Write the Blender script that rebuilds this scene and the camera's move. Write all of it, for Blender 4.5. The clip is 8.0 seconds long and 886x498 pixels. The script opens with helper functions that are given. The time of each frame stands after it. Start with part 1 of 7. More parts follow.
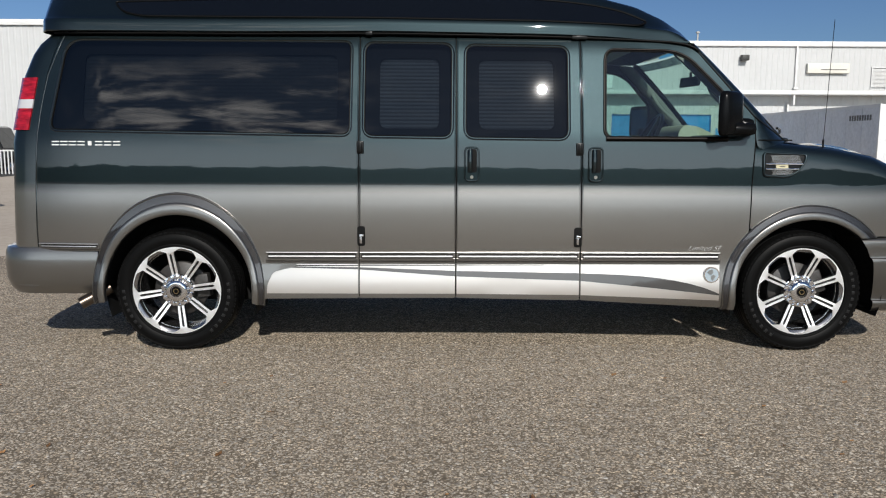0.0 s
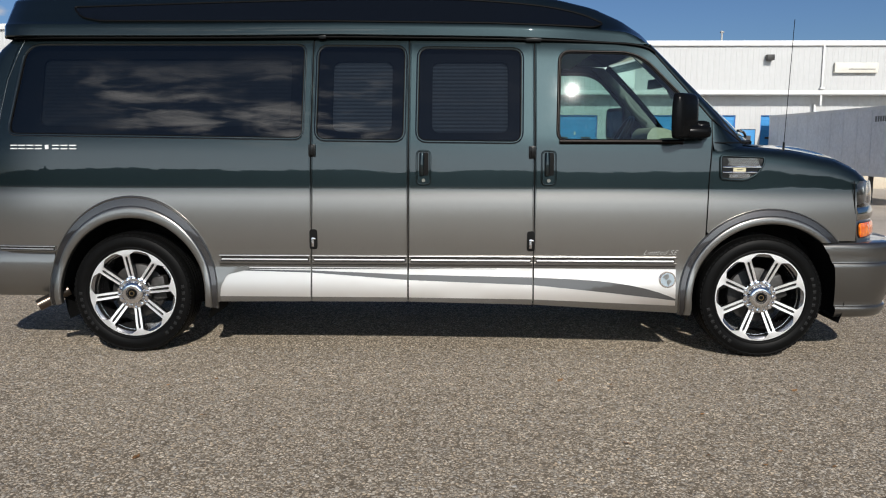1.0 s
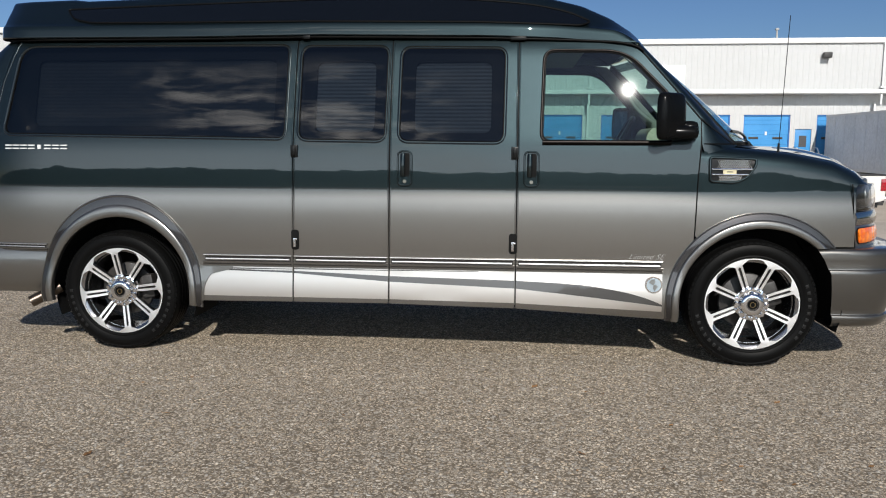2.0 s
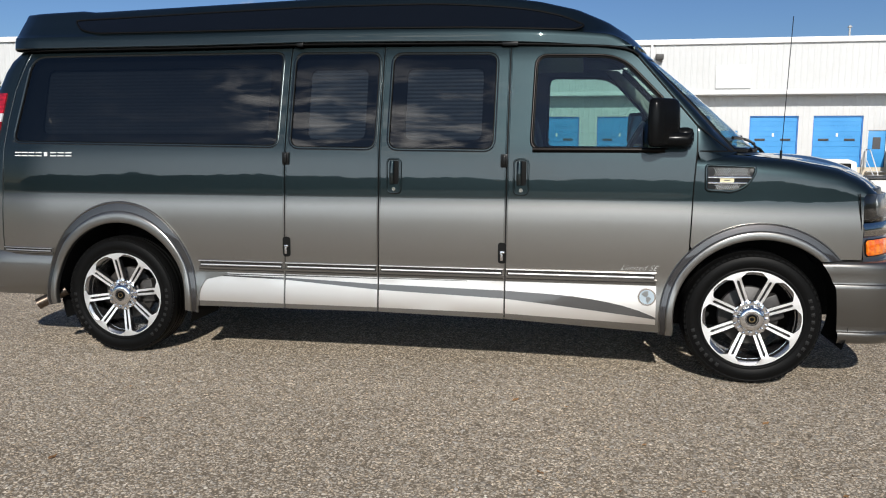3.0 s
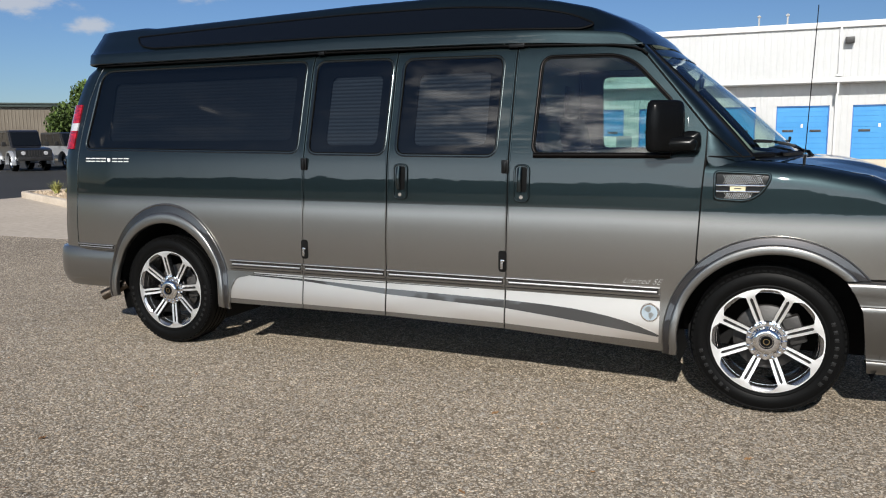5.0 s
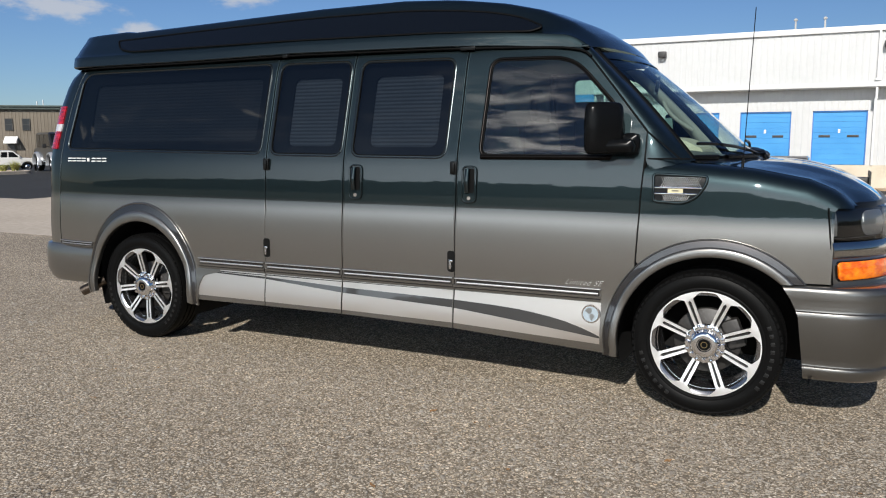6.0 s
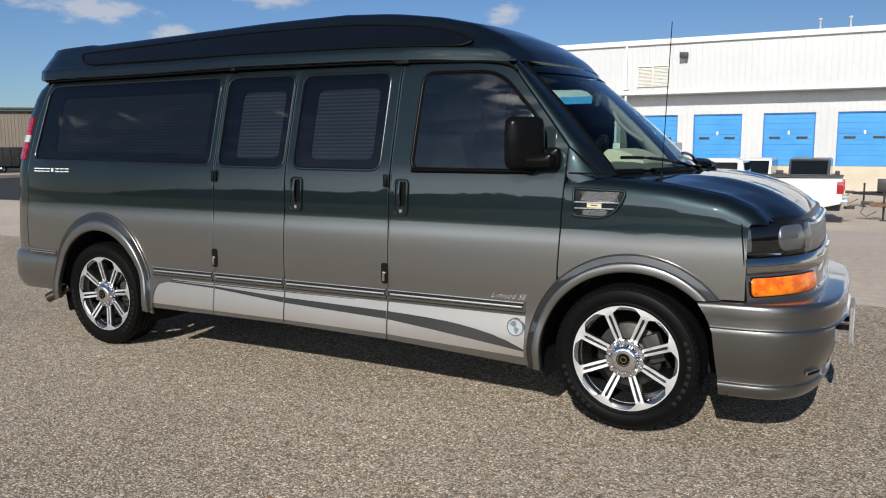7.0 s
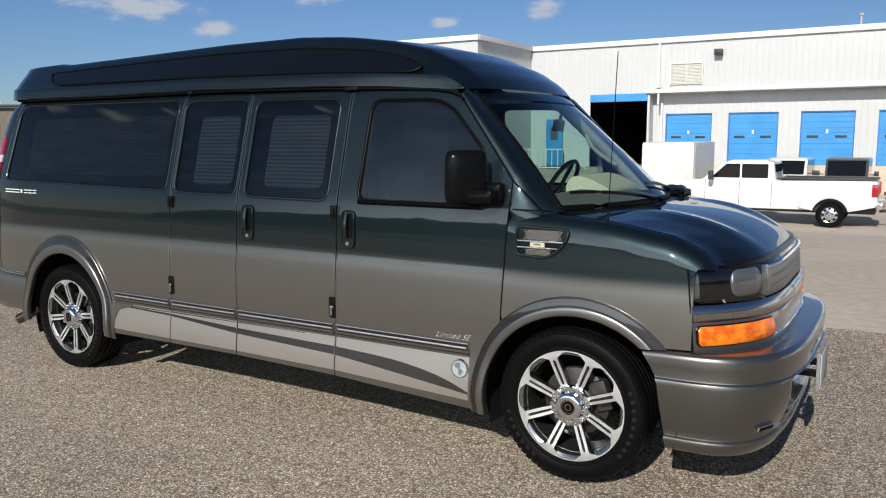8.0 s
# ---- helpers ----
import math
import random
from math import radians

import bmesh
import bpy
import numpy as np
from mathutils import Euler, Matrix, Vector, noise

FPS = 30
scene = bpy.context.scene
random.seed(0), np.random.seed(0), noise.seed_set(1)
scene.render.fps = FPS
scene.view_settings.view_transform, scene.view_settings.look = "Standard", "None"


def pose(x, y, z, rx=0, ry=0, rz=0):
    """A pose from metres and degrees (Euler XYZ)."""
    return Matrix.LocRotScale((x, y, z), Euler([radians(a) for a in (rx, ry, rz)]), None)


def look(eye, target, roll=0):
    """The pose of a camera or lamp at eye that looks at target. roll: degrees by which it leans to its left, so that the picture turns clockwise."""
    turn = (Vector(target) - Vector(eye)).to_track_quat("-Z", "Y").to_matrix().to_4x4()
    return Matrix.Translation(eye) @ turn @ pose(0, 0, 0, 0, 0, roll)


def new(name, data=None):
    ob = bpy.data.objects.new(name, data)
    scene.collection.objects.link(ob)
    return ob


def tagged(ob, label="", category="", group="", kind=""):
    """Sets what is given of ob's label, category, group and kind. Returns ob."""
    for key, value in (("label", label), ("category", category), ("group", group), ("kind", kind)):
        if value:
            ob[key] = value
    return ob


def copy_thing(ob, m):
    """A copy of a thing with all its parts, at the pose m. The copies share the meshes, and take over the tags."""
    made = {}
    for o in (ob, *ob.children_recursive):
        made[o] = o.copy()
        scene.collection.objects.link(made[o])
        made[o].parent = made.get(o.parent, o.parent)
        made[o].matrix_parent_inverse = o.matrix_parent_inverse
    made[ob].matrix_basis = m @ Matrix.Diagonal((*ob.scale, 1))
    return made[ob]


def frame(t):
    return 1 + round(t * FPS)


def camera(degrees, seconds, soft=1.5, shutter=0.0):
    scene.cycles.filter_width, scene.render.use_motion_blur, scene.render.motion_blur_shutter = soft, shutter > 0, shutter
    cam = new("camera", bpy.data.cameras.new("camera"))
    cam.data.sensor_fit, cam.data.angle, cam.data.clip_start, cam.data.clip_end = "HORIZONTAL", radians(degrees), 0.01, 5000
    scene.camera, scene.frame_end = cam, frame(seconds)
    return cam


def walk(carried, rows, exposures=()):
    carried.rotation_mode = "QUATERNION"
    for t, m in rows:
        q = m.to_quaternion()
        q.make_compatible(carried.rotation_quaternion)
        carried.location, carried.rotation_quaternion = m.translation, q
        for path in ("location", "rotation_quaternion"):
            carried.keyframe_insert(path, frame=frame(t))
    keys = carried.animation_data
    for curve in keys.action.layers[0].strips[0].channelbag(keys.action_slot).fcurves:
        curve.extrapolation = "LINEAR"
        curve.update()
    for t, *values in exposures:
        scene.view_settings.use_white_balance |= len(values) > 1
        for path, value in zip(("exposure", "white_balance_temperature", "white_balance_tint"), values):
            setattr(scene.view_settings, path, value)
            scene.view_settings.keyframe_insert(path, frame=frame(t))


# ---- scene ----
cam = camera(58.6, 8.0, 1.12)
PATH = [
    (0, (1.619, -5.858, 1.32), (1.64, -3.876, 1.05), 0.2),
    (0.5, (1.842, -5.829, 1.333), (1.827, -3.848, 1.06), 0.1),
    (1, (2.094, -5.832, 1.333), (2.042, -3.851, 1.066), 0.1),
    (1.5, (2.332, -5.812, 1.33), (2.212, -3.834, 1.062), 0.1),
    (2.8, (2.868, -5.636, 1.367), (2.563, -3.677, 1.102), 0.2),
    (3, (2.977, -5.623, 1.373), (2.629, -3.671, 1.109), 0.1),
    (3.5, (3.251, -5.598, 1.416), (2.763, -3.678, 1.147), -0.1),
    (4, (3.489, -5.485, 1.419), (2.883, -3.599, 1.147), -0.1),
    (4.5, (3.703, -5.371, 1.434), (3.002, -3.518, 1.161), -0.1),
    (4.7, (3.806, -5.33, 1.447), (3.07, -3.491, 1.168), -0.3),
    (6, (4.464, -5.122, 1.427), (3.596, -3.34, 1.157), -0.2),
    (6.5, (4.694, -4.999, 1.438), (3.793, -3.235, 1.166), -0.2),
    (7, (4.982, -4.892, 1.499), (4.047, -3.144, 1.23), -0.3),
    (7.5, (5.178, -4.716, 1.58), (4.209, -2.988, 1.307), -0.2),
    (8, (5.317, -4.459, 1.691), (4.3, -2.76, 1.41), -0.3),
]
walk(cam, [(t, look(eye, target, roll)) for t, eye, target, roll in PATH], [(0, 0.02), (1.7, 0.06), (3.2, 0.24), (6.5, 0.25), (8.0, 0.20)])

# ---- light ----
SUN = Vector((0.132, -0.828, 0.545)).normalized()
sun_data = bpy.data.lights.new("sun", "SUN")
sun_data.energy, sun_data.angle, sun_data.color = 5.0, radians(0.53), (1.0, 0.96, 0.90)
sun = new("sun", sun_data)
sun.matrix_world = look(SUN * 40, (0, 0, 0))

world = bpy.data.worlds.new("sky")
scene.world = world
world.use_nodes = True
wt = world.node_tree
wt.nodes.clear()


def wnode(kind, **inputs):
    n = wt.nodes.new(kind)
    for key, value in inputs.items():
        n.inputs[key.replace("_", " ")].default_value = value
    return n


sky = wnode("ShaderNodeTexSky")
sky.sky_type, sky.sun_disc = "NISHITA", False
sky.sun_elevation, sky.sun_rotation = radians(33), radians(171)
sky.air_density, sky.dust_density, sky.ozone_density = 1.0, 0.15, 1.3
# streaks of thin cloud, laid on a flat layer high above the place
tc = wnode("ShaderNodeTexCoord")
sep = wnode("ShaderNodeSeparateXYZ")
wt.links.new(tc.outputs["Generated"], sep.inputs[0])


def wmath(op, a, b):
    n = wt.nodes.new("ShaderNodeMath")
    n.operation = op
    for i, v in enumerate((a, b)):
        if isinstance(v, (int, float)):
            n.inputs[i].default_value = v
        else:
            wt.links.new(v, n.inputs[i])
    return n.outputs[0]


up = wmath("ADD", wmath("MAXIMUM", sep.outputs["Z"], 0.0), 0.06)
comb = wnode("ShaderNodeCombineXYZ")
comb_x = wmath("DIVIDE", sep.outputs["X"], up)
wt.links.new(comb_x, comb.inputs[0])
comb_y = wmath("DIVIDE", sep.outputs["Y"], up)
wt.links.new(comb_y, comb.inputs[1])
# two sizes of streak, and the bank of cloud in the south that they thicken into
def streaks(scale, turn, place, low, high, detail):
    m = wnode("ShaderNodeMapping")
    m.inputs["Scale"].default_value, m.inputs["Rotation"].default_value, m.inputs["Location"].default_value = scale, (0, 0, radians(turn)), place
    wt.links.new(comb.outputs[0], m.inputs["Vector"])
    n = wnode("ShaderNodeTexNoise", Scale=1.0, Detail=detail, Roughness=0.60, Distortion=0.35)
    wt.links.new(m.outputs[0], n.inputs["Vector"])
    r = wnode("ShaderNodeMapRange", From_Min=low, From_Max=high, To_Min=0.0, To_Max=1.0)
    r.interpolation_type = "SMOOTHSTEP"
    wt.links.new(n.outputs["Fac"], r.inputs["Value"])
    return r.outputs[0]


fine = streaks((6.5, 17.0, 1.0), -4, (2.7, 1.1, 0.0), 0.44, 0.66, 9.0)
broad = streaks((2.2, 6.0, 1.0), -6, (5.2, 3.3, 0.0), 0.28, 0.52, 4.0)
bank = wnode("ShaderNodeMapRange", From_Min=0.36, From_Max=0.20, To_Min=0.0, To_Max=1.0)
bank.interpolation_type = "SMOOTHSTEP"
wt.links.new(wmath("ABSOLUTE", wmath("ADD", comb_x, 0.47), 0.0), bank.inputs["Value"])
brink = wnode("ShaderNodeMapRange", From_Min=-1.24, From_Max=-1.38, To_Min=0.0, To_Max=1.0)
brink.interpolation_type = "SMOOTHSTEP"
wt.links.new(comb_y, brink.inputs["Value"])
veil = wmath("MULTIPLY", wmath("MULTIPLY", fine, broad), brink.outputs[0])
mixc = wnode("ShaderNodeMix")
mixc.data_type = "RGBA"
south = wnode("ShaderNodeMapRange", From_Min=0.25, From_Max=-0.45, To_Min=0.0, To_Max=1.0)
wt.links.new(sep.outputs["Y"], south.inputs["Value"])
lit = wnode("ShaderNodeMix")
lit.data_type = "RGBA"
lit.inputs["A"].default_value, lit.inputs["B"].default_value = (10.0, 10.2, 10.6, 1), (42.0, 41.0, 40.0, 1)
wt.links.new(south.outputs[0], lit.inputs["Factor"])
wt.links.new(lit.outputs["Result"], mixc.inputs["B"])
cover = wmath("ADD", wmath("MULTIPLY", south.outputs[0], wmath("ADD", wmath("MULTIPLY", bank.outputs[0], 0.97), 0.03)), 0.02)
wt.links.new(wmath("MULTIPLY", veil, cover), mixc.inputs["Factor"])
tone = wnode("ShaderNodeMix")
tone.data_type, tone.blend_type = "RGBA", "MULTIPLY"
tone.inputs["B"].default_value = (0.66, 0.89, 1.28, 1)
wt.links.new(wmath("SUBTRACT", 1.0, wmath("MULTIPLY", south.outputs[0], 0.55)), tone.inputs["Factor"])
wt.links.new(sky.outputs[0], tone.inputs["A"])
west = wnode("ShaderNodeMapRange", From_Min=0.1, From_Max=-0.8, To_Min=1.0, To_Max=1.22)
wt.links.new(sep.outputs["X"], west.inputs["Value"])
deeper = wnode("ShaderNodeMapRange", From_Min=0.0, From_Max=-0.45, To_Min=1.0, To_Max=0.92)
wt.links.new(sep.outputs["Y"], deeper.inputs["Value"])
paler = wnode("ShaderNodeVectorMath")
paler.operation = "SCALE"
wt.links.new(tone.outputs["Result"], paler.inputs[0])
wt.links.new(wmath("MULTIPLY", west.outputs[0], deeper.outputs[0]), paler.inputs["Scale"])
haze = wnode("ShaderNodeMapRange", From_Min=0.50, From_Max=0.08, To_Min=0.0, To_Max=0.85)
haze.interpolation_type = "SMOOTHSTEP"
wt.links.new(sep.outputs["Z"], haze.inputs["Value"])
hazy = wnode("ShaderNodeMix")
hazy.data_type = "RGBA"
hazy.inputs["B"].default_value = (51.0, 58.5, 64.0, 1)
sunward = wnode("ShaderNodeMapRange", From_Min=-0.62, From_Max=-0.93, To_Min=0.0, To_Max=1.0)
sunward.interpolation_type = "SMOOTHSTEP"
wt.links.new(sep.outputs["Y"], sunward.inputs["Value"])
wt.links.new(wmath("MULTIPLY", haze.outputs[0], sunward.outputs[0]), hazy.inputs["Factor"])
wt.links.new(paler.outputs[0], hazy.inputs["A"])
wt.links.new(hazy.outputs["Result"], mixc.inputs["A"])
# a few small fair-weather clouds low in the north, and wisps in the south-west
puff_noise = wnode("ShaderNodeTexNoise", Scale=17.0, Detail=9.0, Roughness=0.62)
stretch = wnode("ShaderNodeVectorMath")
stretch.operation = "MULTIPLY"
stretch.inputs[1].default_value = (1, 1, 2.6)
wt.links.new(tc.outputs["Generated"], stretch.inputs[0])
wt.links.new(stretch.outputs[0], puff_noise.inputs["Vector"])
skies = mixc.outputs["Result"]
PUFF, WISP = (11.5, 11.3, 11.2, 1), (22.0, 21.8, 21.6, 1)
for cx, cy, cz, size, flat, shade in ((-0.770, 0.622, 0.149, 0.088, 3.4, PUFF), (-0.400, 0.904, 0.156, 0.030, 2.2, PUFF), (-0.722, 0.680, 0.128, 0.030, 2.4, PUFF), (-0.505, 0.853, 0.137, 0.018, 2.0, PUFF), (-0.640, 0.745, 0.170, 0.060, 4.5, PUFF),
                                      (-0.634, -0.655, 0.412, 0.014, 5.0, WISP), (-0.803, -0.505, 0.320, 0.030, 4.0, WISP), (-0.764, -0.544, 0.347, 0.022, 4.0, WISP), (-0.840, -0.452, 0.302, 0.030, 4.0, WISP)):
    away = wnode("ShaderNodeVectorMath")
    away.operation = "SUBTRACT"
    away.inputs[1].default_value = (cx, cy, cz)
    wt.links.new(tc.outputs["Generated"], away.inputs[0])
    squash = wnode("ShaderNodeVectorMath")
    squash.operation = "MULTIPLY"
    squash.inputs[1].default_value = (1 / size, 1 / size, flat / size)
    wt.links.new(away.outputs[0], squash.inputs[0])
    size_of = wnode("ShaderNodeVectorMath")
    size_of.operation = "LENGTH"
    wt.links.new(squash.outputs[0], size_of.inputs[0])
    edge = wmath("SUBTRACT", wmath("MULTIPLY", wmath("SUBTRACT", puff_noise.outputs["Fac"], 0.28), 3.4), size_of.outputs["Value"])
    fade = wnode("ShaderNodeMapRange", From_Min=-0.15, From_Max=0.75, To_Min=0.0, To_Max=0.64)
    fade.interpolation_type = "SMOOTHSTEP"
    wt.links.new(edge, fade.inputs["Value"])
    over = wnode("ShaderNodeMix")
    over.data_type = "RGBA"
    over.inputs["B"].default_value = shade
    wt.links.new(fade.outputs[0], over.inputs["Factor"])
    wt.links.new(skies, over.inputs["A"])
    skies = over.outputs["Result"]
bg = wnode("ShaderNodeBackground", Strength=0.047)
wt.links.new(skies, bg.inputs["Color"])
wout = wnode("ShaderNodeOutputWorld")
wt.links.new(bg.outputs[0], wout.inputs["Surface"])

# ---- materials ----
def mat(name, color=(0.5, 0.5, 0.5), rough=0.5, metal=0.0, coat=0.0, coat_rough=0.03, spec=0.5):
    m = bpy.data.materials.new(name)
    m.use_nodes = True
    b = m.node_tree.nodes["Principled BSDF"]
    b.inputs["Base Color"].default_value = (*color, 1)
    b.inputs["Roughness"].default_value = rough
    b.inputs["Metallic"].default_value = metal
    b.inputs["Coat Weight"].default_value = coat
    b.inputs["Coat Roughness"].default_value = coat_rough
    b.inputs["Specular IOR Level"].default_value = spec
    return m


def node(m, kind, **inputs):
    n = m.node_tree.nodes.new(kind)
    for key, value in inputs.items():
        n.inputs[key.replace("_", " ")].default_value = value
    return n


def link(m, a, b):
    m.node_tree.links.new(a, b)


def coords(m, scale=(1, 1, 1), kind="Object"):
    t, mp = node(m, "ShaderNodeTexCoord"), node(m, "ShaderNodeMapping")
    mp.inputs["Scale"].default_value = scale
    link(m, t.outputs[kind], mp.inputs["Vector"])
    return mp.outputs[0]


def ramp(m, fac, stops):
    r = node(m, "ShaderNodeValToRGB")
    e = r.color_ramp.elements
    while len(e) < len(stops):
        e.new(0.5)
    for el, (p, c) in zip(e, stops):
        el.position, el.color = p, (*c, 1)
    link(m, fac, r.inputs[0])
    return r.outputs[0]


def mixed(m, fac, a, b, blend="MIX"):
    n = node(m, "ShaderNodeMix")
    n.data_type, n.blend_type = "RGBA", blend
    for key, v in (("Factor", fac), ("A", a), ("B", b)):
        if isinstance(v, tuple):
            n.inputs[key].default_value = (*v, 1)
        elif isinstance(v, (int, float)):
            n.inputs[key].default_value = v
        else:
            link(m, v, n.inputs[key])
    return n.outputs["Result"]


def noise_of(m, vec, scale, detail=4, rough=0.55, distort=0.0):
    n = node(m, "ShaderNodeTexNoise", Scale=scale, Detail=detail, Roughness=rough, Distortion=distort)
    link(m, vec, n.inputs["Vector"])
    return n.outputs["Fac"]


def bump(m, height, strength=0.3, distance=0.01):
    n = node(m, "ShaderNodeBump", Strength=strength, Distance=distance)
    link(m, height, n.inputs["Height"])
    link(m, n.outputs[0], m.node_tree.nodes["Principled BSDF"].inputs["Normal"])


def surf(m):
    return m.node_tree.nodes["Principled BSDF"]


def worn(name, a, b, scale, rough=0.6, grain=40.0, relief=0.15, speck=0.25, **kw):
    """A surface whose colour wanders between a and b, with a fine grain."""
    m = mat(name, a, rough, **kw)
    v = coords(m)
    col = mixed(m, ramp(m, noise_of(m, v, scale, 5), [(0.35, (0, 0, 0)), (0.68, (1, 1, 1))]), a, b)
    g = noise_of(m, v, grain, 3)
    col = mixed(m, speck, col, ramp(m, g, [(0.3, tuple(c * 0.6 for c in a)), (0.7, tuple(min(1, c * 1.25) for c in b))]))
    link(m, col, surf(m).inputs["Base Color"])
    bump(m, g, relief, 0.004)
    return m


def asphalt_material(name, stones, warm, tar, size):
    """Weathered chip-seal asphalt: pale and rusty stones of two sizes in a dark binder."""
    m = mat(name, rough=0.85, spec=0.3)
    v = coords(m)
    wob = node(m, "ShaderNodeTexNoise", Scale=45.0, Detail=2.0)
    link(m, v, wob.inputs["Vector"])
    shift = node(m, "ShaderNodeVectorMath")
    shift.operation = "MULTIPLY_ADD"
    shift.inputs[1].default_value = (0.014, 0.014, 0.0)
    link(m, wob.outputs["Color"], shift.inputs[0])
    link(m, v, shift.inputs[2])
    layers = []
    for k in (1.0, 1.9):
        cells = node(m, "ShaderNodeTexVoronoi", Scale=size * k)
        link(m, shift.outputs[0], cells.inputs["Vector"])
        tone = node(m, "ShaderNodeSeparateColor")
        link(m, cells.outputs["Color"], tone.inputs[0])
        chip = mixed(m, ramp(m, tone.outputs[1], [(0.45, (0, 0, 0)), (0.95, (0.75, 0.75, 0.75))]), ramp(m, tone.outputs[0], stones), ramp(m, tone.outputs[0], warm))
        edge = ramp(m, cells.outputs["Distance"], [(0.30, (0, 0, 0)), (0.58, (1, 1, 1))])
        layers.append((mixed(m, edge, chip, tar), edge, tone))
    pick = ramp(m, layers[0][2].outputs[2], [(0.50, (0, 0, 0)), (0.52, (1, 1, 1))])
    col = mixed(m, pick, layers[0][0], layers[1][0])
    rise = mixed(m, pick, layers[0][1], layers[1][1])
    clump = ramp(m, noise_of(m, v, 15.0, 4, 0.7), [(0.34, (0.66, 0.645, 0.63)), (0.49, (1.0, 1.0, 1.0)), (0.68, (1.13, 1.125, 1.115))])
    col = mixed(m, 0.9, col, clump, "MULTIPLY")
    blot = ramp(m, noise_of(m, v, 0.45, 6, 0.6), [(0.3, (0.83, 0.82, 0.81)), (0.7, (1.13, 1.12, 1.09))])
    col = mixed(m, 1.0, col, blot, "MULTIPLY")
    spot = ramp(m, noise_of(m, v, 3.1, 3, 0.5), [(0.30, (0.45, 0.42, 0.40)), (0.345, (1, 1, 1))])
    col = mixed(m, 0.5, col, spot, "MULTIPLY")
    link(m, col, surf(m).inputs["Base Color"])
    bump(m, rise, -0.65, 0.010)
    return m


M_ASPHALT = asphalt_material("chip_seal_asphalt", [(0.0, (0.29, 0.250, 0.201)), (0.25, (0.47, 0.411, 0.335)), (0.75, (0.59, 0.524, 0.431)), (1.0, (0.72, 0.663, 0.572))], [(0.0, (0.24, 0.175, 0.11)), (0.5, (0.54, 0.415, 0.28)), (1.0, (0.74, 0.58, 0.40))], (0.138, 0.113, 0.084), 60.0)
M_LOT = asphalt_material("dark_asphalt", [(0.0, (0.02, 0.02, 0.021)), (0.6, (0.04, 0.04, 0.042)), (1.0, (0.08, 0.08, 0.08))], [(0.0, (0.02, 0.02, 0.02)), (1.0, (0.06, 0.06, 0.06))], (0.02, 0.02, 0.02), 60.0)
M_LAWN = worn("rough_grass", (0.030, 0.045, 0.014), (0.065, 0.075, 0.028), 0.15, 0.9, 3.0, 0.4)
M_CONCRETE = worn("pale_concrete", (0.36, 0.305, 0.245), (0.46, 0.40, 0.33), 0.25, 0.85, 9.0, 0.2)
M_KERB = worn("kerb_concrete", (0.40, 0.34, 0.27), (0.50, 0.43, 0.35), 1.5, 0.85, 30.0)
M_GREYWALL = worn("grey_concrete", (0.30, 0.30, 0.29), (0.40, 0.40, 0.39), 0.8, 0.85, 20.0)
M_BLOCK = worn("split_concrete_block", (0.31, 0.278, 0.222), (0.41, 0.375, 0.310), 1.6, 0.9, 26.0, 0.5)
M_MORTAR = worn("mortar", (0.27, 0.243, 0.196), (0.35, 0.32, 0.265), 3.0, 0.9)
M_MULCH = worn("stone_mulch", (0.34, 0.25, 0.16), (0.52, 0.42, 0.31), 9.0, 0.9, 60.0, 0.8)
M_WHITE_METAL = worn("white_sheet_metal", (0.445, 0.448, 0.446), (0.475, 0.477, 0.475), 0.25, 0.45, 3.0, 0.0, 0.06)
M_TRIM = worn("white_trim", (0.57, 0.57, 0.56), (0.63, 0.63, 0.62), 1.0, 0.4, 20.0, 0.0, 0.06)
M_NEWWHITE = mat("fresh_white_panel", (0.80, 0.80, 0.79), 0.4)
M_BLUE = worn("blue_door_paint", (0.026, 0.205, 0.47), (0.042, 0.245, 0.53), 0.9, 0.45, 20.0, 0.0, 0.08)
M_DARKBLUE = worn("blue_frame", (0.02, 0.13, 0.40), (0.03, 0.16, 0.45), 1.0, 0.5)
# dark tone carries the indoor dimness on bay walls and door panes
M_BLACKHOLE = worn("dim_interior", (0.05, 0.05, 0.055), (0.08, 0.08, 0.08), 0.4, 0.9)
M_FOUND = worn("tan_foundation", (0.44, 0.38, 0.29), (0.54, 0.48, 0.39), 0.7, 0.85)
M_BRONZE = worn("dark_bronze_metal", (0.05, 0.042, 0.035), (0.08, 0.07, 0.06), 3.0, 0.4)
M_CREAM = worn("cream_panel", (0.56, 0.54, 0.48), (0.63, 0.61, 0.55), 1.5, 0.5)
M_TAN_METAL = worn("tan_sheet_metal", (0.118, 0.095, 0.068), (0.155, 0.128, 0.095), 0.4, 0.55)
M_WHITE_PAINT = mat("white_car_paint", (0.60, 0.585, 0.56), 0.35, coat=1.0)
M_BLACK_PAINT = mat("black_car_paint", (0.012, 0.012, 0.014), 0.35, coat=1.0)
M_DIRTY_WHITE = worn("weathered_white_panel", (0.50, 0.49, 0.46), (0.62, 0.61, 0.59), 1.3, 0.45, 7.0, 0.05)
M_SILVER_PAINT = mat("silver_car_paint", (0.34, 0.35, 0.37), 0.35, 0.4, coat=1.0)
M_DARKCAR = mat("dark_grey_car_paint", (0.018, 0.020, 0.022), 0.35, 0.3, coat=1.0)
M_RUSTY = worn("rusty_steel", (0.12, 0.055, 0.03), (0.22, 0.12, 0.07), 4.0, 0.8, 40.0, 0.3)
M_BLACK_STEEL = worn("black_steel", (0.012, 0.012, 0.013), (0.03, 0.028, 0.026), 4.0, 0.5)
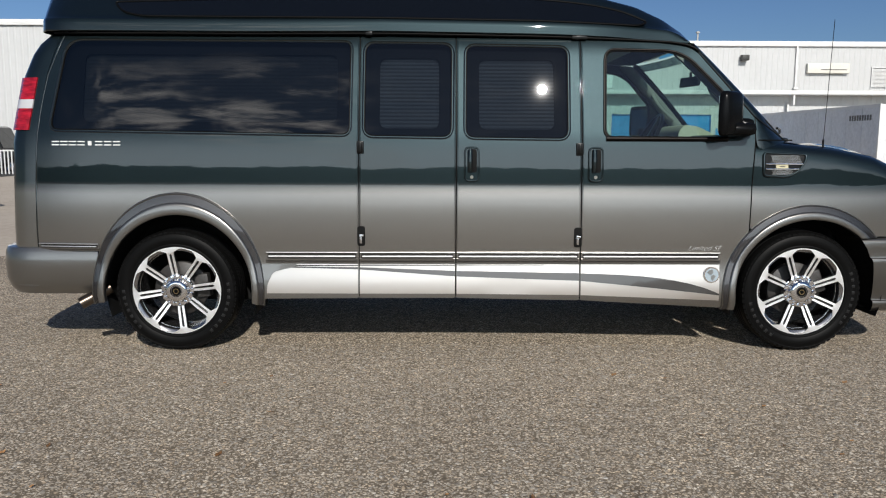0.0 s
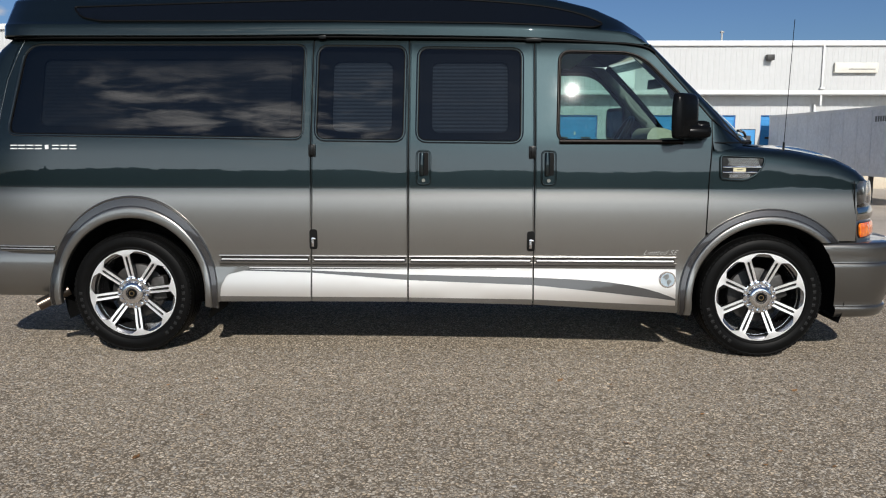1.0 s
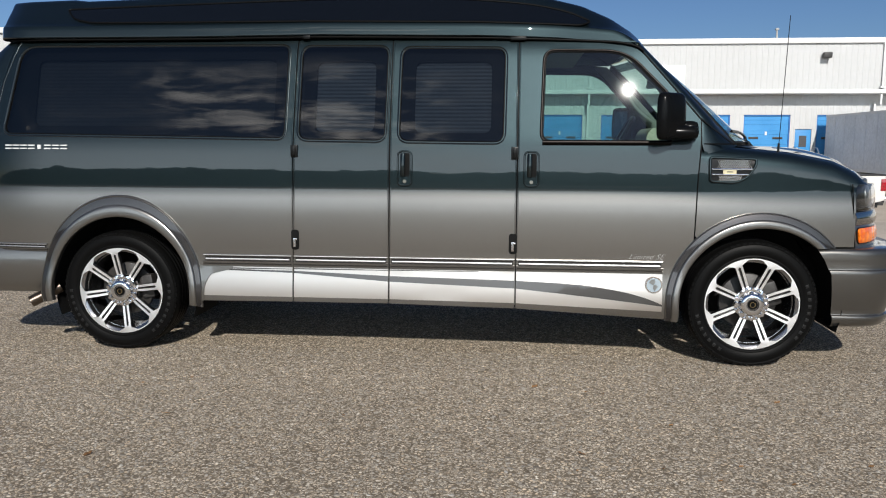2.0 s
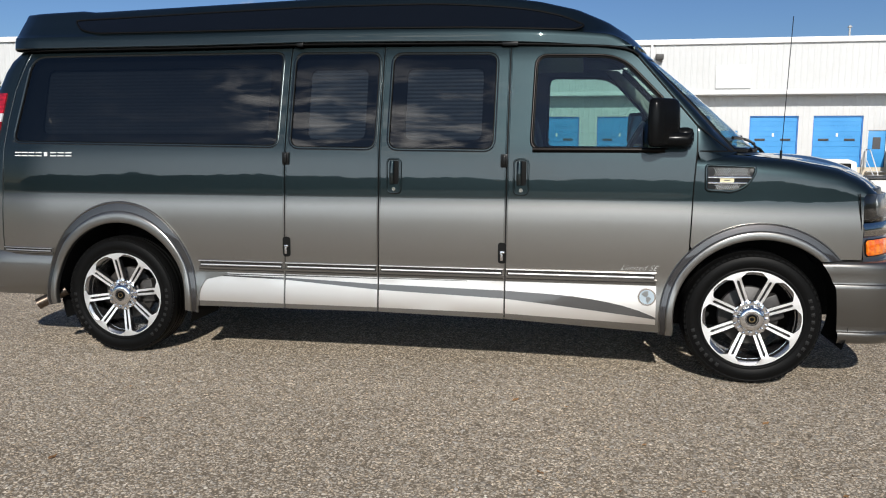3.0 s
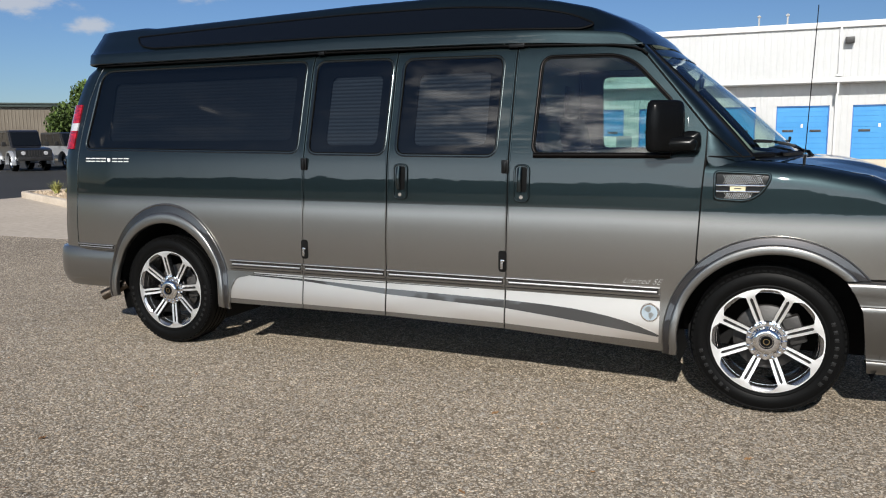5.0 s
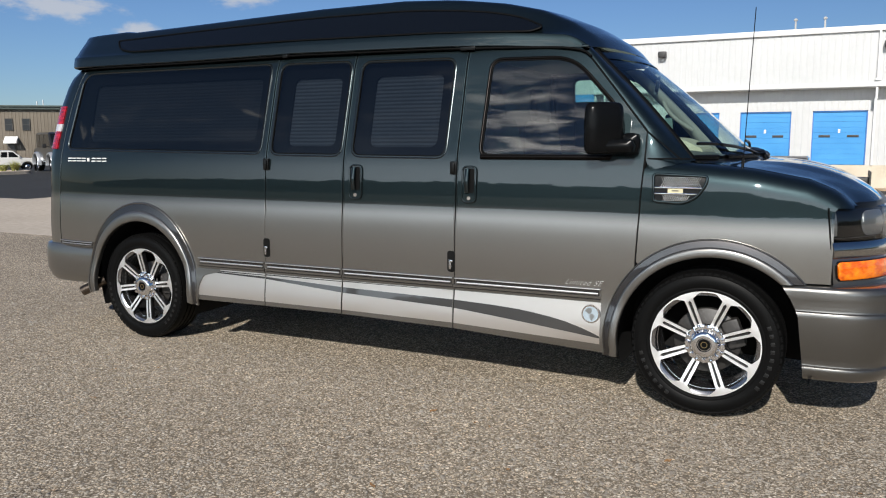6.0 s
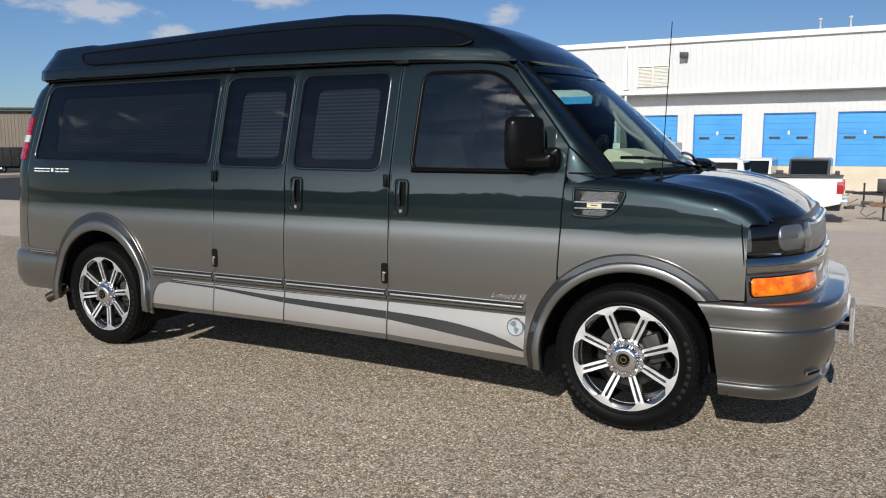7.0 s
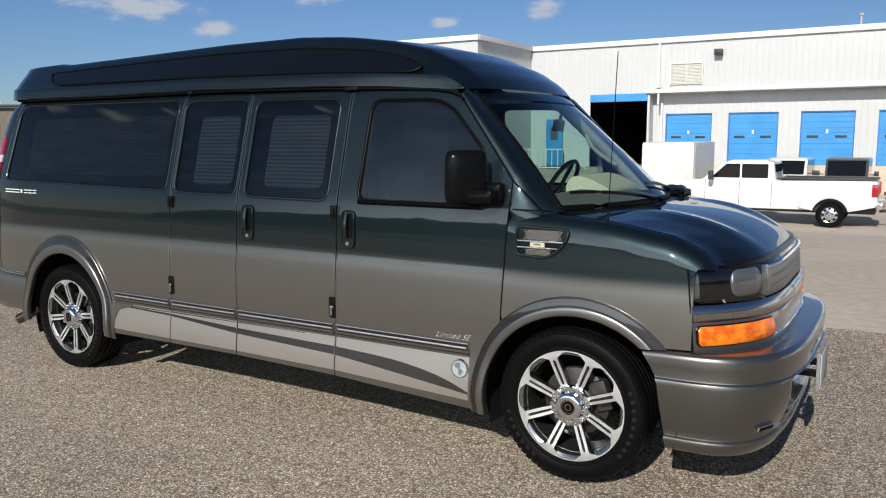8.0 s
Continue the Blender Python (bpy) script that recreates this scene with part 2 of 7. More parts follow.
M_TRAILER = worn("trailer_panel", (0.52, 0.53, 0.55), (0.62, 0.63, 0.65), 0.5, 0.45, 8.0, 0.04)


def leaf_material(name, a, b):
    m = mat(name, a, 0.6, spec=0.3)
    info = node(m, "ShaderNodeNewGeometry")
    col = ramp(m, info.outputs["Random Per Island"], [(0.0, a), (0.6, b), (1.0, tuple(c * 1.7 for c in b))])
    link(m, col, surf(m).inputs["Base Color"])
    surf(m).inputs["Subsurface Weight"].default_value = 0.0
    return m


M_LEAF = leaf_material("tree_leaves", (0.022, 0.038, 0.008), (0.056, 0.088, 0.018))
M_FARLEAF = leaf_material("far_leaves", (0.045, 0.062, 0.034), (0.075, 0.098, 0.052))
M_GRASS = leaf_material("ornamental_grass", (0.15, 0.17, 0.05), (0.32, 0.31, 0.10))
M_DRYLEAF = leaf_material("dry_leaves", (0.10, 0.05, 0.02), (0.26, 0.14, 0.06))
M_BARK = worn("bark", (0.05, 0.035, 0.024), (0.10, 0.075, 0.05), 6.0, 0.9, 40, 0.6)

# the van's own surfaces
def paint_material():
    """Two-tone metallic paint, dark green above fading into pewter below, under clear coat."""
    m = mat("two_tone_metallic_paint", rough=0.34, metal=0.85, coat=1.0, coat_rough=0.02, spec=0.15)
    v = coords(m)
    s = node(m, "ShaderNodeSeparateXYZ")
    link(m, v, s.inputs[0])
    mr = node(m, "ShaderNodeMapRange", From_Min=0.985, From_Max=1.075, To_Min=0.0, To_Max=1.0)
    mr.interpolation_type = "SMOOTHSTEP"
    # the green reaches lower down towards the front wing
    dip, deep = node(m, "ShaderNodeMapRange", From_Min=2.9, From_Max=4.2, To_Min=0.0, To_Max=0.020), node(m, "ShaderNodeMath")
    dip.interpolation_type = "SMOOTHSTEP"
    link(m, s.outputs["X"], dip.inputs["Value"])
    link(m, s.outputs["Z"], deep.inputs[0]), link(m, dip.outputs[0], deep.inputs[1])
    link(m, deep.outputs[0], mr.inputs["Value"])
    flake = noise_of(m, v, 900.0, 2)
    low = mixed(m, ramp(m, flake, [(0.35, (0, 0, 0)), (0.65, (1, 1, 1))]), (0.160, 0.151, 0.138), (0.228, 0.215, 0.196))
    high = mixed(m, ramp(m, flake, [(0.35, (0, 0, 0)), (0.65, (1, 1, 1))]), (0.0088, 0.0150, 0.0168), (0.0168, 0.0270, 0.0302))
    link(m, mixed(m, mr.outputs[0], low, high), surf(m).inputs["Base Color"])
    rg = node(m, "ShaderNodeMapRange", From_Min=0.0, From_Max=1.0, To_Min=0.28, To_Max=0.42)
    link(m, mr.outputs[0], rg.inputs["Value"])
    link(m, rg.outputs[0], surf(m).inputs["Roughness"])
    dust_glow = noise_of(m, v, 2.5, 6, 0.65)
    # the clear coat over the pewter is duller than over the green
    link(m, mixed(m, mr.outputs[0], (0.16, 0.16, 0.16), ramp(m, dust_glow, [(0.4, (0.012,) * 3), (0.8, (0.035,) * 3)])), surf(m).inputs["Coat Roughness"])
    return m


M_PAINT = paint_material()
M_PEWTER = mat("pewter_metallic_paint", (0.185, 0.178, 0.166), 0.30, 0.88, 1.0, 0.02)
# the body's own pewter, darkened for the ground the bumper mirrors
M_BUMPER = mat("darkened_bumper_pewter", (0.132, 0.127, 0.119), 0.33, 0.88, 1.0, 0.03)
M_CHAMPAGNE = mat("champagne_metallic_paint", (0.60, 0.560, 0.522), 0.315, 0.9, 1.0, 0.03)
M_STRIPE = mat("grey_stripe_paint", (0.060, 0.057, 0.055), 0.40, 0.85, 1.0, 0.03)
M_BAND = mat("dark_band_paint", (0.040, 0.0375, 0.0385), 0.36, 0.85, 1.0, 0.03)
M_GREEN_TOP = mat("dark_green_metallic_paint", (0.0088, 0.0152, 0.0172), 0.44, 0.85, 1.0, 0.02, 0.15)
# body green lightened so flanges and corner edges hold the sun's gleam
M_BEAD = mat("lightened_flange_green", (0.030, 0.036, 0.037), 0.27, 0.85, 1.0, 0.03, 0.2)
M_NAVY = mat("dark_blue_gloss_panel", (0.003, 0.004, 0.006), 0.16, 0.0, 0.0, 0.04, 0.35)
M_BRONZE_TRIM = mat("dark_bronze_trim", (0.010, 0.0088, 0.0084), 0.32, 0.9, 0.0, 0.03, 0.1)
M_RUBBER = mat("black_rubber", (0.003, 0.003, 0.003), 0.46, spec=0.075)
M_TRIMBLACK = mat("black_textured_plastic", (0.004, 0.004, 0.004), 0.30, spec=0.22)
M_MIRRORBLACK = mat("satin_black_moulding", (0.0035, 0.0037, 0.004), 0.22, spec=0.10)
M_CHROME = mat("chrome", (0.83, 0.83, 0.84), 0.06, 1.0)
M_BARCHROME = mat("smoky_bright_bar", (0.46, 0.455, 0.44), 0.16, 1.0)
M_SATIN = mat("satin_chrome", (0.62, 0.62, 0.63), 0.22, 1.0)
M_BRIGHTLINE = mat("bright_anodised_line", (0.66, 0.655, 0.655), 0.42, 1.0)
M_MACHINED = mat("machined_aluminium", (0.93, 0.925, 0.92), 0.36, 1.0, 0.6, 0.04)
mv = coords(M_MACHINED)
link(M_MACHINED, ramp(M_MACHINED, noise_of(M_MACHINED, mv, 7.0, 3), [(0.35, (0.34,) * 3), (0.65, (0.50,) * 3)]), surf(M_MACHINED).inputs["Roughness"])
bump(M_MACHINED, noise_of(M_MACHINED, mv, 5.0, 2), 0.35, 0.012)
M_WHEELBLACK = mat("gloss_black_wheel", (0.012, 0.012, 0.013), 0.25, coat=0.6)
M_BARREL = mat("polished_dark_barrel", (0.30, 0.30, 0.31), 0.22, 0.95)
M_TYREMARK = mat("raised_tyre_lettering", (0.008, 0.008, 0.008), 0.42, spec=0.25)
M_EXHAUST = worn("browned_steel", (0.05, 0.04, 0.032), (0.14, 0.11, 0.085), 12.0, 0.3, 60, 0.1, metal=0.9)
M_BRASS = mat("dull_brass", (0.42, 0.30, 0.14), 0.3, 0.9)
M_IRON = worn("brake_iron", (0.014, 0.013, 0.012), (0.03, 0.027, 0.025), 20.0, 0.5, 80, 0.2)
M_UNDER = mat("underbody_black", (0.005, 0.005, 0.005), 0.8, spec=0.2)
M_BEIGE = worn("beige_interior", (0.42, 0.37, 0.29), (0.50, 0.45, 0.36), 2.0, 0.7, 60)
M_DASH = worn("grey_beige_dash", (0.095, 0.092, 0.080), (0.125, 0.120, 0.105), 2.0, 0.7, 60)
M_DARKGREY = worn("dark_interior_plastic", (0.018, 0.018, 0.018), (0.030, 0.030, 0.030), 2.0, 0.6, 60)
M_PILLAR = worn("grey_pillar_trim", (0.20, 0.195, 0.18), (0.26, 0.25, 0.23), 2.0, 0.7, 60)
M_SEAT = worn("grey_seat_cloth", (0.012, 0.0125, 0.012), (0.020, 0.0205, 0.020), 3.0, 0.8, 60)
M_DARKBLIND = worn("grey_blind", (0.13, 0.13, 0.13), (0.16, 0.16, 0.16), 2.0, 0.8, 60)
M_BLIND = worn("pleated_blind", (0.46, 0.46, 0.46), (0.54, 0.54, 0.54), 2.0, 0.8, 60)
M_AMBER = mat("amber_lens", (0.80, 0.16, 0.003), 0.25, coat=1.0)
aw = node(M_AMBER, "ShaderNodeTexWave", Scale=28.0, Distortion=1.5)
link(M_AMBER, coords(M_AMBER, (0.3, 1, 1)), aw.inputs["Vector"])
bump(M_AMBER, aw.outputs["Fac"], 0.5, 0.004)
link(M_AMBER, ramp(M_AMBER, noise_of(M_AMBER, coords(M_AMBER, (4, 4, 9)), 3.0, 2), [(0.4, (0.62, 0.09, 0.002)), (0.62, (0.88, 0.22, 0.006))]), surf(M_AMBER).inputs["Base Color"])
M_REDLENS = mat("red_lens", (0.34, 0.005, 0.012), 0.15, coat=1.0)
lw_ = coords(M_REDLENS, (1, 1, 3))
link(M_REDLENS, ramp(M_REDLENS, noise_of(M_REDLENS, lw_, 14.0, 3), [(0.35, (0.16, 0.002, 0.006)), (0.65, (0.40, 0.007, 0.016))]), surf(M_REDLENS).inputs["Base Color"])
M_CLEARLENS = mat("clear_lens", (0.44, 0.44, 0.45), 0.2, coat=1.0)
M_PALEBLUE = mat("pale_blue_enamel", (0.40, 0.48, 0.54), 0.15, 0.3, 1.0)
M_SCRIPT = mat("polished_script", (0.58, 0.58, 0.57), 0.30, 0.25)
M_BADGEPLATE = mat("pale_brass_plate", (0.52, 0.47, 0.30), 0.35, 0.3)
M_BADGE = mat("bright_badge", (0.78, 0.78, 0.77), 0.25, 0.3)
M_GRILLE = mat("grey_grille_mesh", (0.20, 0.205, 0.21), 0.35, 0.7)
M_LAMPHOUSE = mat("dark_lamp_housing", (0.19, 0.198, 0.196), 0.42, 0.45)
M_BOWL = mat("brushed_reflector", (0.20, 0.208, 0.206), 0.36, 0.62)
M_PLATE = worn("grey_plate_bracket", (0.16, 0.16, 0.16), (0.22, 0.22, 0.22), 6.0, 0.5)


def glass_material(name, tint, ior=1.5, gain=1.3):
    m = bpy.data.materials.new(name)
    m.use_nodes = True
    m.node_tree.nodes.remove(surf(m))
    t, g = node(m, "ShaderNodeBsdfTransparent", Color=(*tint, 1)), node(m, "ShaderNodeBsdfGlossy", Color=(1, 1, 1, 1), Roughness=0.0)
    # a weak rough lobe adds the glow round the sun's glint
    dust_glow, both = node(m, "ShaderNodeBsdfGlossy", Color=(1, 1, 1, 1), Roughness=0.05), node(m, "ShaderNodeMixShader", Fac=0.0015)
    link(m, g.outputs[0], both.inputs[1]), link(m, dust_glow.outputs[0], both.inputs[2])
    lw, mx = node(m, "ShaderNodeLayerWeight", Blend=0.5), node(m, "ShaderNodeMixShader")
    base = ((ior - 1) / (ior + 1)) ** 2
    pw, sc = node(m, "ShaderNodeMath"), node(m, "ShaderNodeMath")
    pw.operation, sc.operation = "POWER", "MULTIPLY_ADD"
    pw.inputs[1].default_value, sc.inputs[1].default_value, sc.inputs[2].default_value = 5.0, 1.0 - gain * base, gain * base
    link(m, lw.outputs["Facing"], pw.inputs[0]), link(m, pw.outputs[0], sc.inputs[0])
    link(m, sc.outputs[0], mx.inputs[0]), link(m, t.outputs[0], mx.inputs[1]), link(m, both.outputs[0], mx.inputs[2])
    link(m, mx.outputs[0], m.node_tree.nodes["Material Output"].inputs["Surface"])
    return m


M_GLASS = glass_material("green_tinted_glass", (0.72, 0.84, 0.79), 1.5, 0.9)
M_SIDEGLASS = glass_material("tinted_door_glass", (0.49, 0.66, 0.62), 1.5, 2.4)
M_PRIVACY = glass_material("privacy_glass", (0.150, 0.172, 0.195), 1.6, 1.0)
M_SMOKED = glass_material("smoked_lens", (0.84, 0.85, 0.86), 1.5, 1.8)

# ---- mesh helpers ----
def make(name, verts, faces, material, parent=None, label="", smooth=False, sharp=32.0):
    """One mesh object out of points and faces, under a thing or a part."""
    me = bpy.data.meshes.new(name)
    me.from_pydata([tuple(v) for v in verts], [], faces)
    if smooth:
        me.shade_smooth()
        me.set_sharp_from_angle(angle=radians(sharp))
    me.materials.append(material)
    ob = new(name, me)
    ob.parent = parent
    if label:
        ob["label"] = label
    return ob


def part(name, bm, material, parent=None, label="", smooth=False, sharp=32.0):
    me = bpy.data.meshes.new(name)
    bm.to_mesh(me)
    bm.free()
    if smooth:
        me.shade_smooth()
        me.set_sharp_from_angle(angle=radians(sharp))
    me.materials.append(material)
    ob = new(name, me)
    ob.parent = parent
    if label:
        ob["label"] = label
    return ob


def box(bm, lo, hi, bevel=0.0, m=None):
    """A box from corner to corner with rounded edges."""
    c = [(a + b) / 2 for a, b in zip(lo, hi)]
    s = [abs(b - a) for a, b in zip(lo, hi)]
    mx = Matrix.Translation(c) @ Matrix.Diagonal((*s, 1))
    made = bmesh.ops.create_cube(bm, size=1, matrix=(m @ mx if m else mx))["verts"]
    if bevel:
        edges = list({e for v in made for e in v.link_edges})
        bmesh.ops.bevel(bm, geom=edges, offset=bevel, segments=2, affect="EDGES", profile=0.6)


def solid(name, lo, hi, material, parent=None, label="", bevel=0.0):
    bm = bmesh.new()
    box(bm, lo, hi, bevel)
    return part(name, bm, material, parent, label, bevel > 0)


def prism(bm, outline, axis, lo, hi):
    """A closed outline in the plane across an axis, drawn out from lo to hi along it."""
    def at(p, d):
        return {"x": (d, p[0], p[1]), "y": (p[0], d, p[1]), "z": (p[0], p[1], d)}[axis]
    a = [bm.verts.new(at(p, lo)) for p in outline]
    b = [bm.verts.new(at(p, hi)) for p in outline]
    n = len(outline)
    fs = [bm.faces.new(a), bm.faces.new(b[::-1])] + [bm.faces.new((a[i], b[i], b[(i + 1) % n], a[(i + 1) % n])) for i in range(n)]
    bmesh.ops.recalc_face_normals(bm, faces=fs)
    return fs


def grid_mesh(rows):
    """Points and quads of rows of points."""
    n = len(rows[0])
    verts = [p for r in rows for p in r]
    faces = [(i * n + j, i * n + j + 1, (i + 1) * n + j + 1, (i + 1) * n + j) for i in range(len(rows) - 1) for j in range(n - 1)]
    return verts, faces


def tube(name, pts, radius, material, parent=None, label="", closed=False, sides=8, squash=1.0):
    """A round bar along a line of points."""
    pts = [Vector(p) for p in pts]
    n, rows = len(pts), []
    for i, p in enumerate(pts):
        a, b = pts[i - 1] if (i or closed) else pts[i], pts[(i + 1) % n] if (i < n - 1 or closed) else pts[i]
        d = (b - a).normalized()
        u = d.cross(Vector((0, 1, 0)) if abs(d.y) < 0.9 else Vector((1, 0, 0))).normalized()
        w = d.cross(u)
        rows.append([p + (u * math.cos(2 * math.pi * k / sides) + w * math.sin(2 * math.pi * k / sides) * squash) * radius for k in range(sides)])
    verts = [p for r in rows for p in r]
    faces = [(i * sides + k, i * sides + (k + 1) % sides, ((i + 1) % n) * sides + (k + 1) % sides, ((i + 1) % n) * sides + k)
             for i in range(n if closed else n - 1) for k in range(sides)]
    if not closed:
        faces += [tuple(range(sides))[::-1], tuple(range((n - 1) * sides, n * sides))]
    return make(name, verts, faces, material, parent, label, True, 50)


def lathe(profile, axis_y=True, steps=48):
    """Points and faces of a profile of (radius, along) turned round the y axis."""
    rows = []
    for k in range(steps):
        a = 2 * math.pi * k / steps
        rows.append([(r * math.cos(a), y, r * math.sin(a)) for r, y in profile])
    n = len(profile)
    verts = [p for r in rows for p in r]
    faces = [(i * n + j, i * n + j + 1, ((i + 1) % steps) * n + j + 1, ((i + 1) % steps) * n + j) for i in range(steps) for j in range(n - 1)]
    return verts, faces


def empty(name, place=(0, 0, 0), label="", category="", group=""):
    ob = new(name)
    ob.location = place
    return tagged(ob, label, category, group)


def inside(p, poly):
    x, y, c = p[0], p[1], False
    for (x0, y0), (x1, y1) in zip(poly, poly[1:] + poly[:1]):
        if (y0 > y) != (y1 > y) and x < (x1 - x0) * (y - y0) / (y1 - y0) + x0:
            c = not c
    return c


def dense(poly, step, closed=True):
    out = []
    for a, b in zip(poly, poly[1:] + poly[:1]) if closed else zip(poly[:-1], poly[1:]):
        n = max(1, math.ceil(math.dist(a, b) / step))
        out += [(a[0] + (b[0] - a[0]) * i / n, a[1] + (b[1] - a[1]) * i / n) for i in range(n)]
    return out if closed else out + [poly[-1]]


def rounded(poly, r, n=6):
    """A closed outline with its corners rounded; r is one radius or one for each corner."""
    out, k = [], len(poly)
    for i, p in enumerate(poly):
        rad = r[i] if isinstance(r, (list, tuple)) else r
        if rad <= 0:
            out.append(p)
            continue
        p = Vector(p)
        a, b = (Vector(poly[i - 1]) - p), (Vector(poly[(i + 1) % k]) - p)
        d = min(rad, a.length * 0.45, b.length * 0.45)
        p0, p1 = p + a.normalized() * d, p + b.normalized() * d
        for j in range(n + 1):
            t = j / n
            q = p0 * (1 - t) ** 2 + p * 2 * t * (1 - t) + p1 * t * t
            out.append((q.x, q.y))
    return out


def grown(poly, d):
    """A closed outline moved outwards by d."""
    mx, mz = sum(p[0] for p in poly) / len(poly), sum(p[1] for p in poly) / len(poly)
    out = []
    for i, p in enumerate(poly):
        a, b = Vector(poly[i - 1]), Vector(poly[(i + 1) % len(poly)])
        t = (b - a).normalized()
        n = Vector((t.y, -t.x))
        if n.dot(Vector((p[0] - mx, p[1] - mz))) < 0:
            n = -n
        out.append((p[0] + n.x * d, p[1] + n.y * d))
    return out


def ellipse(cx, cz, a, b, d0, d1, n=28):
    return [(cx + a * math.cos(radians(d0 + (d1 - d0) * i / n)), cz + b * math.sin(radians(d0 + (d1 - d0) * i / n))) for i in range(n + 1)]


# ---- ground ----
def ground_z(x, y):
    """Level lot; the yard behind falls towards the loading docks, the far car park to the west."""
    if x < -34.0:
        w = min((-34.0 - x) / 22.0, 1.0)
        return -1.0 * w * w * (3 - 2 * w)
    k = min(max((x + 9.0) / 5.0, 0.0), 1.0)
    k = k * k * (3 - 2 * k)
    d = min(max((y - 7.0) / 15.0, 0.0), 1.0)
    d = d * d * (3 - 2 * d) * 0.5 + d * 0.5
    return -1.15 * d * k


def sheet(name, xs, ys, material, label):
    rows = [[(x, y, ground_z(x, y)) for y in ys] for x in xs]
    v, f = grid_mesh(rows)
    f = [q[::-1] for q in f]
    return tagged(make(name, v, f, material, smooth=True, sharp=80), label, "ground", kind="structure")


XS = [-900, -200, -60, -52, -46, -40, -34, -30] + [-14.0 + i for i in range(0, 20)] + [10, 20, 40, 80, 300, 900]
XW = [-900, -200, -60, -56, -52, -46, -40, -37, -34, -30, -14.0]
XE = [-14.0 + i for i in range(0, 20)] + [10, 20, 40, 80, 300, 900]
sheet("ground", XS, [-18, -10, -5, 0, 3.15], M_ASPHALT, "weathered tan chip-seal asphalt lot with pale stones")
sheet("lawn", XS, [-900, -200, -60, -30, -18], M_LAWN, "rough green grass field beyond the lot")
sheet("pavement", XE, [3.15, 5, 7] + [8 + 1.5 * i for i in range(11)] + [26, 32, 38, 60, 200, 900], M_CONCRETE, "pale sunlit concrete yard sloping down to loading docks")
sheet("pavement", XW, [3.15, 5, 8.4], M_CONCRETE, "pale concrete strip along the asphalt lot")
sheet("road", XW, [8.4, 12, 18, 30, 60, 200, 900], M_LOT, "dark smooth asphalt car park")


# the stones of the chip seal that stand proud where the lot is seen from near
def chip_material():
    m = mat("proud_stone_chips", rough=0.75, spec=0.35)
    info = node(m, "ShaderNodeNewGeometry")
    tint = ramp(m, info.outputs["Random Per Island"], [(0.0, (0.185, 0.163, 0.133)), (0.22, (0.220, 0.193, 0.157)), (0.40, (0.245, 0.196, 0.142)), (0.52, (0.252, 0.224, 0.186)), (0.80, (0.275, 0.248, 0.210)), (0.97, (0.300, 0.275, 0.238)), (1.0, (0.40, 0.376, 0.340))])
    g = noise_of(m, coords(m), 320.0, 2)
    link(m, mixed(m, 0.55, tint, ramp(m, g, [(0.3, (0.62, 0.62, 0.62)), (0.7, (1.2, 1.19, 1.17))]), "MULTIPLY"), surf(m).inputs["Base Color"])
    return m


def stone_chips(x0, x1, y0, y1, per_metre, thin_from, thin_to):
    """Flat five-cornered stones set in the binder, thinning out with y."""
    r = np.random.default_rng(5)
    n = int((x1 - x0) * (y1 - y0) * per_metre)
    x, y = r.uniform(x0, x1, n), r.uniform(y0, y1, n)
    patchy = 0.82 + 0.18 * np.sin(x * 2.1 + 1.3 * np.sin(y * 1.7)) * np.sin(y * 2.6 + 0.8 * np.sin(x * 1.1))
    keep = (r.uniform(0, 1, n) < np.clip((thin_to - y) / (thin_to - thin_from), 0, 1) * patchy) & ~((np.abs(y) < 0.80) & (x > -0.9) & (x < 4.6))
    x, y = x[keep], y[keep]
    n = len(x)
    size = np.clip(r.lognormal(math.log(0.0066), 0.34, n), 0.003, 0.014)
    tall = size * r.uniform(0.10, 0.30, n)
    turn = r.uniform(0, 2 * np.pi, n)
    corner = turn[:, None] + (np.arange(5) + r.uniform(-0.28, 0.28, (n, 5))) * (2 * np.pi / 5)
    reach = size[:, None] * r.uniform(0.75, 1.2, (n, 5))
    long = r.uniform(0.75, 1.3, n)[:, None]
    dx, dy = np.cos(corner) * reach * long, np.sin(corner) * reach / long
    inset = r.uniform(0.55, 0.85, (n, 1))
    tip = r.uniform(-0.35, 0.35, (n, 2))
    foot = np.stack([x[:, None] + dx, y[:, None] + dy, np.full((n, 5), -0.001)], -1)
    head = np.stack([x[:, None] + dx * inset, y[:, None] + dy * inset, tall[:, None] + tip[:, :1] * dx * inset + tip[:, 1:] * dy * inset], -1)
    co = np.concatenate([foot, head], 1).reshape(-1, 3)
    k = np.arange(5)
    quads = np.stack([k, (k + 1) % 5, (k + 1) % 5 + 5, k + 5], -1).ravel()
    pattern = np.concatenate([quads, k + 5])
    loops = (np.arange(n)[:, None] * 10 + pattern).ravel()
    counts = np.tile([4, 4, 4, 4, 4, 5], n)
    me = bpy.data.meshes.new("stone_chips")
    me.vertices.add(len(co)), me.loops.add(len(loops)), me.polygons.add(len(counts))
    me.vertices.foreach_set("co", co.astype(np.float32).ravel())
    me.loops.foreach_set("vertex_index", loops.astype(np.int32))
    me.polygons.foreach_set("loop_start", np.concatenate([[0], np.cumsum(counts)[:-1]]).astype(np.int32))
    me.update(calc_edges=True)
    me.materials.append(chip_material())
    return tagged(new("stone_chips", me), "pale and rusty stone chips proud of the asphalt", "gravel", kind="stuff")


stone_chips(-3.2, 8.2, -3.5, 1.2, 3300, -1.3, 1.2)

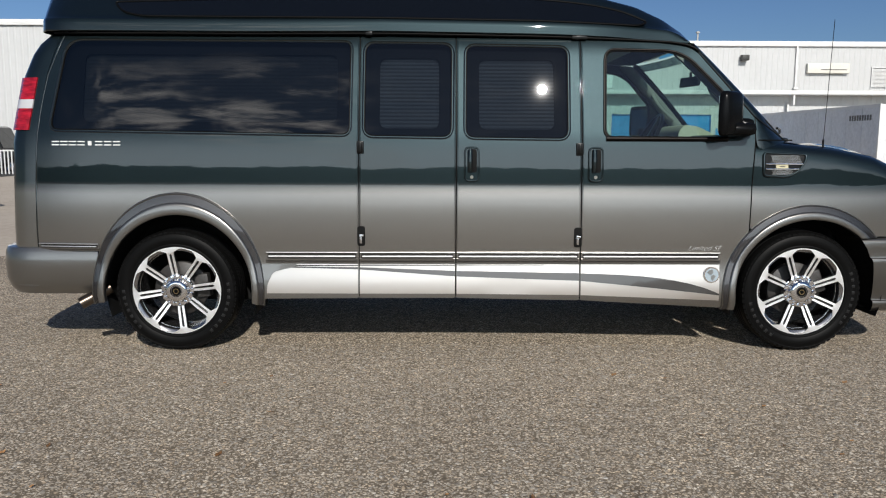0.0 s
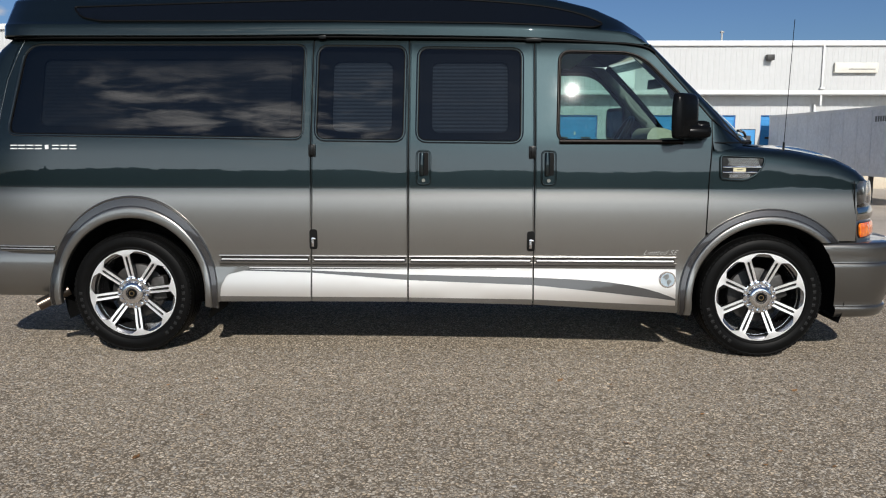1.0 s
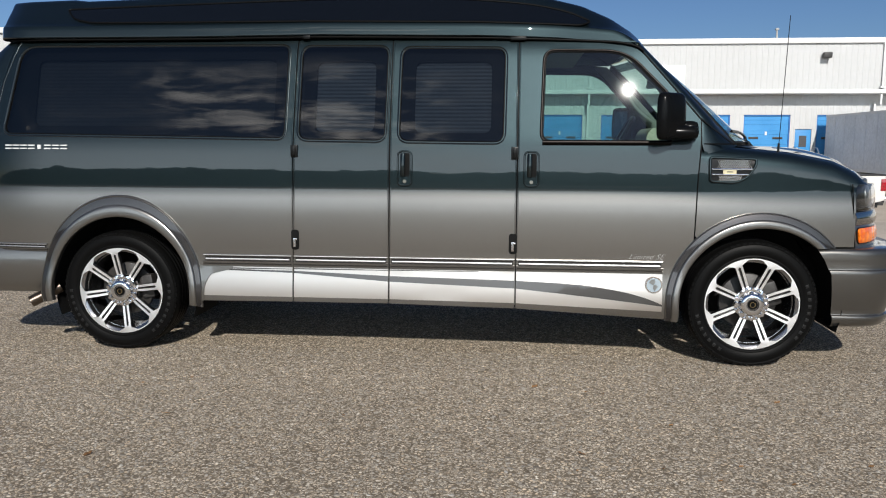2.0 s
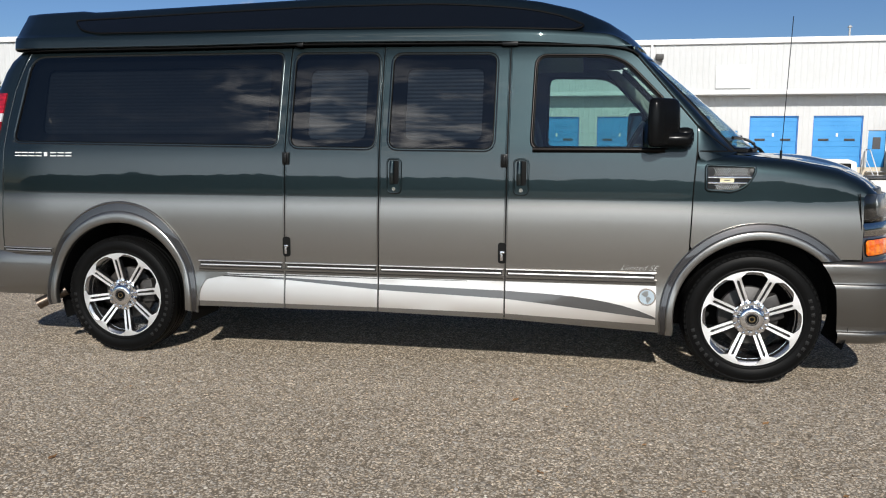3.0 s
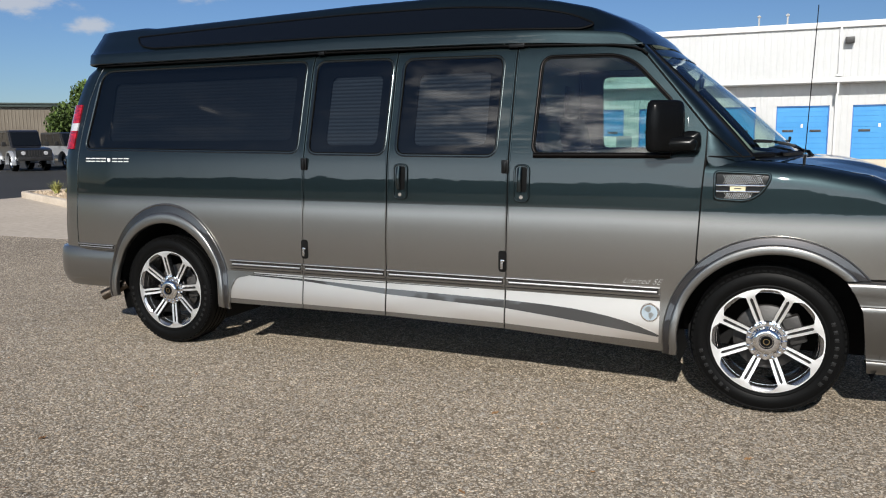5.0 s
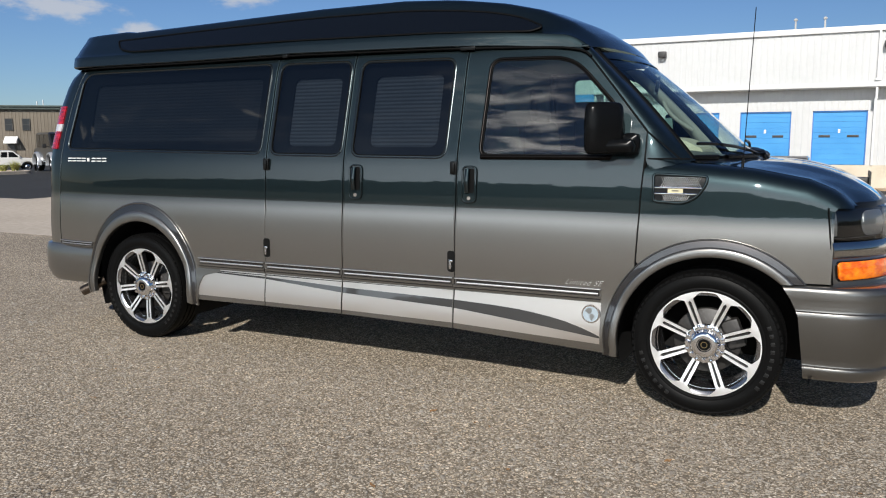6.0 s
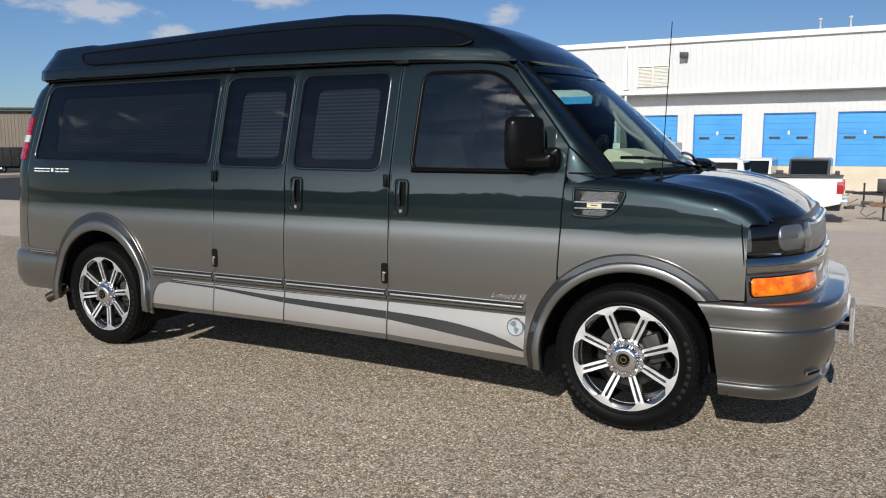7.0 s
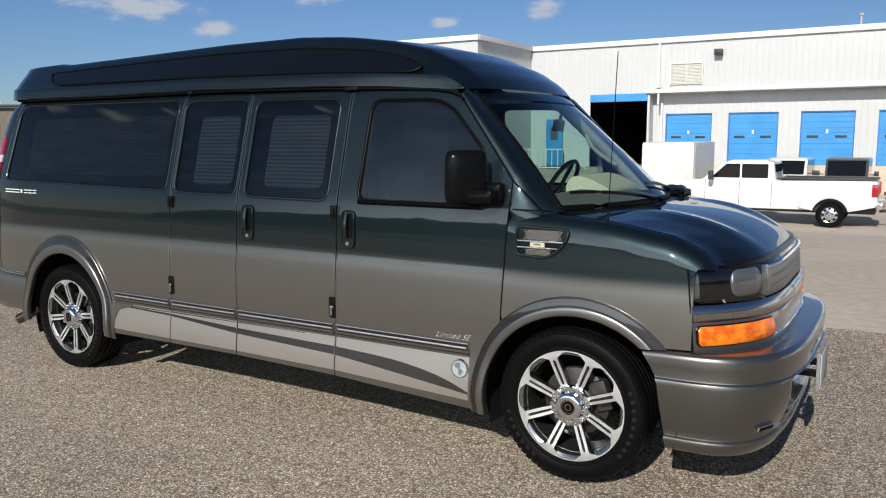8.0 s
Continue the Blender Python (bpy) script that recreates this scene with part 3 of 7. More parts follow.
# ---- long white warehouse ----
def ribbed(x0, x1, z0, z1, y, pitch=0.30, depth=0.012):
    """A sheet-metal wall facing -y with narrow upright ribs."""
    xs, x = [], x0
    while x < x1 - 1e-6:
        for o, d in ((0, 0), (pitch * 0.62, 0), (pitch * 0.72, -depth), (pitch * 0.90, -depth)):
            if x + o < x1:
                xs.append((x + o, d))
        x += pitch
    xs.append((x1, 0))
    verts = [(a, y + d, z) for a, d in xs for z in (z0, z1)]
    faces = [(2 * i, 2 * i + 2, 2 * i + 3, 2 * i + 1) for i in range(len(xs) - 1)]
    return verts, faces


def merged(chunks):
    verts, faces = [], []
    for v, f in chunks:
        k = len(verts)
        verts += v
        faces += [tuple(i + k for i in q) for q in f]
    return verts, faces


BY, BYL, TOP, EAVE = 38.0, 38.75, 6.72, 3.95
DOORS = [-6.5, -3.25, 0.2, 3.6, 7.05, 11.5, 14.65, 18.45, 22.0, 25.5]
DW, DTOP, DBOT = 2.42, 2.86, 0.22
WALKS = [10.06, 17.35]
warehouse = empty("warehouse", (0, 0, 0), "long white ribbed-metal warehouse with blue dock doors", "warehouse")
make("upper_wall", *ribbed(-14.1, 70, EAVE, TOP, BY), M_WHITE_METAL, warehouse)
make("bay_side_wall", *ribbed(-14.1, -10.5, -1.2, EAVE, BY), M_WHITE_METAL, warehouse)
make("bay_side_wall", *ribbed(-7.3, -7.2, -1.2, EAVE, BY), M_WHITE_METAL, warehouse)
cuts = sorted([(x, x + DW, DBOT, DTOP) for x in DOORS] + [(x, x + 0.85, 0.22, 2.1) for x in WALKS])
chunks, x = [], -7.2
for a, b, lo, hi in cuts:
    if a > x:
        chunks.append(ribbed(x, a, 0.15, EAVE, BYL))
    chunks.append(ribbed(a, b, hi, EAVE, BYL))
    x = b
chunks.append(ribbed(x, 70, 0.15, EAVE, BYL))
make("lower_wall", *merged(chunks), M_WHITE_METAL, warehouse)
solid("foundation", (-7.2, BYL - 0.06, -1.4), (70, BYL + 0.2, 0.21), M_FOUND, warehouse, "tan concrete dock wall")
solid("soffit", (-7.2, BY + 0.02, EAVE - 0.04), (70, BYL + 0.1, EAVE), M_TRIM, warehouse)
solid("gutter", (-7.35, BY - 0.16, EAVE - 0.02), (70, BY - 0.035, EAVE + 0.2), M_TRIM, warehouse, "white eave gutter", 0.02)
solid("fascia", (-14.1, BY - 0.14, TOP - 0.22), (70, BY + 0.3, TOP + 0.05), M_TRIM, warehouse, "white roof edge trim", 0.02)
solid("roof", (-14.1, BY + 0.3, TOP - 0.3), (70, BY + 30, TOP - 0.05), M_TRIM, warehouse)
solid("side_wall", (-7.22, BY + 0.03, -1.3), (-7.2 + 0.02, BYL, EAVE), M_WHITE_METAL, warehouse)
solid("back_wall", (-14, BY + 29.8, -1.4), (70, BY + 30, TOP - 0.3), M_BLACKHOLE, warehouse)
for x in DOORS:
    bm = bmesh.new()
    n = 5
    h = (DTOP - DBOT) / n
    door = new("dock_door")
    door.parent = warehouse
    door["label"] = "blue sectional roll-up dock door"
    for i in range(n):
        z = DBOT + i * h
        y = BYL + 0.10
        pb = bmesh.new()
        prism(pb, [(y + 0.006, z + 0.002), (y, z + 0.008), (y, z + h * 0.44), (y - 0.007, z + h * 0.46), (y - 0.007, z + h * 0.54), (y, z + h * 0.56), (y, z + h - 0.008), (y + 0.006, z + h - 0.002), (y + 0.05, z + h - 0.002), (y + 0.05, z + 0.002)], "x", x + 0.05, x + DW - 0.05)
        part("panel", pb, M_BLUE, door)
    for w in (0.30, DW - 0.85):
        solid("window_slot", (x + w, BYL + 0.075, DBOT + 1.34), (x + w + 0.52, BYL + 0.10, DBOT + 1.46), M_BLACK_STEEL, door, "narrow dark vision slot", 0.01)
    box(bm, (x - 0.02, BYL + 0.04, DBOT), (x + 0.05, BYL + 0.16, DTOP), 0.01)
    box(bm, (x + DW - 0.05, BYL + 0.04, DBOT), (x + DW + 0.02, BYL + 0.16, DTOP), 0.01)
    box(bm, (x - 0.02, BYL + 0.04, DTOP - 0.06), (x + DW + 0.02, BYL + 0.16, DTOP + 0.02), 0.01)
    part("door_frame", bm, M_DARKBLUE, door)
    bm = bmesh.new()
    box(bm, (x + DW / 2 - 0.05, BYL + 0.08, DBOT + 1.56), (x + DW / 2 + 0.05, BYL + 0.10, DBOT + 1.74))
    part("door_number", bm, M_TRIM, door, "pale number plate bar")
for x in WALKS:
    d = solid("walk_door", (x, BYL + 0.05, 0.22), (x + 0.85, BYL + 0.10, 2.1), M_BLUE, warehouse, "blue steel walk door", 0.01)
    solid("door_window", (x + 0.24, BYL + 0.035, 1.15), (x + 0.62, BYL + 0.052, 1.75), M_BLACKHOLE, d)
# tall open bay beside the docks
solid("bay_header", (-10.5, BY - 0.05, 3.55), (-7.3, BY + 0.1, 3.95), M_BLUE, warehouse, "raised blue roll-up door edge")
solid("bay_floor", (-14.1, BY, -0.10), (-7.0, BY + 20, 0.0), M_GREYWALL, warehouse)
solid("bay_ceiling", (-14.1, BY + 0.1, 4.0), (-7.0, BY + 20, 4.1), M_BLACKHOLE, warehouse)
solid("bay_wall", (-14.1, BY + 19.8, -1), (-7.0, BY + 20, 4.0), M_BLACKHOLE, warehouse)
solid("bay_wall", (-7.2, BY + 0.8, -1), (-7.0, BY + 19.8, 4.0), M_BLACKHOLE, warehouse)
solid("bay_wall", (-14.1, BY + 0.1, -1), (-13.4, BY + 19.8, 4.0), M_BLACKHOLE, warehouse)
for x in (-3.67, 6.68, 18.4, 29.5):
    bm = bmesh.new()
    box(bm, (x - 0.20, BY - 0.42, 5.72), (x + 0.20, BY - 0.08, 6.02), 0.04)
    box(bm, (x - 0.06, BY - 0.10, 5.78), (x + 0.06, BY + 0.0, 5.95))
    part("wall_light", bm, M_BLACK_STEEL, warehouse, "dark bronze flood light on the wall", True)
for x in (-6.7, 6.3, 21.3, 36):
    bm = bmesh.new()
    box(bm, (x - 0.05, BY - 0.14, EAVE + 0.35), (x + 0.05, BY - 0.035, TOP - 0.2), 0.01)
    box(bm, (x - 0.12, BY - 0.2, EAVE + 0.25), (x + 0.12, BY - 0.035, EAVE + 0.36), 0.01)
    box(bm, (x - 0.05, BY - 0.1, EAVE - 0.6), (x + 0.05, BY + 0.0, EAVE + 0.02), 0.01, )
    box(bm, (x - 0.05, BYL - 0.14, 0.2), (x + 0.05, BYL - 0.035, EAVE - 0.5), 0.01)
    part("downspout", bm, M_TRIM, warehouse, "white square downspout", True)
for x, w in ((-6.08, 1.6), (25.5, 1.6)):
    bm = bmesh.new()
    for i in range(14):
        z = 4.34 + i * 0.072
        box(bm, (x, BY - 0.09, z), (x + w, BY - 0.035, z + 0.05), 0, None)
    box(bm, (x - 0.04, BY - 0.1, 4.28), (x, BY - 0.03, 5.38))
    box(bm, (x + w, BY - 0.1, 4.28), (x + w + 0.04, BY - 0.03, 5.38))
    box(bm, (x - 0.04, BY - 0.1, 5.38), (x + w + 0.04, BY - 0.03, 5.43))
    box(bm, (x + w / 2 - 0.025, BY - 0.105, 4.30), (x + w / 2 + 0.025, BY - 0.03, 5.38))
    part("louvre", bm, M_CREAM if x < 0 else M_TRIM, warehouse, "slatted wall louvre")
solid("covered_vent", (9.57, BY - 0.09, 4.25), (11.29, BY - 0.035, 5.4), M_NEWWHITE, warehouse, "plain white covered wall vent", 0.01)
sign = solid("sign_box", (21.87, BY - 0.24, 5.07), (24.17, BY - 0.035, 5.6), M_CREAM, warehouse, "cream sign box with a worn line of writing", 0.03)
solid("sign_writing", (22.6, BY - 0.246, 5.24), (24.0, BY - 0.24, 5.28), M_BRONZE, sign)
for x in (2.57, 3.9, 16.2):
    bm = bmesh.new()
    box(bm, (x - 0.04, BY + 1.0, TOP - 0.1), (x + 0.04, BY + 1.08, TOP + 0.72), 0.01)
    box(bm, (x - 0.09, BY + 0.95, TOP + 0.6), (x + 0.09, BY + 1.13, TOP + 0.68), 0.02)
    part("vent_pipe", bm, M_GREYWALL, warehouse)

# block that stands forward at the end of the warehouse
annex = empty("annex", (0, 0, 0), "white ribbed-metal building wing beside the docks", "building")
make("front_wall", *ribbed(-29.0, -14.1, -1.3, TOP, 31.5), M_WHITE_METAL, annex)
v, f = ribbed(31.5, 38.0, -1.3, TOP, 0)
make("side_wall", [(-14.1 - b, a, c) for a, b, c in v], f, M_WHITE_METAL, annex)
make("side_wall", [(-29.0 + b, a, c) for a, b, c in v], f, M_WHITE_METAL, annex)
solid("fascia", (-29.1, 31.36, TOP - 0.2), (-14.0, 31.5, TOP + 0.06), M_TRIM, annex, "white roof edge trim", 0.02)
solid("fascia", (-14.1, 31.5, TOP - 0.2), (-13.96, 38.1, TOP + 0.06), M_TRIM, annex, "white roof edge trim", 0.02)
solid("roof", (-29.0, 31.5, TOP - 0.1), (-14.1, 60, TOP), M_TRIM, annex)

# ---- planting island, block wall, kerbs ----
rng = random.Random(7)
kerb_out = rounded([(-14.3, 9.28), (-9.5, 6.85), (-7.4, 6.85), (-7.4, 10.9), (-13.7, 10.9)], [0.5, 0.6, 0.5, 0.5, 0.5], 8)
bm = bmesh.new()
inner = [(-10.2 + (x + 10.2) * 0.935, 9.1 + (y - 9.1) * 0.90) for x, y in kerb_out]
n = len(kerb_out)
loops = [[bm.verts.new((x, y, z)) for x, y in ring] for ring, z in ((kerb_out, -0.05), (kerb_out, 0.13), ([(-10.2 + (x + 10.2) * 0.995, 9.1 + (y - 9.1) * 0.992) for x, y in kerb_out], 0.15), (inner, 0.15), (inner, -0.05))]
for a, b in zip(loops, loops[1:]):
    for i in range(n):
        bm.faces.new((a[i], a[(i + 1) % n], b[(i + 1) % n], b[i]))
tagged(part("kerb", bm, M_KERB), "tan concrete kerb round a planting island", "kerb", kind="structure")
bm = bmesh.new()
bm.faces.new([bm.verts.new((x, y, 0.11)) for x, y in inner])
tagged(part("planting_bed", bm, M_MULCH), "planting bed of tan stone mulch", "planting bed", kind="structure")
verts, faces = [], []
for i in range(1500):
    x, y, s = rng.uniform(-13.8, -8.0), rng.uniform(7.2, 10.4), rng.uniform(0.02, 0.06)
    if not inside((x, y), inner):
        continue
    k = len(verts)
    for dx, dy, dz in ((-1, -1, 0), (1, -1, 0), (1, 1, 0), (-1, 1, 0), (rng.uniform(-.4, .4), rng.uniform(-.4, .4), 1.1)):
        verts.append((x + dx * s * rng.uniform(.6, 1.1), y + dy * s * rng.uniform(.6, 1.1), 0.11 + dz * s))
    faces += [(k, k + 1, k + 4), (k + 1, k + 2, k + 4), (k + 2, k + 3, k + 4), (k + 3, k, k + 4)]
tagged(make("mulch_stones", verts, faces, M_MULCH), "loose tan mulch stones", "gravel", kind="stuff")


def tuft(x, y, z, h, blades, name="ornamental_grass"):
    verts, faces = [], []
    for i in range(blades):
        a, lean, hh = rng.uniform(0, 6.283), rng.uniform(0.1, 0.75), h * rng.uniform(0.6, 1.1)
        dx, dy = math.cos(a), math.sin(a)
        w = 0.012
        k = len(verts)
        for t in (0, 0.4, 0.75, 1.0):
            r = 0.05 + lean * h * t * t
            wz = w * (1 - t * 0.9)
            verts.append((dx * r - dy * wz, dy * r + dx * wz, hh * t * (1.15 - 0.35 * lean * t)))
            verts.append((dx * r + dy * wz, dy * r - dx * wz, hh * t * (1.15 - 0.35 * lean * t)))
        faces += [(k, k + 1, k + 3, k + 2), (k + 2, k + 3, k + 5, k + 4), (k + 4, k + 5, k + 7, k + 6)]
    ob = make(name, verts, faces, M_GRASS)
    ob.location = (x, y, z)
    return tagged(ob, "yellow-green clump of ornamental grass in mulch", "grass", "grass clumps")


for x, y, h, blades in ((-12.82, 9.22, 0.30, 150), (-12.10, 8.98, 0.19, 110), (-13.35, 9.62, 0.17, 80)):
    tuft(x, y, 0.11, h, blades)
# far kerbed planting strip with broad clumps of grass
strip_out = rounded([(-28.75, 9.0), (-28.95, 19.9), (-30.6, 19.9), (-30.4, 9.0)], [0.5, 0.5, 0.5, 0.5], 6)
strip_in = grown(strip_out, -0.15)
bm = bmesh.new()
loops = [[bm.verts.new((x, y, z)) for x, y in ring] for ring, z in ((strip_out, -0.05), (strip_out, 0.14), (grown(strip_out, -0.02), 0.16), (strip_in, 0.16), (strip_in, -0.05))]
for a, b in zip(loops, loops[1:]):
    for i in range(len(strip_out)):
        j = (i + 1) % len(strip_out)
        bm.faces.new((a[i], a[j], b[j], b[i]))
tagged(part("kerb", bm, M_KERB), "pale concrete kerb round a far planting strip", "kerb", kind="structure")
bm = bmesh.new()
bm.faces.new([bm.verts.new((x, y, 0.13)) for x, y in strip_in])
tagged(part("planting_bed", bm, M_MULCH), "narrow planting strip of tan mulch", "planting bed", kind="structure")
for x, y, h in ((-29.75, 18.95, 0.34), (-29.65, 19.30, 0.46), (-29.8, 19.60, 0.40), (-29.55, 18.65, 0.26), (-29.7, 16.6, 0.22), (-29.6, 15.4, 0.24)):
    tuft(x, y, 0.13, h, 170)

# split-face block wall with a pier
BW, BH = 0.42, 0.192
block_wall = tagged(empty("block_wall", (0, 0, 0)), "low wall of tan split-face concrete blocks", "wall", kind="structure")
solid("wall_core", (-11.155, 8.270, 0.0), (-7.60, 8.48, 1.33), M_MORTAR, block_wall)
bm = bmesh.new()
box(bm, (0, 0, 0), (BW - 0.008, 0.26, BH - 0.008), 0.005)
block_mesh = bpy.data.meshes.new("block")
bm.to_mesh(block_mesh)
bm.free()
block_mesh.materials.append(M_BLOCK)
for r in range(7):
    x, first = -11.17, True
    while x < -7.75:
        w = 0.5 if first and r % 2 else 1.0
        ob = new("block", block_mesh)
        ob.parent = block_wall
        ob.location = (x, 8.26 + rng.uniform(-0.004, 0.004), r * BH)
        ob.scale = (w, 1, 1)
        x, first = x + BW * w, False
for i in range(6):
    solid("wall_cap", (-11.185 + i * 0.606, 8.245, 1.340), (-10.585 + i * 0.606, 8.535, 1.392), M_BLOCK, block_wall, "flat block coping", 0.012)
# ---- loading ramp, rails, stairs ----
loading_ramp = tagged(empty("loading_ramp", (0, 0, 0)), "grey concrete ramp wall with a white picket rail", "ramp", kind="structure")
solid("retaining_wall", (-26, 25.2, -1.4), (-12.5, 25.45, -0.18), M_GREYWALL, loading_ramp, "", 0.01)
solid("ramp_slab", (-26, 25.45, -1.4), (-12.5, 31.45, -0.24), M_GREYWALL, loading_ramp)


def rail(owner, p, q, h, pitch, name="picket_rail"):
    p, q = Vector(p), Vector(q)
    n = max(1, round((q - p).length / pitch))
    bm = bmesh.new()
    d = (q - p).normalized()
    for z in (0.06, h - 0.03):
        bmesh.ops.create_cube(bm, size=1, matrix=Matrix.Translation((p + q) / 2 + Vector((0, 0, z))) @ d.to_track_quat("X", "Z").to_matrix().to_4x4() @ Matrix.Diagonal(((q - p).length, 0.05, 0.05, 1)))
    for i in range(n + 1):
        c = p.lerp(q, i / n)
        box(bm, (c.x - 0.02, c.y - 0.02, c.z), (c.x + 0.02, c.y + 0.02, c.z + h))
    return part(name, bm, M_TRIM, owner, "white welded rail")


rail(loading_ramp, (-26, 25.32, -0.18), (-12.5, 25.32, -0.18), 1.12, 0.14)
dock = tagged(empty("dock_platform", (0, 0, 0)), "raised concrete dock platform with white rails", "platform", kind="structure")
solid("platform_slab", (-14.0, 34.6, -1.3), (-10.6, 37.95, 0.0), M_GREYWALL, dock)
rail(dock, (-14.0, 34.7, 0.0), (-10.7, 34.7, 0.0), 1.05, 0.32)
rail(dock, (-10.7, 34.7, 0.0), (-9.2, 34.7, -1.15), 1.0, 0.4)
wd = solid("walk_door", (-13.1, 37.90, 0.05), (-12.1, 37.96, 2.65), M_BLUE, warehouse, "blue steel walk door", 0.01)
solid("door_window", (-12.82, 37.885, 1.5), (-12.38, 37.905, 2.2), M_BLACKHOLE, wd)
for sx in (10.0, 17.3):
    steps = tagged(empty("dock_steps", (0, 0, 0)), "steel dock steps with white handrails", "steps", "dock steps", kind="structure")
    for i in range(7):
        solid("step", (sx - 0.02, 38.6 - 0.28 * (i + 1), 0.16 - 0.185 * (i + 1)), (sx + 0.95, 38.6 - 0.28 * i, 0.20 - 0.185 * (i + 1)), M_GREYWALL, steps)
    for x in (sx - 0.05, sx + 0.98):
        tube("handrail", [(x, 38.55, 0.2), (x, 38.55, 1.15), (x, 38.0, 1.1), (x, 36.7, -0.05), (x, 36.7, -1.1)], 0.03, M_TRIM, steps, sides=6)
        tube("handrail", [(x, 38.5, 0.62), (x, 36.7, -0.55)], 0.02, M_TRIM, steps, sides=6)
M_YELLOW = worn("yellow_paint", (0.62, 0.40, 0.03), (0.70, 0.47, 0.06), 4.0, 0.5)
M_PALLET = worn("pallet_wood", (0.36, 0.24, 0.13), (0.50, 0.36, 0.22), 3.0, 0.85, 40, 0.4)
v, f = lathe([(0.0, 1.1), (0.06, 1.09), (0.085, 1.04), (0.085, 0.0)], steps=16)
boll = tagged(make("bollard", [(x, z, y) for x, y, z in v], f, M_YELLOW, smooth=True), "yellow painted steel bollard beside the dock steps", "bollard")
boll.location = (18.55, 36.4, -1.15)
for i in range(6):
    pal = empty("pallet", (17.1 + rng.uniform(-.05, .05), 35.4, -1.15 + i * 0.145), "weathered wooden pallet in a stack", "pallet", "stacked pallets")
    for j in range(6):
        solid("deck_board", (0, j * 0.185, 0.115), (1.2, j * 0.185 + 0.1, 0.137), M_PALLET, pal)
    for j in range(3):
        solid("stringer", (0.02 + j * 0.55, 0, 0.0), (0.08 + j * 0.55, 1.03, 0.113), M_PALLET, pal)


# ---- vehicles in the yard ----
def road_wheel(owner, x, y, r, w, rimmat, name="wheel"):
    prof = [(r * 0.60, -w / 2 + 0.02), (r * 0.66, -w / 2), (r * 0.90, -w / 2), (r * 0.98, -w / 2 + 0.03), (r, -w / 4), (r, w / 4), (r * 0.98, w / 2 - 0.03), (r * 0.9, w / 2), (r * 0.6, w / 2 - 0.02)]
    v, f = lathe(prof, steps=28)
    wh = make(name, v, f, M_RUBBER, owner, smooth=True)
    wh.location = (x, y, r)
    v, f = lathe([(r * 0.62, -w / 2 + 0.015), (r * 0.58, -w / 2 + 0.03), (r * 0.52, -w / 2 + 0.07), (r * 0.30, -w / 2 + 0.05), (r * 0.16, -w / 2 + 0.01), (0.0, -w / 2 + 0.01)], steps=28)
    make("rim", v, f, rimmat, wh, smooth=True)
    bm = bmesh.new()
    for k in range(8):
        m = Matrix.Rotation(radians(45 * k), 4, "Y")
        box(bm, (r * 0.40, -w / 2 + 0.050, -0.035), (r * 0.52, -w / 2 + 0.056, 0.035), 0, m)
    part("rim_hole", bm, M_RUBBER, wh)
    return wh


def car_body(owner, outline, half, paint, bevel=0.05, name="body"):
    bm = bmesh.new()
    prism(bm, outline, "y", -half, half)
    long_edges = [e for e in bm.edges if abs(e.verts[0].co.y - e.verts[1].co.y) < 1e-5]
    bmesh.ops.bevel(bm, geom=long_edges, offset=bevel, segments=3, affect="EDGES", profile=0.6)
    return part(name, bm, paint, owner, smooth=True, sharp=35)


def arch(cx, r, d0=180, d1=0, n=12):
    return [(cx + r * math.cos(radians(d0 + (d1 - d0) * i / n)), 0.40 + r * math.sin(radians(d0 + (d1 - d0) * i / n))) for i in range(n + 1)]


M_CARGLASS = mat("dark_car_glass", (0.006, 0.007, 0.008), 0.05, spec=0.35, coat=0.3)


def window_pane(owner, outline, y, name="side_window"):
    bm = bmesh.new()
    prism(bm, rounded(outline, 0.04, 3), "y", y - 0.006, y + 0.006)
    return part(name, bm, M_CARGLASS, owner)


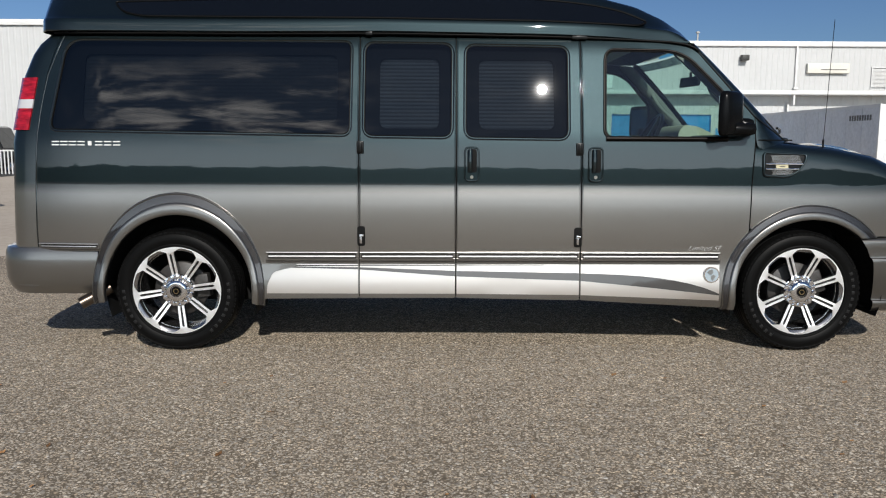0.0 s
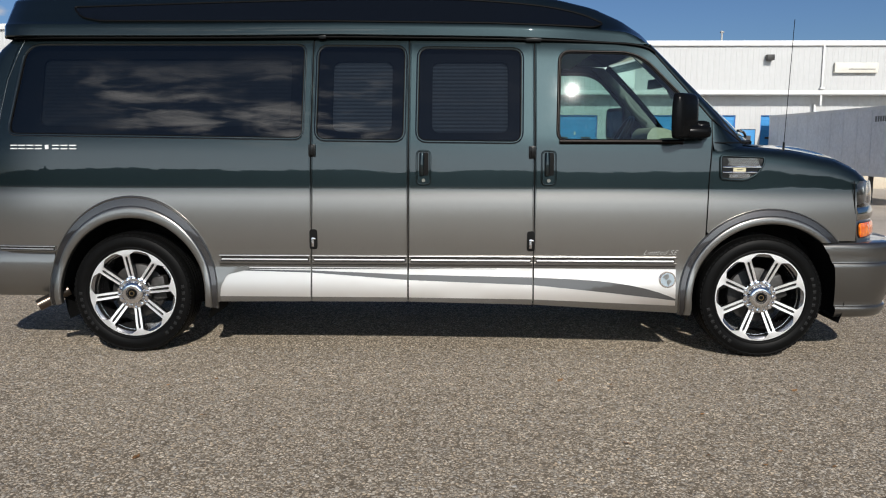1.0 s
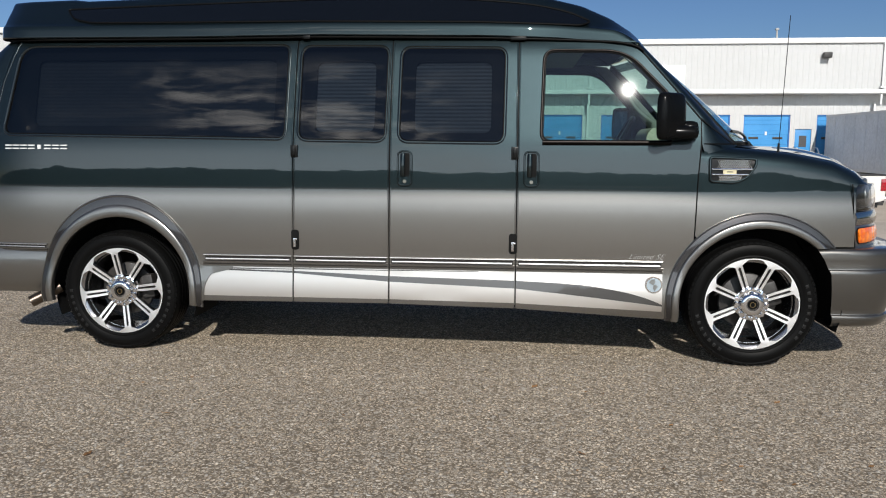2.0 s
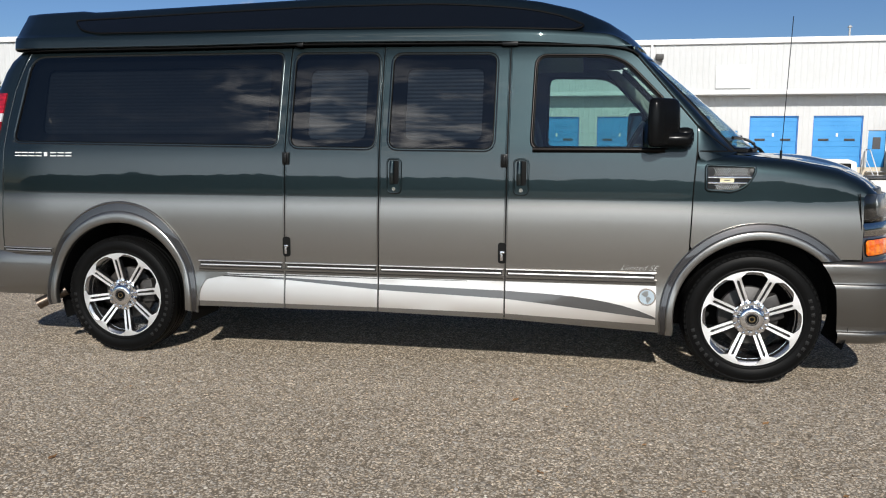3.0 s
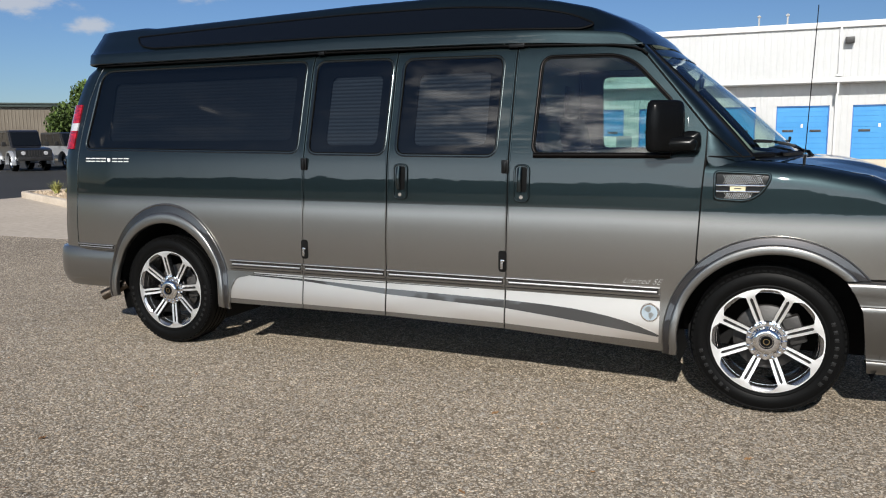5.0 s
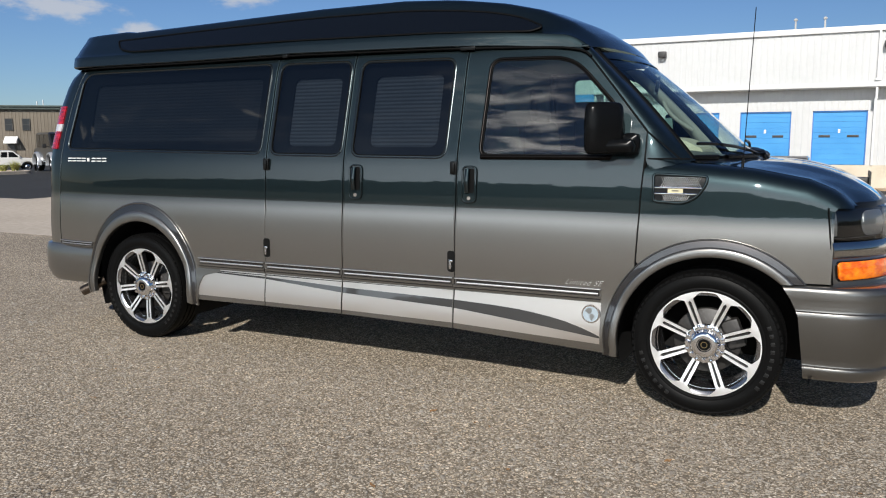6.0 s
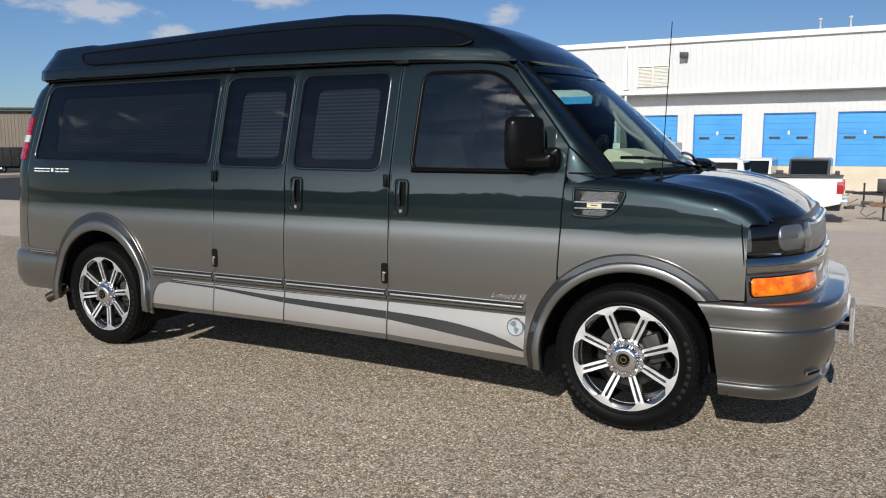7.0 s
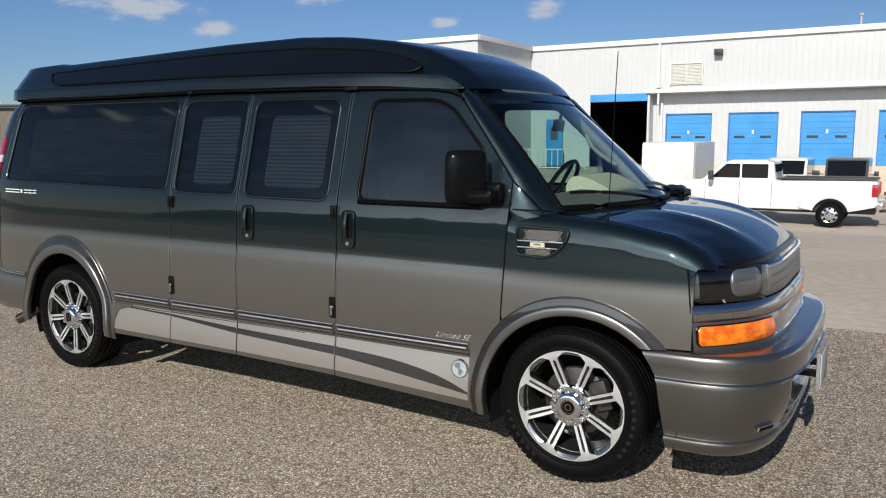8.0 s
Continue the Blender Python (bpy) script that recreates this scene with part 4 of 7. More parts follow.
def dually_pickup(x, y, z):
    """A long crew-cab pickup with its nose towards -x."""
    t = empty("pickup_truck", (x, y, z), "white crew-cab dually pickup parked in the yard", "pickup truck")
    # lower body, nose at x = -5.4, tail at 1.30, rear axle at 0
    low = [(-5.35, 0.55), (-5.38, 1.18), (-5.15, 1.30), (-3.85, 1.42), (-1.62, 1.45), (-1.60, 1.42), (1.24, 1.46), (1.27, 0.78), (1.22, 0.66)] + arch(0.0, 0.52, 10, 170) + [(-0.60, 0.52), (-3.95, 0.50)] + arch(-4.47, 0.50, 10, 170) + [(-5.1, 0.5)]
    car_body(t, low, 0.98, M_WHITE_PAINT, 0.04)
    for s in (-1, 1):
        rows = []
        for a in np.linspace(166, 14, 25):
            c, d = math.cos(radians(a)), math.sin(radians(a))
            rows.append([(r0 * c, s * yy, 0.40 + r1 * d) for r0, r1, yy in ((0.98, 0.86, 0.975), (0.90, 0.80, 1.05), (0.78, 0.72, 1.13), (0.62, 0.62, 1.165), (0.53, 0.53, 1.165), (0.51, 0.51, 1.15), (0.51, 0.51, 0.98))])
        v, f = grid_mesh(rows)
        make("rear_wing", v, f if s < 0 else [q[::-1] for q in f], M_WHITE_PAINT, t, "wide rear wing", True, 50)
    cab = car_body(t, [(-3.95, 1.40), (-3.25, 1.97), (-2.95, 2.06), (-1.95, 2.06), (-1.70, 1.97), (-1.62, 1.42)], 0.86, M_WHITE_PAINT, 0.07, "cab")
    for s in (-1, 1):
        window_pane(cab, [(-3.62, 1.48), (-2.72, 1.48), (-2.72, 1.93), (-3.15, 1.93)], s * 0.862)
        window_pane(cab, [(-2.66, 1.48), (-1.86, 1.48), (-1.86, 1.93), (-2.66, 1.93)], s * 0.862)
        for hx in (-2.85, -1.85):
            solid("door_handle", (hx - 0.09, s * 0.985 - 0.02, 1.24), (hx + 0.09, s * 0.985 + 0.02, 1.28), M_WHITE_PAINT, t)
        for sx in (-3.78, -2.70, -1.72):
            solid("door_seam", (sx - 0.006, s * 0.981 - 0.003, 0.6), (sx + 0.006, s * 0.981 + 0.003, 1.42), M_RUBBER, t)
        solid("door_mirror", (-3.62, s * 1.26 - 0.11, 1.42), (-3.48, s * 1.26 + 0.11, 1.72), M_BLACK_STEEL, t, "black tow mirror", 0.03)
        solid("mirror_arm", (-3.58, s * 1.08 - 0.14, 1.50), (-3.53, s * 1.08 + 0.10, 1.55), M_BLACK_STEEL, t)
        solid("tail_lamp", (1.10, s * 0.975 - 0.03, 0.98), (1.285, s * 0.975 + 0.012, 1.36), M_REDLENS, t, "red tail lamp", 0.015)
        road_wheel(t, 0.0, s * 1.02, 0.40, 0.26, M_SATIN)
        road_wheel(t, -4.47, s * 0.88, 0.40, 0.26, M_SATIN)
    bm = bmesh.new()
    prism(bm, [(-3.90, 1.46), (-3.28, 1.95), (-3.24, 1.95), (-3.86, 1.46)], "y", -0.74, 0.74)
    part("windscreen", bm, M_CARGLASS, cab)
    solid("rear_window", (-1.69, -0.70, 1.52), (-1.655, 0.70, 1.92), M_CARGLASS, cab)
    for s in (-1, 1):
        solid("bed_rail", (-1.58, s * 0.93 - 0.05, 1.455), (1.24, s * 0.93 + 0.05, 1.50), M_BLACK_STEEL, t, "black bed rail cap", 0.01)
    solid("bed_inside", (-1.55, -0.86, 1.458), (1.18, 0.86, 1.466), M_BLACK_STEEL, t)
    solid("rear_bumper", (1.24, -0.95, 0.60), (1.42, 0.95, 0.80), M_CHROME, t, "chrome step bumper", 0.03)
    solid("underbody", (-5.0, -0.62, 0.42), (1.2, 0.62, 0.66), M_BLACK_STEEL, t)
    solid("wheel_well", (-0.56, -0.93, 0.50), (0.56, 0.93, 0.96), M_BLACK_STEEL, t)
    solid("tow_hitch", (1.30, -0.06, 0.45), (1.62, 0.06, 0.55), M_BLACK_STEEL, t)
    return t


pickup = dually_pickup(3.10, 23.5, ground_z(3.1, 23.5))
other = copy_thing(pickup, pose(12.95, 21.6, ground_z(12.95, 21.6)))
other["label"] = "white crew-cab dually pickup beside the flatbed trailers"


def utility(name, x, y, z, turn, paint, label, hgt=1.85, length=4.6, half=0.92, round_lamps=False, category="truck", top=None, flares=None):
    """A boxy off-roader or truck, its nose towards -y when turn is 0."""
    t = empty(name, (x, y, z), label, category)
    t.rotation_euler = (0, 0, radians(turn))
    k = length / 4.6
    body = [(-2.3 * k, 0.55), (-2.3 * k, 1.0), (-2.15 * k, 1.08), (-1.0 * k, 1.15), (2.2 * k, 1.15), (2.3 * k, 1.1), (2.3 * k, 0.55), (1.95 * k, 0.5)] + arch(1.45 * k, 0.47, 10, 170) + [(-0.9 * k, 0.48)] + arch(-1.4 * k, 0.47, 10, 170)
    bm = bmesh.new()
    prism(bm, body, "y", -half, half)
    bmesh.ops.bevel(bm, geom=[e for e in bm.edges if abs(e.verts[0].co.y - e.verts[1].co.y) < 1e-5], offset=0.05, segments=2, affect="EDGES")
    rot = Matrix.Rotation(radians(90), 4, "Z")
    bmesh.ops.transform(bm, matrix=rot, verts=bm.verts[:])
    part("body", bm, paint, t, smooth=True)
    bm = bmesh.new()
    prism(bm, [(-1.0 * k, 1.12), (-0.62 * k, hgt - 0.06), (-0.5 * k, hgt), (2.1 * k, hgt), (2.22 * k, 1.12)], "y", -half * 0.86, half * 0.86)
    bmesh.ops.bevel(bm, geom=[e for e in bm.edges if abs(e.verts[0].co.y - e.verts[1].co.y) < 1e-5], offset=0.05, segments=2, affect="EDGES")
    bmesh.ops.transform(bm, matrix=rot, verts=bm.verts[:])
    cab = part("cab", bm, top or paint, t, smooth=True)
    bm = bmesh.new()
    prism(bm, [(-0.97 * k, 1.20), (-0.655 * k, hgt - 0.10), (-0.63 * k, hgt - 0.10), (-0.90 * k, 1.20)], "y", -half * 0.76, half * 0.76)
    bmesh.ops.transform(bm, matrix=Matrix.Translation((0, -0.03, 0.01)) @ rot, verts=bm.verts[:])
    part("windscreen", bm, M_CARGLASS, cab)
    for s in (-1, 1):
        for a, b in ((-0.72, 0.35), (0.42, 1.25), (1.32, 2.05)):
            bm = bmesh.new()
            prism(bm, rounded([(a * k, 1.20), (b * k, 1.20), (b * k, hgt - 0.10), (max(a * k, -0.5 * k), hgt - 0.10)], 0.04, 3), "y", s * half * 0.86 - 0.006, s * half * 0.86 + 0.006)
            bmesh.ops.transform(bm, matrix=rot, verts=bm.verts[:])
            part("side_window", bm, M_CARGLASS, cab)
        solid("door_mirror", (s * (half + 0.16) - 0.09, -0.85 * k, 1.18), (s * (half + 0.16) + 0.09, -0.77 * k, 1.38), M_BLACK_STEEL, t, "", 0.02)
        solid("mirror_arm", (s * (half + 0.02) - 0.1, -0.83 * k, 1.22), (s * (half + 0.02) + 0.1, -0.80 * k, 1.26), M_BLACK_STEEL, t)
        for ax in (-1.4 * k, 1.45 * k):
            w = road_wheel(t, 0, 0, 0.42, 0.26, M_SATIN)
            w.location = (s * (half - 0.10), ax, 0.42)
            w.rotation_euler = (0, 0, radians(90 if s > 0 else -90))
        if round_lamps:
            bm = bmesh.new()
            bmesh.ops.create_cone(bm, cap_ends=True, segments=16, radius1=0.10, radius2=0.09, depth=0.05, matrix=Matrix.Translation((s * half * 0.62, -2.32 * k, 0.86)) @ Matrix.Rotation(radians(90), 4, "X"))
            part("headlight", bm, M_CLEARLENS, t)
        else:
            solid("headlight", (s * half * 0.72 - 0.16, -2.33 * k, 0.80), (s * half * 0.72 + 0.16, -2.28 * k, 0.97), M_CLEARLENS, t, "", 0.02)
    if flares:
        for q in (-1, 1):
            for ax in (-1.4 * k, 1.45 * k):
                rows = []
                for a in np.linspace(192, -12, 19):
                    c, d = math.cos(radians(a)), math.sin(radians(a))
                    rows.append([(q * xx, ax + r * c, 0.42 + r * d * 0.96) for r, xx in ((0.60, half - 0.03), (0.58, half + 0.10), (0.55, half + 0.15), (0.49, half + 0.15), (0.47, half + 0.12), (0.47, half - 0.2))])
                v, f = grid_mesh(rows)
                make("wing_flare", v, f if q > 0 else [w[::-1] for w in f], flares, t, "", True, 50)
    for i in range(7):
        xx = -0.36 + i * 0.12
        solid("grille_bar", (xx - 0.025, -2.325 * k, 0.72), (xx + 0.025, -2.29 * k, 1.0), M_SATIN if not round_lamps else M_BLACK_STEEL, t)
    solid("front_bumper", (-half * 0.95, -2.48 * k, 0.50), (half * 0.95, -2.30 * k, 0.68), M_BLACK_STEEL, t, "", 0.03)
    return t


utility("work_truck", 2.85, 32.6, -1.15, 0, M_BLACK_PAINT, "black truck parked nose out by the docks", 1.88)
utility("work_truck", 0.55, 32.8, -1.15, 0, M_WHITE_PAINT, "white truck parked nose out by the docks", 1.86)
utility("off_roader", -31.6, 26.5, 0.0, 72, M_SILVER_PAINT, "silver boxy off-roader with a black hard top", 1.88, 4.2, 0.84, True, "off-roader", M_BLACK_PAINT, M_SILVER_PAINT)
utility("off_roader", -30.55, 22.65, 0.0, 66, M_DARKCAR, "dark boxy off-roader with silver wing flares and tall tyres", 1.95, 4.2, 0.80, True, "off-roader", M_BLACK_PAINT, M_SILVER_PAINT)


def box_truck(x, y, z, turn):
    """A crew-cab truck with a tall dark load box, its nose towards +x."""
    t = empty("box_truck", (x, y, z), "white crew-cab truck with a black load box", "truck")
    t.rotation_euler = (0, 0, radians(turn))
    low = [(2.05, 0.50), (2.08, 0.98), (1.90, 1.10), (0.75, 1.16), (-1.02, 1.18), (-1.04, 0.55), (-0.10, 0.50), (0.60, 0.50)] + arch(1.20, 0.44, 170, 10)
    car_body(t, low[::-1], 0.92, M_WHITE_PAINT, 0.05)
    cab = car_body(t, [(0.82, 1.14), (0.18, 1.74), (-0.05, 1.80), (-0.80, 1.80), (-0.95, 1.72), (-1.02, 1.14)][::-1], 0.80, M_WHITE_PAINT, 0.06, "cab")
    bm = bmesh.new()
    prism(bm, [(0.83, 1.20), (0.27, 1.72), (0.23, 1.72), (0.78, 1.20)], "y", -0.68, 0.68)
    part("windscreen", bm, M_CARGLASS, cab)
    for q in (-1, 1):
        window_pane(cab, [(0.60, 1.20), (0.12, 1.66), (-0.22, 1.66), (-0.22, 1.20)], q * 0.803)
        window_pane(cab, [(-0.32, 1.20), (-0.32, 1.66), (-0.78, 1.66), (-0.82, 1.20)], q * 0.803)
        solid("door_mirror", (0.50, q * 1.02 - 0.08, 1.18), (0.60, q * 1.02 + 0.08, 1.42), M_WHITE_PAINT, t, "", 0.02)
        solid("headlight", (1.92, q * 0.70 - 0.18, 0.78), (2.09, q * 0.70 + 0.18, 0.98), M_CLEARLENS, t, "", 0.03)
        for ax in (1.20, -3.3):
            w = road_wheel(t, ax, q * 0.82, 0.38, 0.24, M_SATIN)
            w.rotation_euler = (0, 0, radians(0 if q < 0 else 180))
    load = solid("load_box", (-4.6, -1.02, 0.60), (-1.10, 1.02, 2.25), M_BLACK_STEEL, t, "black load box", 0.03)
    for i in range(6):
        for q in (-1, 1):
            solid("box_rib", (-4.5 + i * 0.62, q * 1.035 - 0.02, 0.64), (-4.44 + i * 0.62, q * 1.035 + 0.02, 2.2), M_BLACK_STEEL, load)
    solid("chassis", (-5.1, -0.45, 0.42), (1.9, 0.45, 0.66), M_BLACK_STEEL, t)
    solid("front_bumper", (2.02, -0.88, 0.48), (2.18, 0.88, 0.66), M_CHROME, t, "chrome bumper", 0.03)
    return t


box_truck(-60.7, 41.35, ground_z(-60.7, 41.35) - 0.02, 60)
utility("work_truck", -17.6, 28.4, -0.24, 90, M_BLACK_PAINT, "black truck standing on the loading ramp", 2.15, 5.2)

# enclosed white cargo box on wheels
cargo = empty("cargo_trailer", (-3.55, 29.6, -1.15), "white enclosed cargo trailer with a grey side", "trailer")
bm = bmesh.new()
box(bm, (-1.08, -1.2, 0.55), (1.08, 2.6, 2.58), 0.09)
part("box", bm, M_DIRTY_WHITE, cargo, smooth=True)
solid("side_skin", (1.082, -1.05, 0.7), (1.092, 2.45, 2.44), M_TRIM, cargo, "pale metal side skin")
for dx in (-0.92, 0.92):
    road_wheel(cargo, dx, 1.0, 0.36, 0.24, M_TRIM)
solid("frame", (-1.1, -1.9, 0.38), (1.1, 2.5, 0.56), M_BLACK_STEEL, cargo)

# semi-trailer backed to a dock
semi = empty("semi_trailer", (0, 0, 0), "long white box semi-trailer backed to a dock", "trailer")
bm = bmesh.new()
box(bm, (18.7, 24.7, 0.02), (21.2, 38.1, 2.80), 0.03)
part("box", bm, M_TRAILER, semi, smooth=True)
for i in range(11):
    y = 24.72 + i * 1.215
    solid("side_panel", (18.686, y + 0.012, 0.12), (18.70, y + 1.203, 2.70), M_TRAILER, semi)
solid("top_rail", (18.67, 24.68, 2.69), (18.70, 38.1, 2.81), M_TRIM, semi)
solid("bottom_rail", (18.67, 24.68, 0.0), (18.70, 38.1, 0.12), M_TRIM, semi)
solid("front_corner", (18.66, 24.62, 0.0), (18.72, 24.72, 2.82), M_TRIM, semi, "bright corner post", 0.01)
for i in range(9):
    yy = 26.9 - i * 0.19
    solid("id_bar", (18.676, yy - 0.13, 2.20), (18.685, yy, 2.42), M_BRONZE, semi, "dark lettering bar")
for ay in (33.5, 34.8):
    for dx in (18.95, 20.95):
        w = road_wheel(semi, dx, ay, 0.5, 0.28, M_TRIM)
        w.location = (dx, ay, -0.65)
        w.rotation_euler = (0, 0, radians(-90 if dx < 20 else 90))
solid("bogie", (19.1, 32.6, -0.5), (20.8, 35.6, 0.0), M_BLACK_STEEL, semi)
solid("landing_leg", (19.0, 27.6, -1.15), (19.15, 27.75, 0.0), M_BLACK_STEEL, semi)
solid("landing_leg", (20.75, 27.6, -1.15), (20.9, 27.75, 0.0), M_BLACK_STEEL, semi)


def flatbed(x, y, z, length, label, box_on=False):
    """A low flatbed utility trailer, its tongue towards -x."""
    t = empty("flatbed_trailer", (x, y, z), label, "trailer", "flatbed trailers")
    for yy in (-0.85, 0.85):
        solid("frame_rail", (1.4, yy - 0.05, 0.48), (1.4 + length, yy + 0.05, 0.62), M_BLACK_STEEL, t)
    for i in range(int(length / 0.6) + 1):
        solid("cross_member", (1.4 + i * 0.6, -0.82, 0.50), (1.46 + i * 0.6, 0.82, 0.56), M_BLACK_STEEL, t)
    for j in range(9):
        solid("deck_plank", (1.4, -0.80 + j * 0.18, 0.60), (1.4 + length, -0.63 + j * 0.18, 0.64), M_PALLET, t)
    for s in (-1, 1):
        a, b = Vector((1.45, s * 0.80, 0.55)), Vector((0.15, s * 0.05, 0.55))
        bm = bmesh.new()
        bmesh.ops.create_cube(bm, size=1, matrix=Matrix.Translation((a + b) / 2) @ (b - a).to_track_quat("X", "Z").to_matrix().to_4x4() @ Matrix.Diagonal(((b - a).length, 0.07, 0.10, 1)))
        part("tongue", bm, M_BLACK_STEEL if box_on else M_RUSTY, t)
        for dx in (length * 0.5, length * 0.5 + 0.85):
            road_wheel(t, 1.4 + dx, s * 1.02, 0.34, 0.2, M_TRIM)
        solid("mudguard", (1.4 + length * 0.5 - 0.4, s * 1.02 - 0.12, 0.72), (1.4 + length * 0.5 + 1.25, s * 1.02 + 0.12, 0.76), M_BLACK_STEEL, t, "", 0.01)
    solid("coupler", (-0.12, -0.06, 0.52), (0.25, 0.06, 0.64), M_BLACK_STEEL, t, "", 0.02)
    tube("jack", [(0.55, 0, 0.02), (0.55, 0, 0.95)], 0.035, M_BLACK_STEEL, t, sides=8)
    solid("jack_foot", (0.45, -0.1, 0.0), (0.65, 0.1, 0.03), M_BLACK_STEEL, t)
    solid("jack_handle", (0.50, -0.14, 0.90), (0.53, 0.12, 0.93), M_BLACK_STEEL, t)
    tube("safety_chain", [(0.0, 0.05, 0.5), (-0.12, 0.1, 0.25), (0.05, 0.15, 0.12), (0.35, 0.12, 0.3)], 0.018, M_RUSTY, t, sides=6)
    if box_on:
        solid("tool_box", (1.0, -0.55, 0.64), (1.55, 0.55, 1.10), M_BLACK_STEEL, t, "black tool box", 0.02)
        solid("headboard", (1.5, -0.9, 0.62), (1.56, 0.9, 1.35), M_BLACK_STEEL, t)
    return t


flatbed(5.0, 24.6, -1.15, 4.8, "flatbed trailer with a rusty tongue and plank deck")
flatbed(4.4, 30.6, -1.15, 5.0, "black flatbed trailer with a tool box", True)
flatbed(6.8, 27.6, -1.15, 4.2, "black flatbed trailer with a plank deck")

# ---- tan building and trees beyond the car park ----
tan = empty("tan_building", (-86.0, 60.5, -1.0), "tan ribbed-metal two-storey building with a green eave", "building")
tan.rotation_euler = (0, 0, radians(42))
v, f = ribbed(-70, 34, 0, 6.55, 0, 0.40, 0.022)
make("wall", v, f, M_TAN_METAL, tan)
M_DARKPANE = worn("dark_pane", (0.010, 0.011, 0.012), (0.016, 0.017, 0.018), 1.0, 0.3)
M_EAVE = worn("dark_green_eave", (0.03, 0.045, 0.04), (0.05, 0.065, 0.055), 2.0, 0.5)
solid("eave", (-70.3, -0.45, 6.52), (34.3, 0.1, 6.78), M_EAVE, tan, "", 0.02)
solid("gutter", (-70.3, -0.58, 6.80), (34.3, -0.30, 7.02), M_EAVE, tan, "", 0.03)
solid("roof", (-70.2, -0.28, 6.80), (34.2, 22, 6.98), M_EAVE, tan)
solid("end_wall", (33.9, 0.03, 0), (34, 22, 6.5), M_TAN_METAL, tan)
solid("end_wall", (-70, 0.03, 0), (-69.9, 22, 6.5), M_TAN_METAL, tan)
solid("back_wall", (-69.88, 21.9, 0), (33.88, 22, 6.5), M_TAN_METAL, tan)
for u in (-1.22, 0.72, -7.1, -9.0, -14.9, -16.8):
    w = solid("window", (u, -0.10, 4.02), (u + 0.78, -0.06, 5.36), M_DARKPANE, tan)
    for lo, hi in (((u - 0.06, -0.12, 3.96), (u, -0.04, 5.42)), ((u + 0.78, -0.12, 3.96), (u + 0.84, -0.04, 5.42)), ((u, -0.12, 5.36), (u + 0.78, -0.04, 5.42)), ((u, -0.13, 3.96), (u + 0.78, -0.04, 4.02)), ((u, -0.115, 4.66), (u + 0.78, -0.055, 4.70))):
        solid("window_frame", lo, hi, M_BRONZE, w)
bm = bmesh.new()
prism(bm, [(-1.15, 2.38), (-1.15, 2.62), (-0.07, 3.22), (-0.07, 2.38)], "x", -1.34, 0.10)
part("awning", bm, M_NEWWHITE, tan, "pale door awning")
solid("door", (-1.15, -0.09, 0), (-0.25, -0.055, 2.30), M_BRONZE, tan)
for u, h in ((2.25, 0.62), (2.95, 0.75), (-11.0, 0.55)):
    tube("vent_pipe", [(u, 1.2, 6.9), (u, 1.2, 6.98 + h)], 0.06, M_TRIM, tan, sides=8)

def leaves(points, size, squash=0.8, seed=1):
    """Small bent leaf sprays, one at each point."""
    r = random.Random(seed)
    verts, faces = [], []
    for p in points:
        s = size * r.uniform(0.6, 1.3)
        m = Euler((r.uniform(0, 6.28), r.uniform(0, 6.28), r.uniform(0, 6.28))).to_matrix()
        k = len(verts)
        for q in ((-1, -0.5, 0), (0, -0.62, 0.25), (1, -0.3, 0), (0.9, 0.5, -0.1), (0, 0.65, 0.22), (-0.8, 0.45, 0)):
            verts.append(Vector(p) + m @ Vector(q) * s)
        faces += [(k, k + 1, k + 4, k + 5), (k + 1, k + 2, k + 3, k + 4)]
    return verts, faces


def tree(x, y, h, r, n, seed, size=0.080):
    rr = random.Random(seed)
    t = empty("tree", (x, y, 0), "leafy green broadleaf tree beyond the car park", "tree", "trees")
    bm = bmesh.new()
    limbs = [((0, 0, 0), (rr.uniform(-.2, .2), rr.uniform(-.2, .2), h * 0.42), 0.17, 0.12)]
    top = Vector(limbs[0][1])
    balls = []
    for i in range(24):
        a, e = rr.uniform(0, 6.28), rr.uniform(-0.1, 1.35)
        ln = r * rr.uniform(0.55, 0.85)
        end = top + Vector((math.cos(a) * math.cos(e) * ln, math.sin(a) * math.cos(e) * ln, math.sin(e) * h * 0.40 + 0.1 * h - 0.15 * h))
        limbs.append((tuple(top), tuple(end), 0.08, 0.03))
        balls.append((end, r * rr.uniform(0.20, 0.42)))
    balls.append((top + Vector((0, 0, h * 0.22)), r * 0.5))
    for i in range(5):
        a = i * 1.26
        balls.append((Vector((math.cos(a) * r * 0.6, math.sin(a) * r * 0.6, h * 0.28)), r * 0.42))
    for a, b, r0, r1 in limbs:
        a, b = Vector(a), Vector(b)
        bmesh.ops.create_cone(bm, cap_ends=True, segments=8, radius1=r0, radius2=r1, depth=(b - a).length, matrix=Matrix.Translation((a + b) / 2) @ (b - a).to_track_quat("Z", "Y").to_matrix().to_4x4())
    part("trunk", bm, M_BARK, t, smooth=True)
    pts = []
    for i in range(n):
        c, rad = rr.choice(balls)
        d = Vector((rr.gauss(0, 1), rr.gauss(0, 1), rr.gauss(0, 1))).normalized() * rad * rr.uniform(0.55, 1.08) ** 0.6
        d.z *= 0.8
        p = c + d
        if p.z > 0.35:
            pts.append(p)
    v, f = leaves(pts, size, seed=seed)
    make("crown", v, f, M_LEAF, t)
    return t


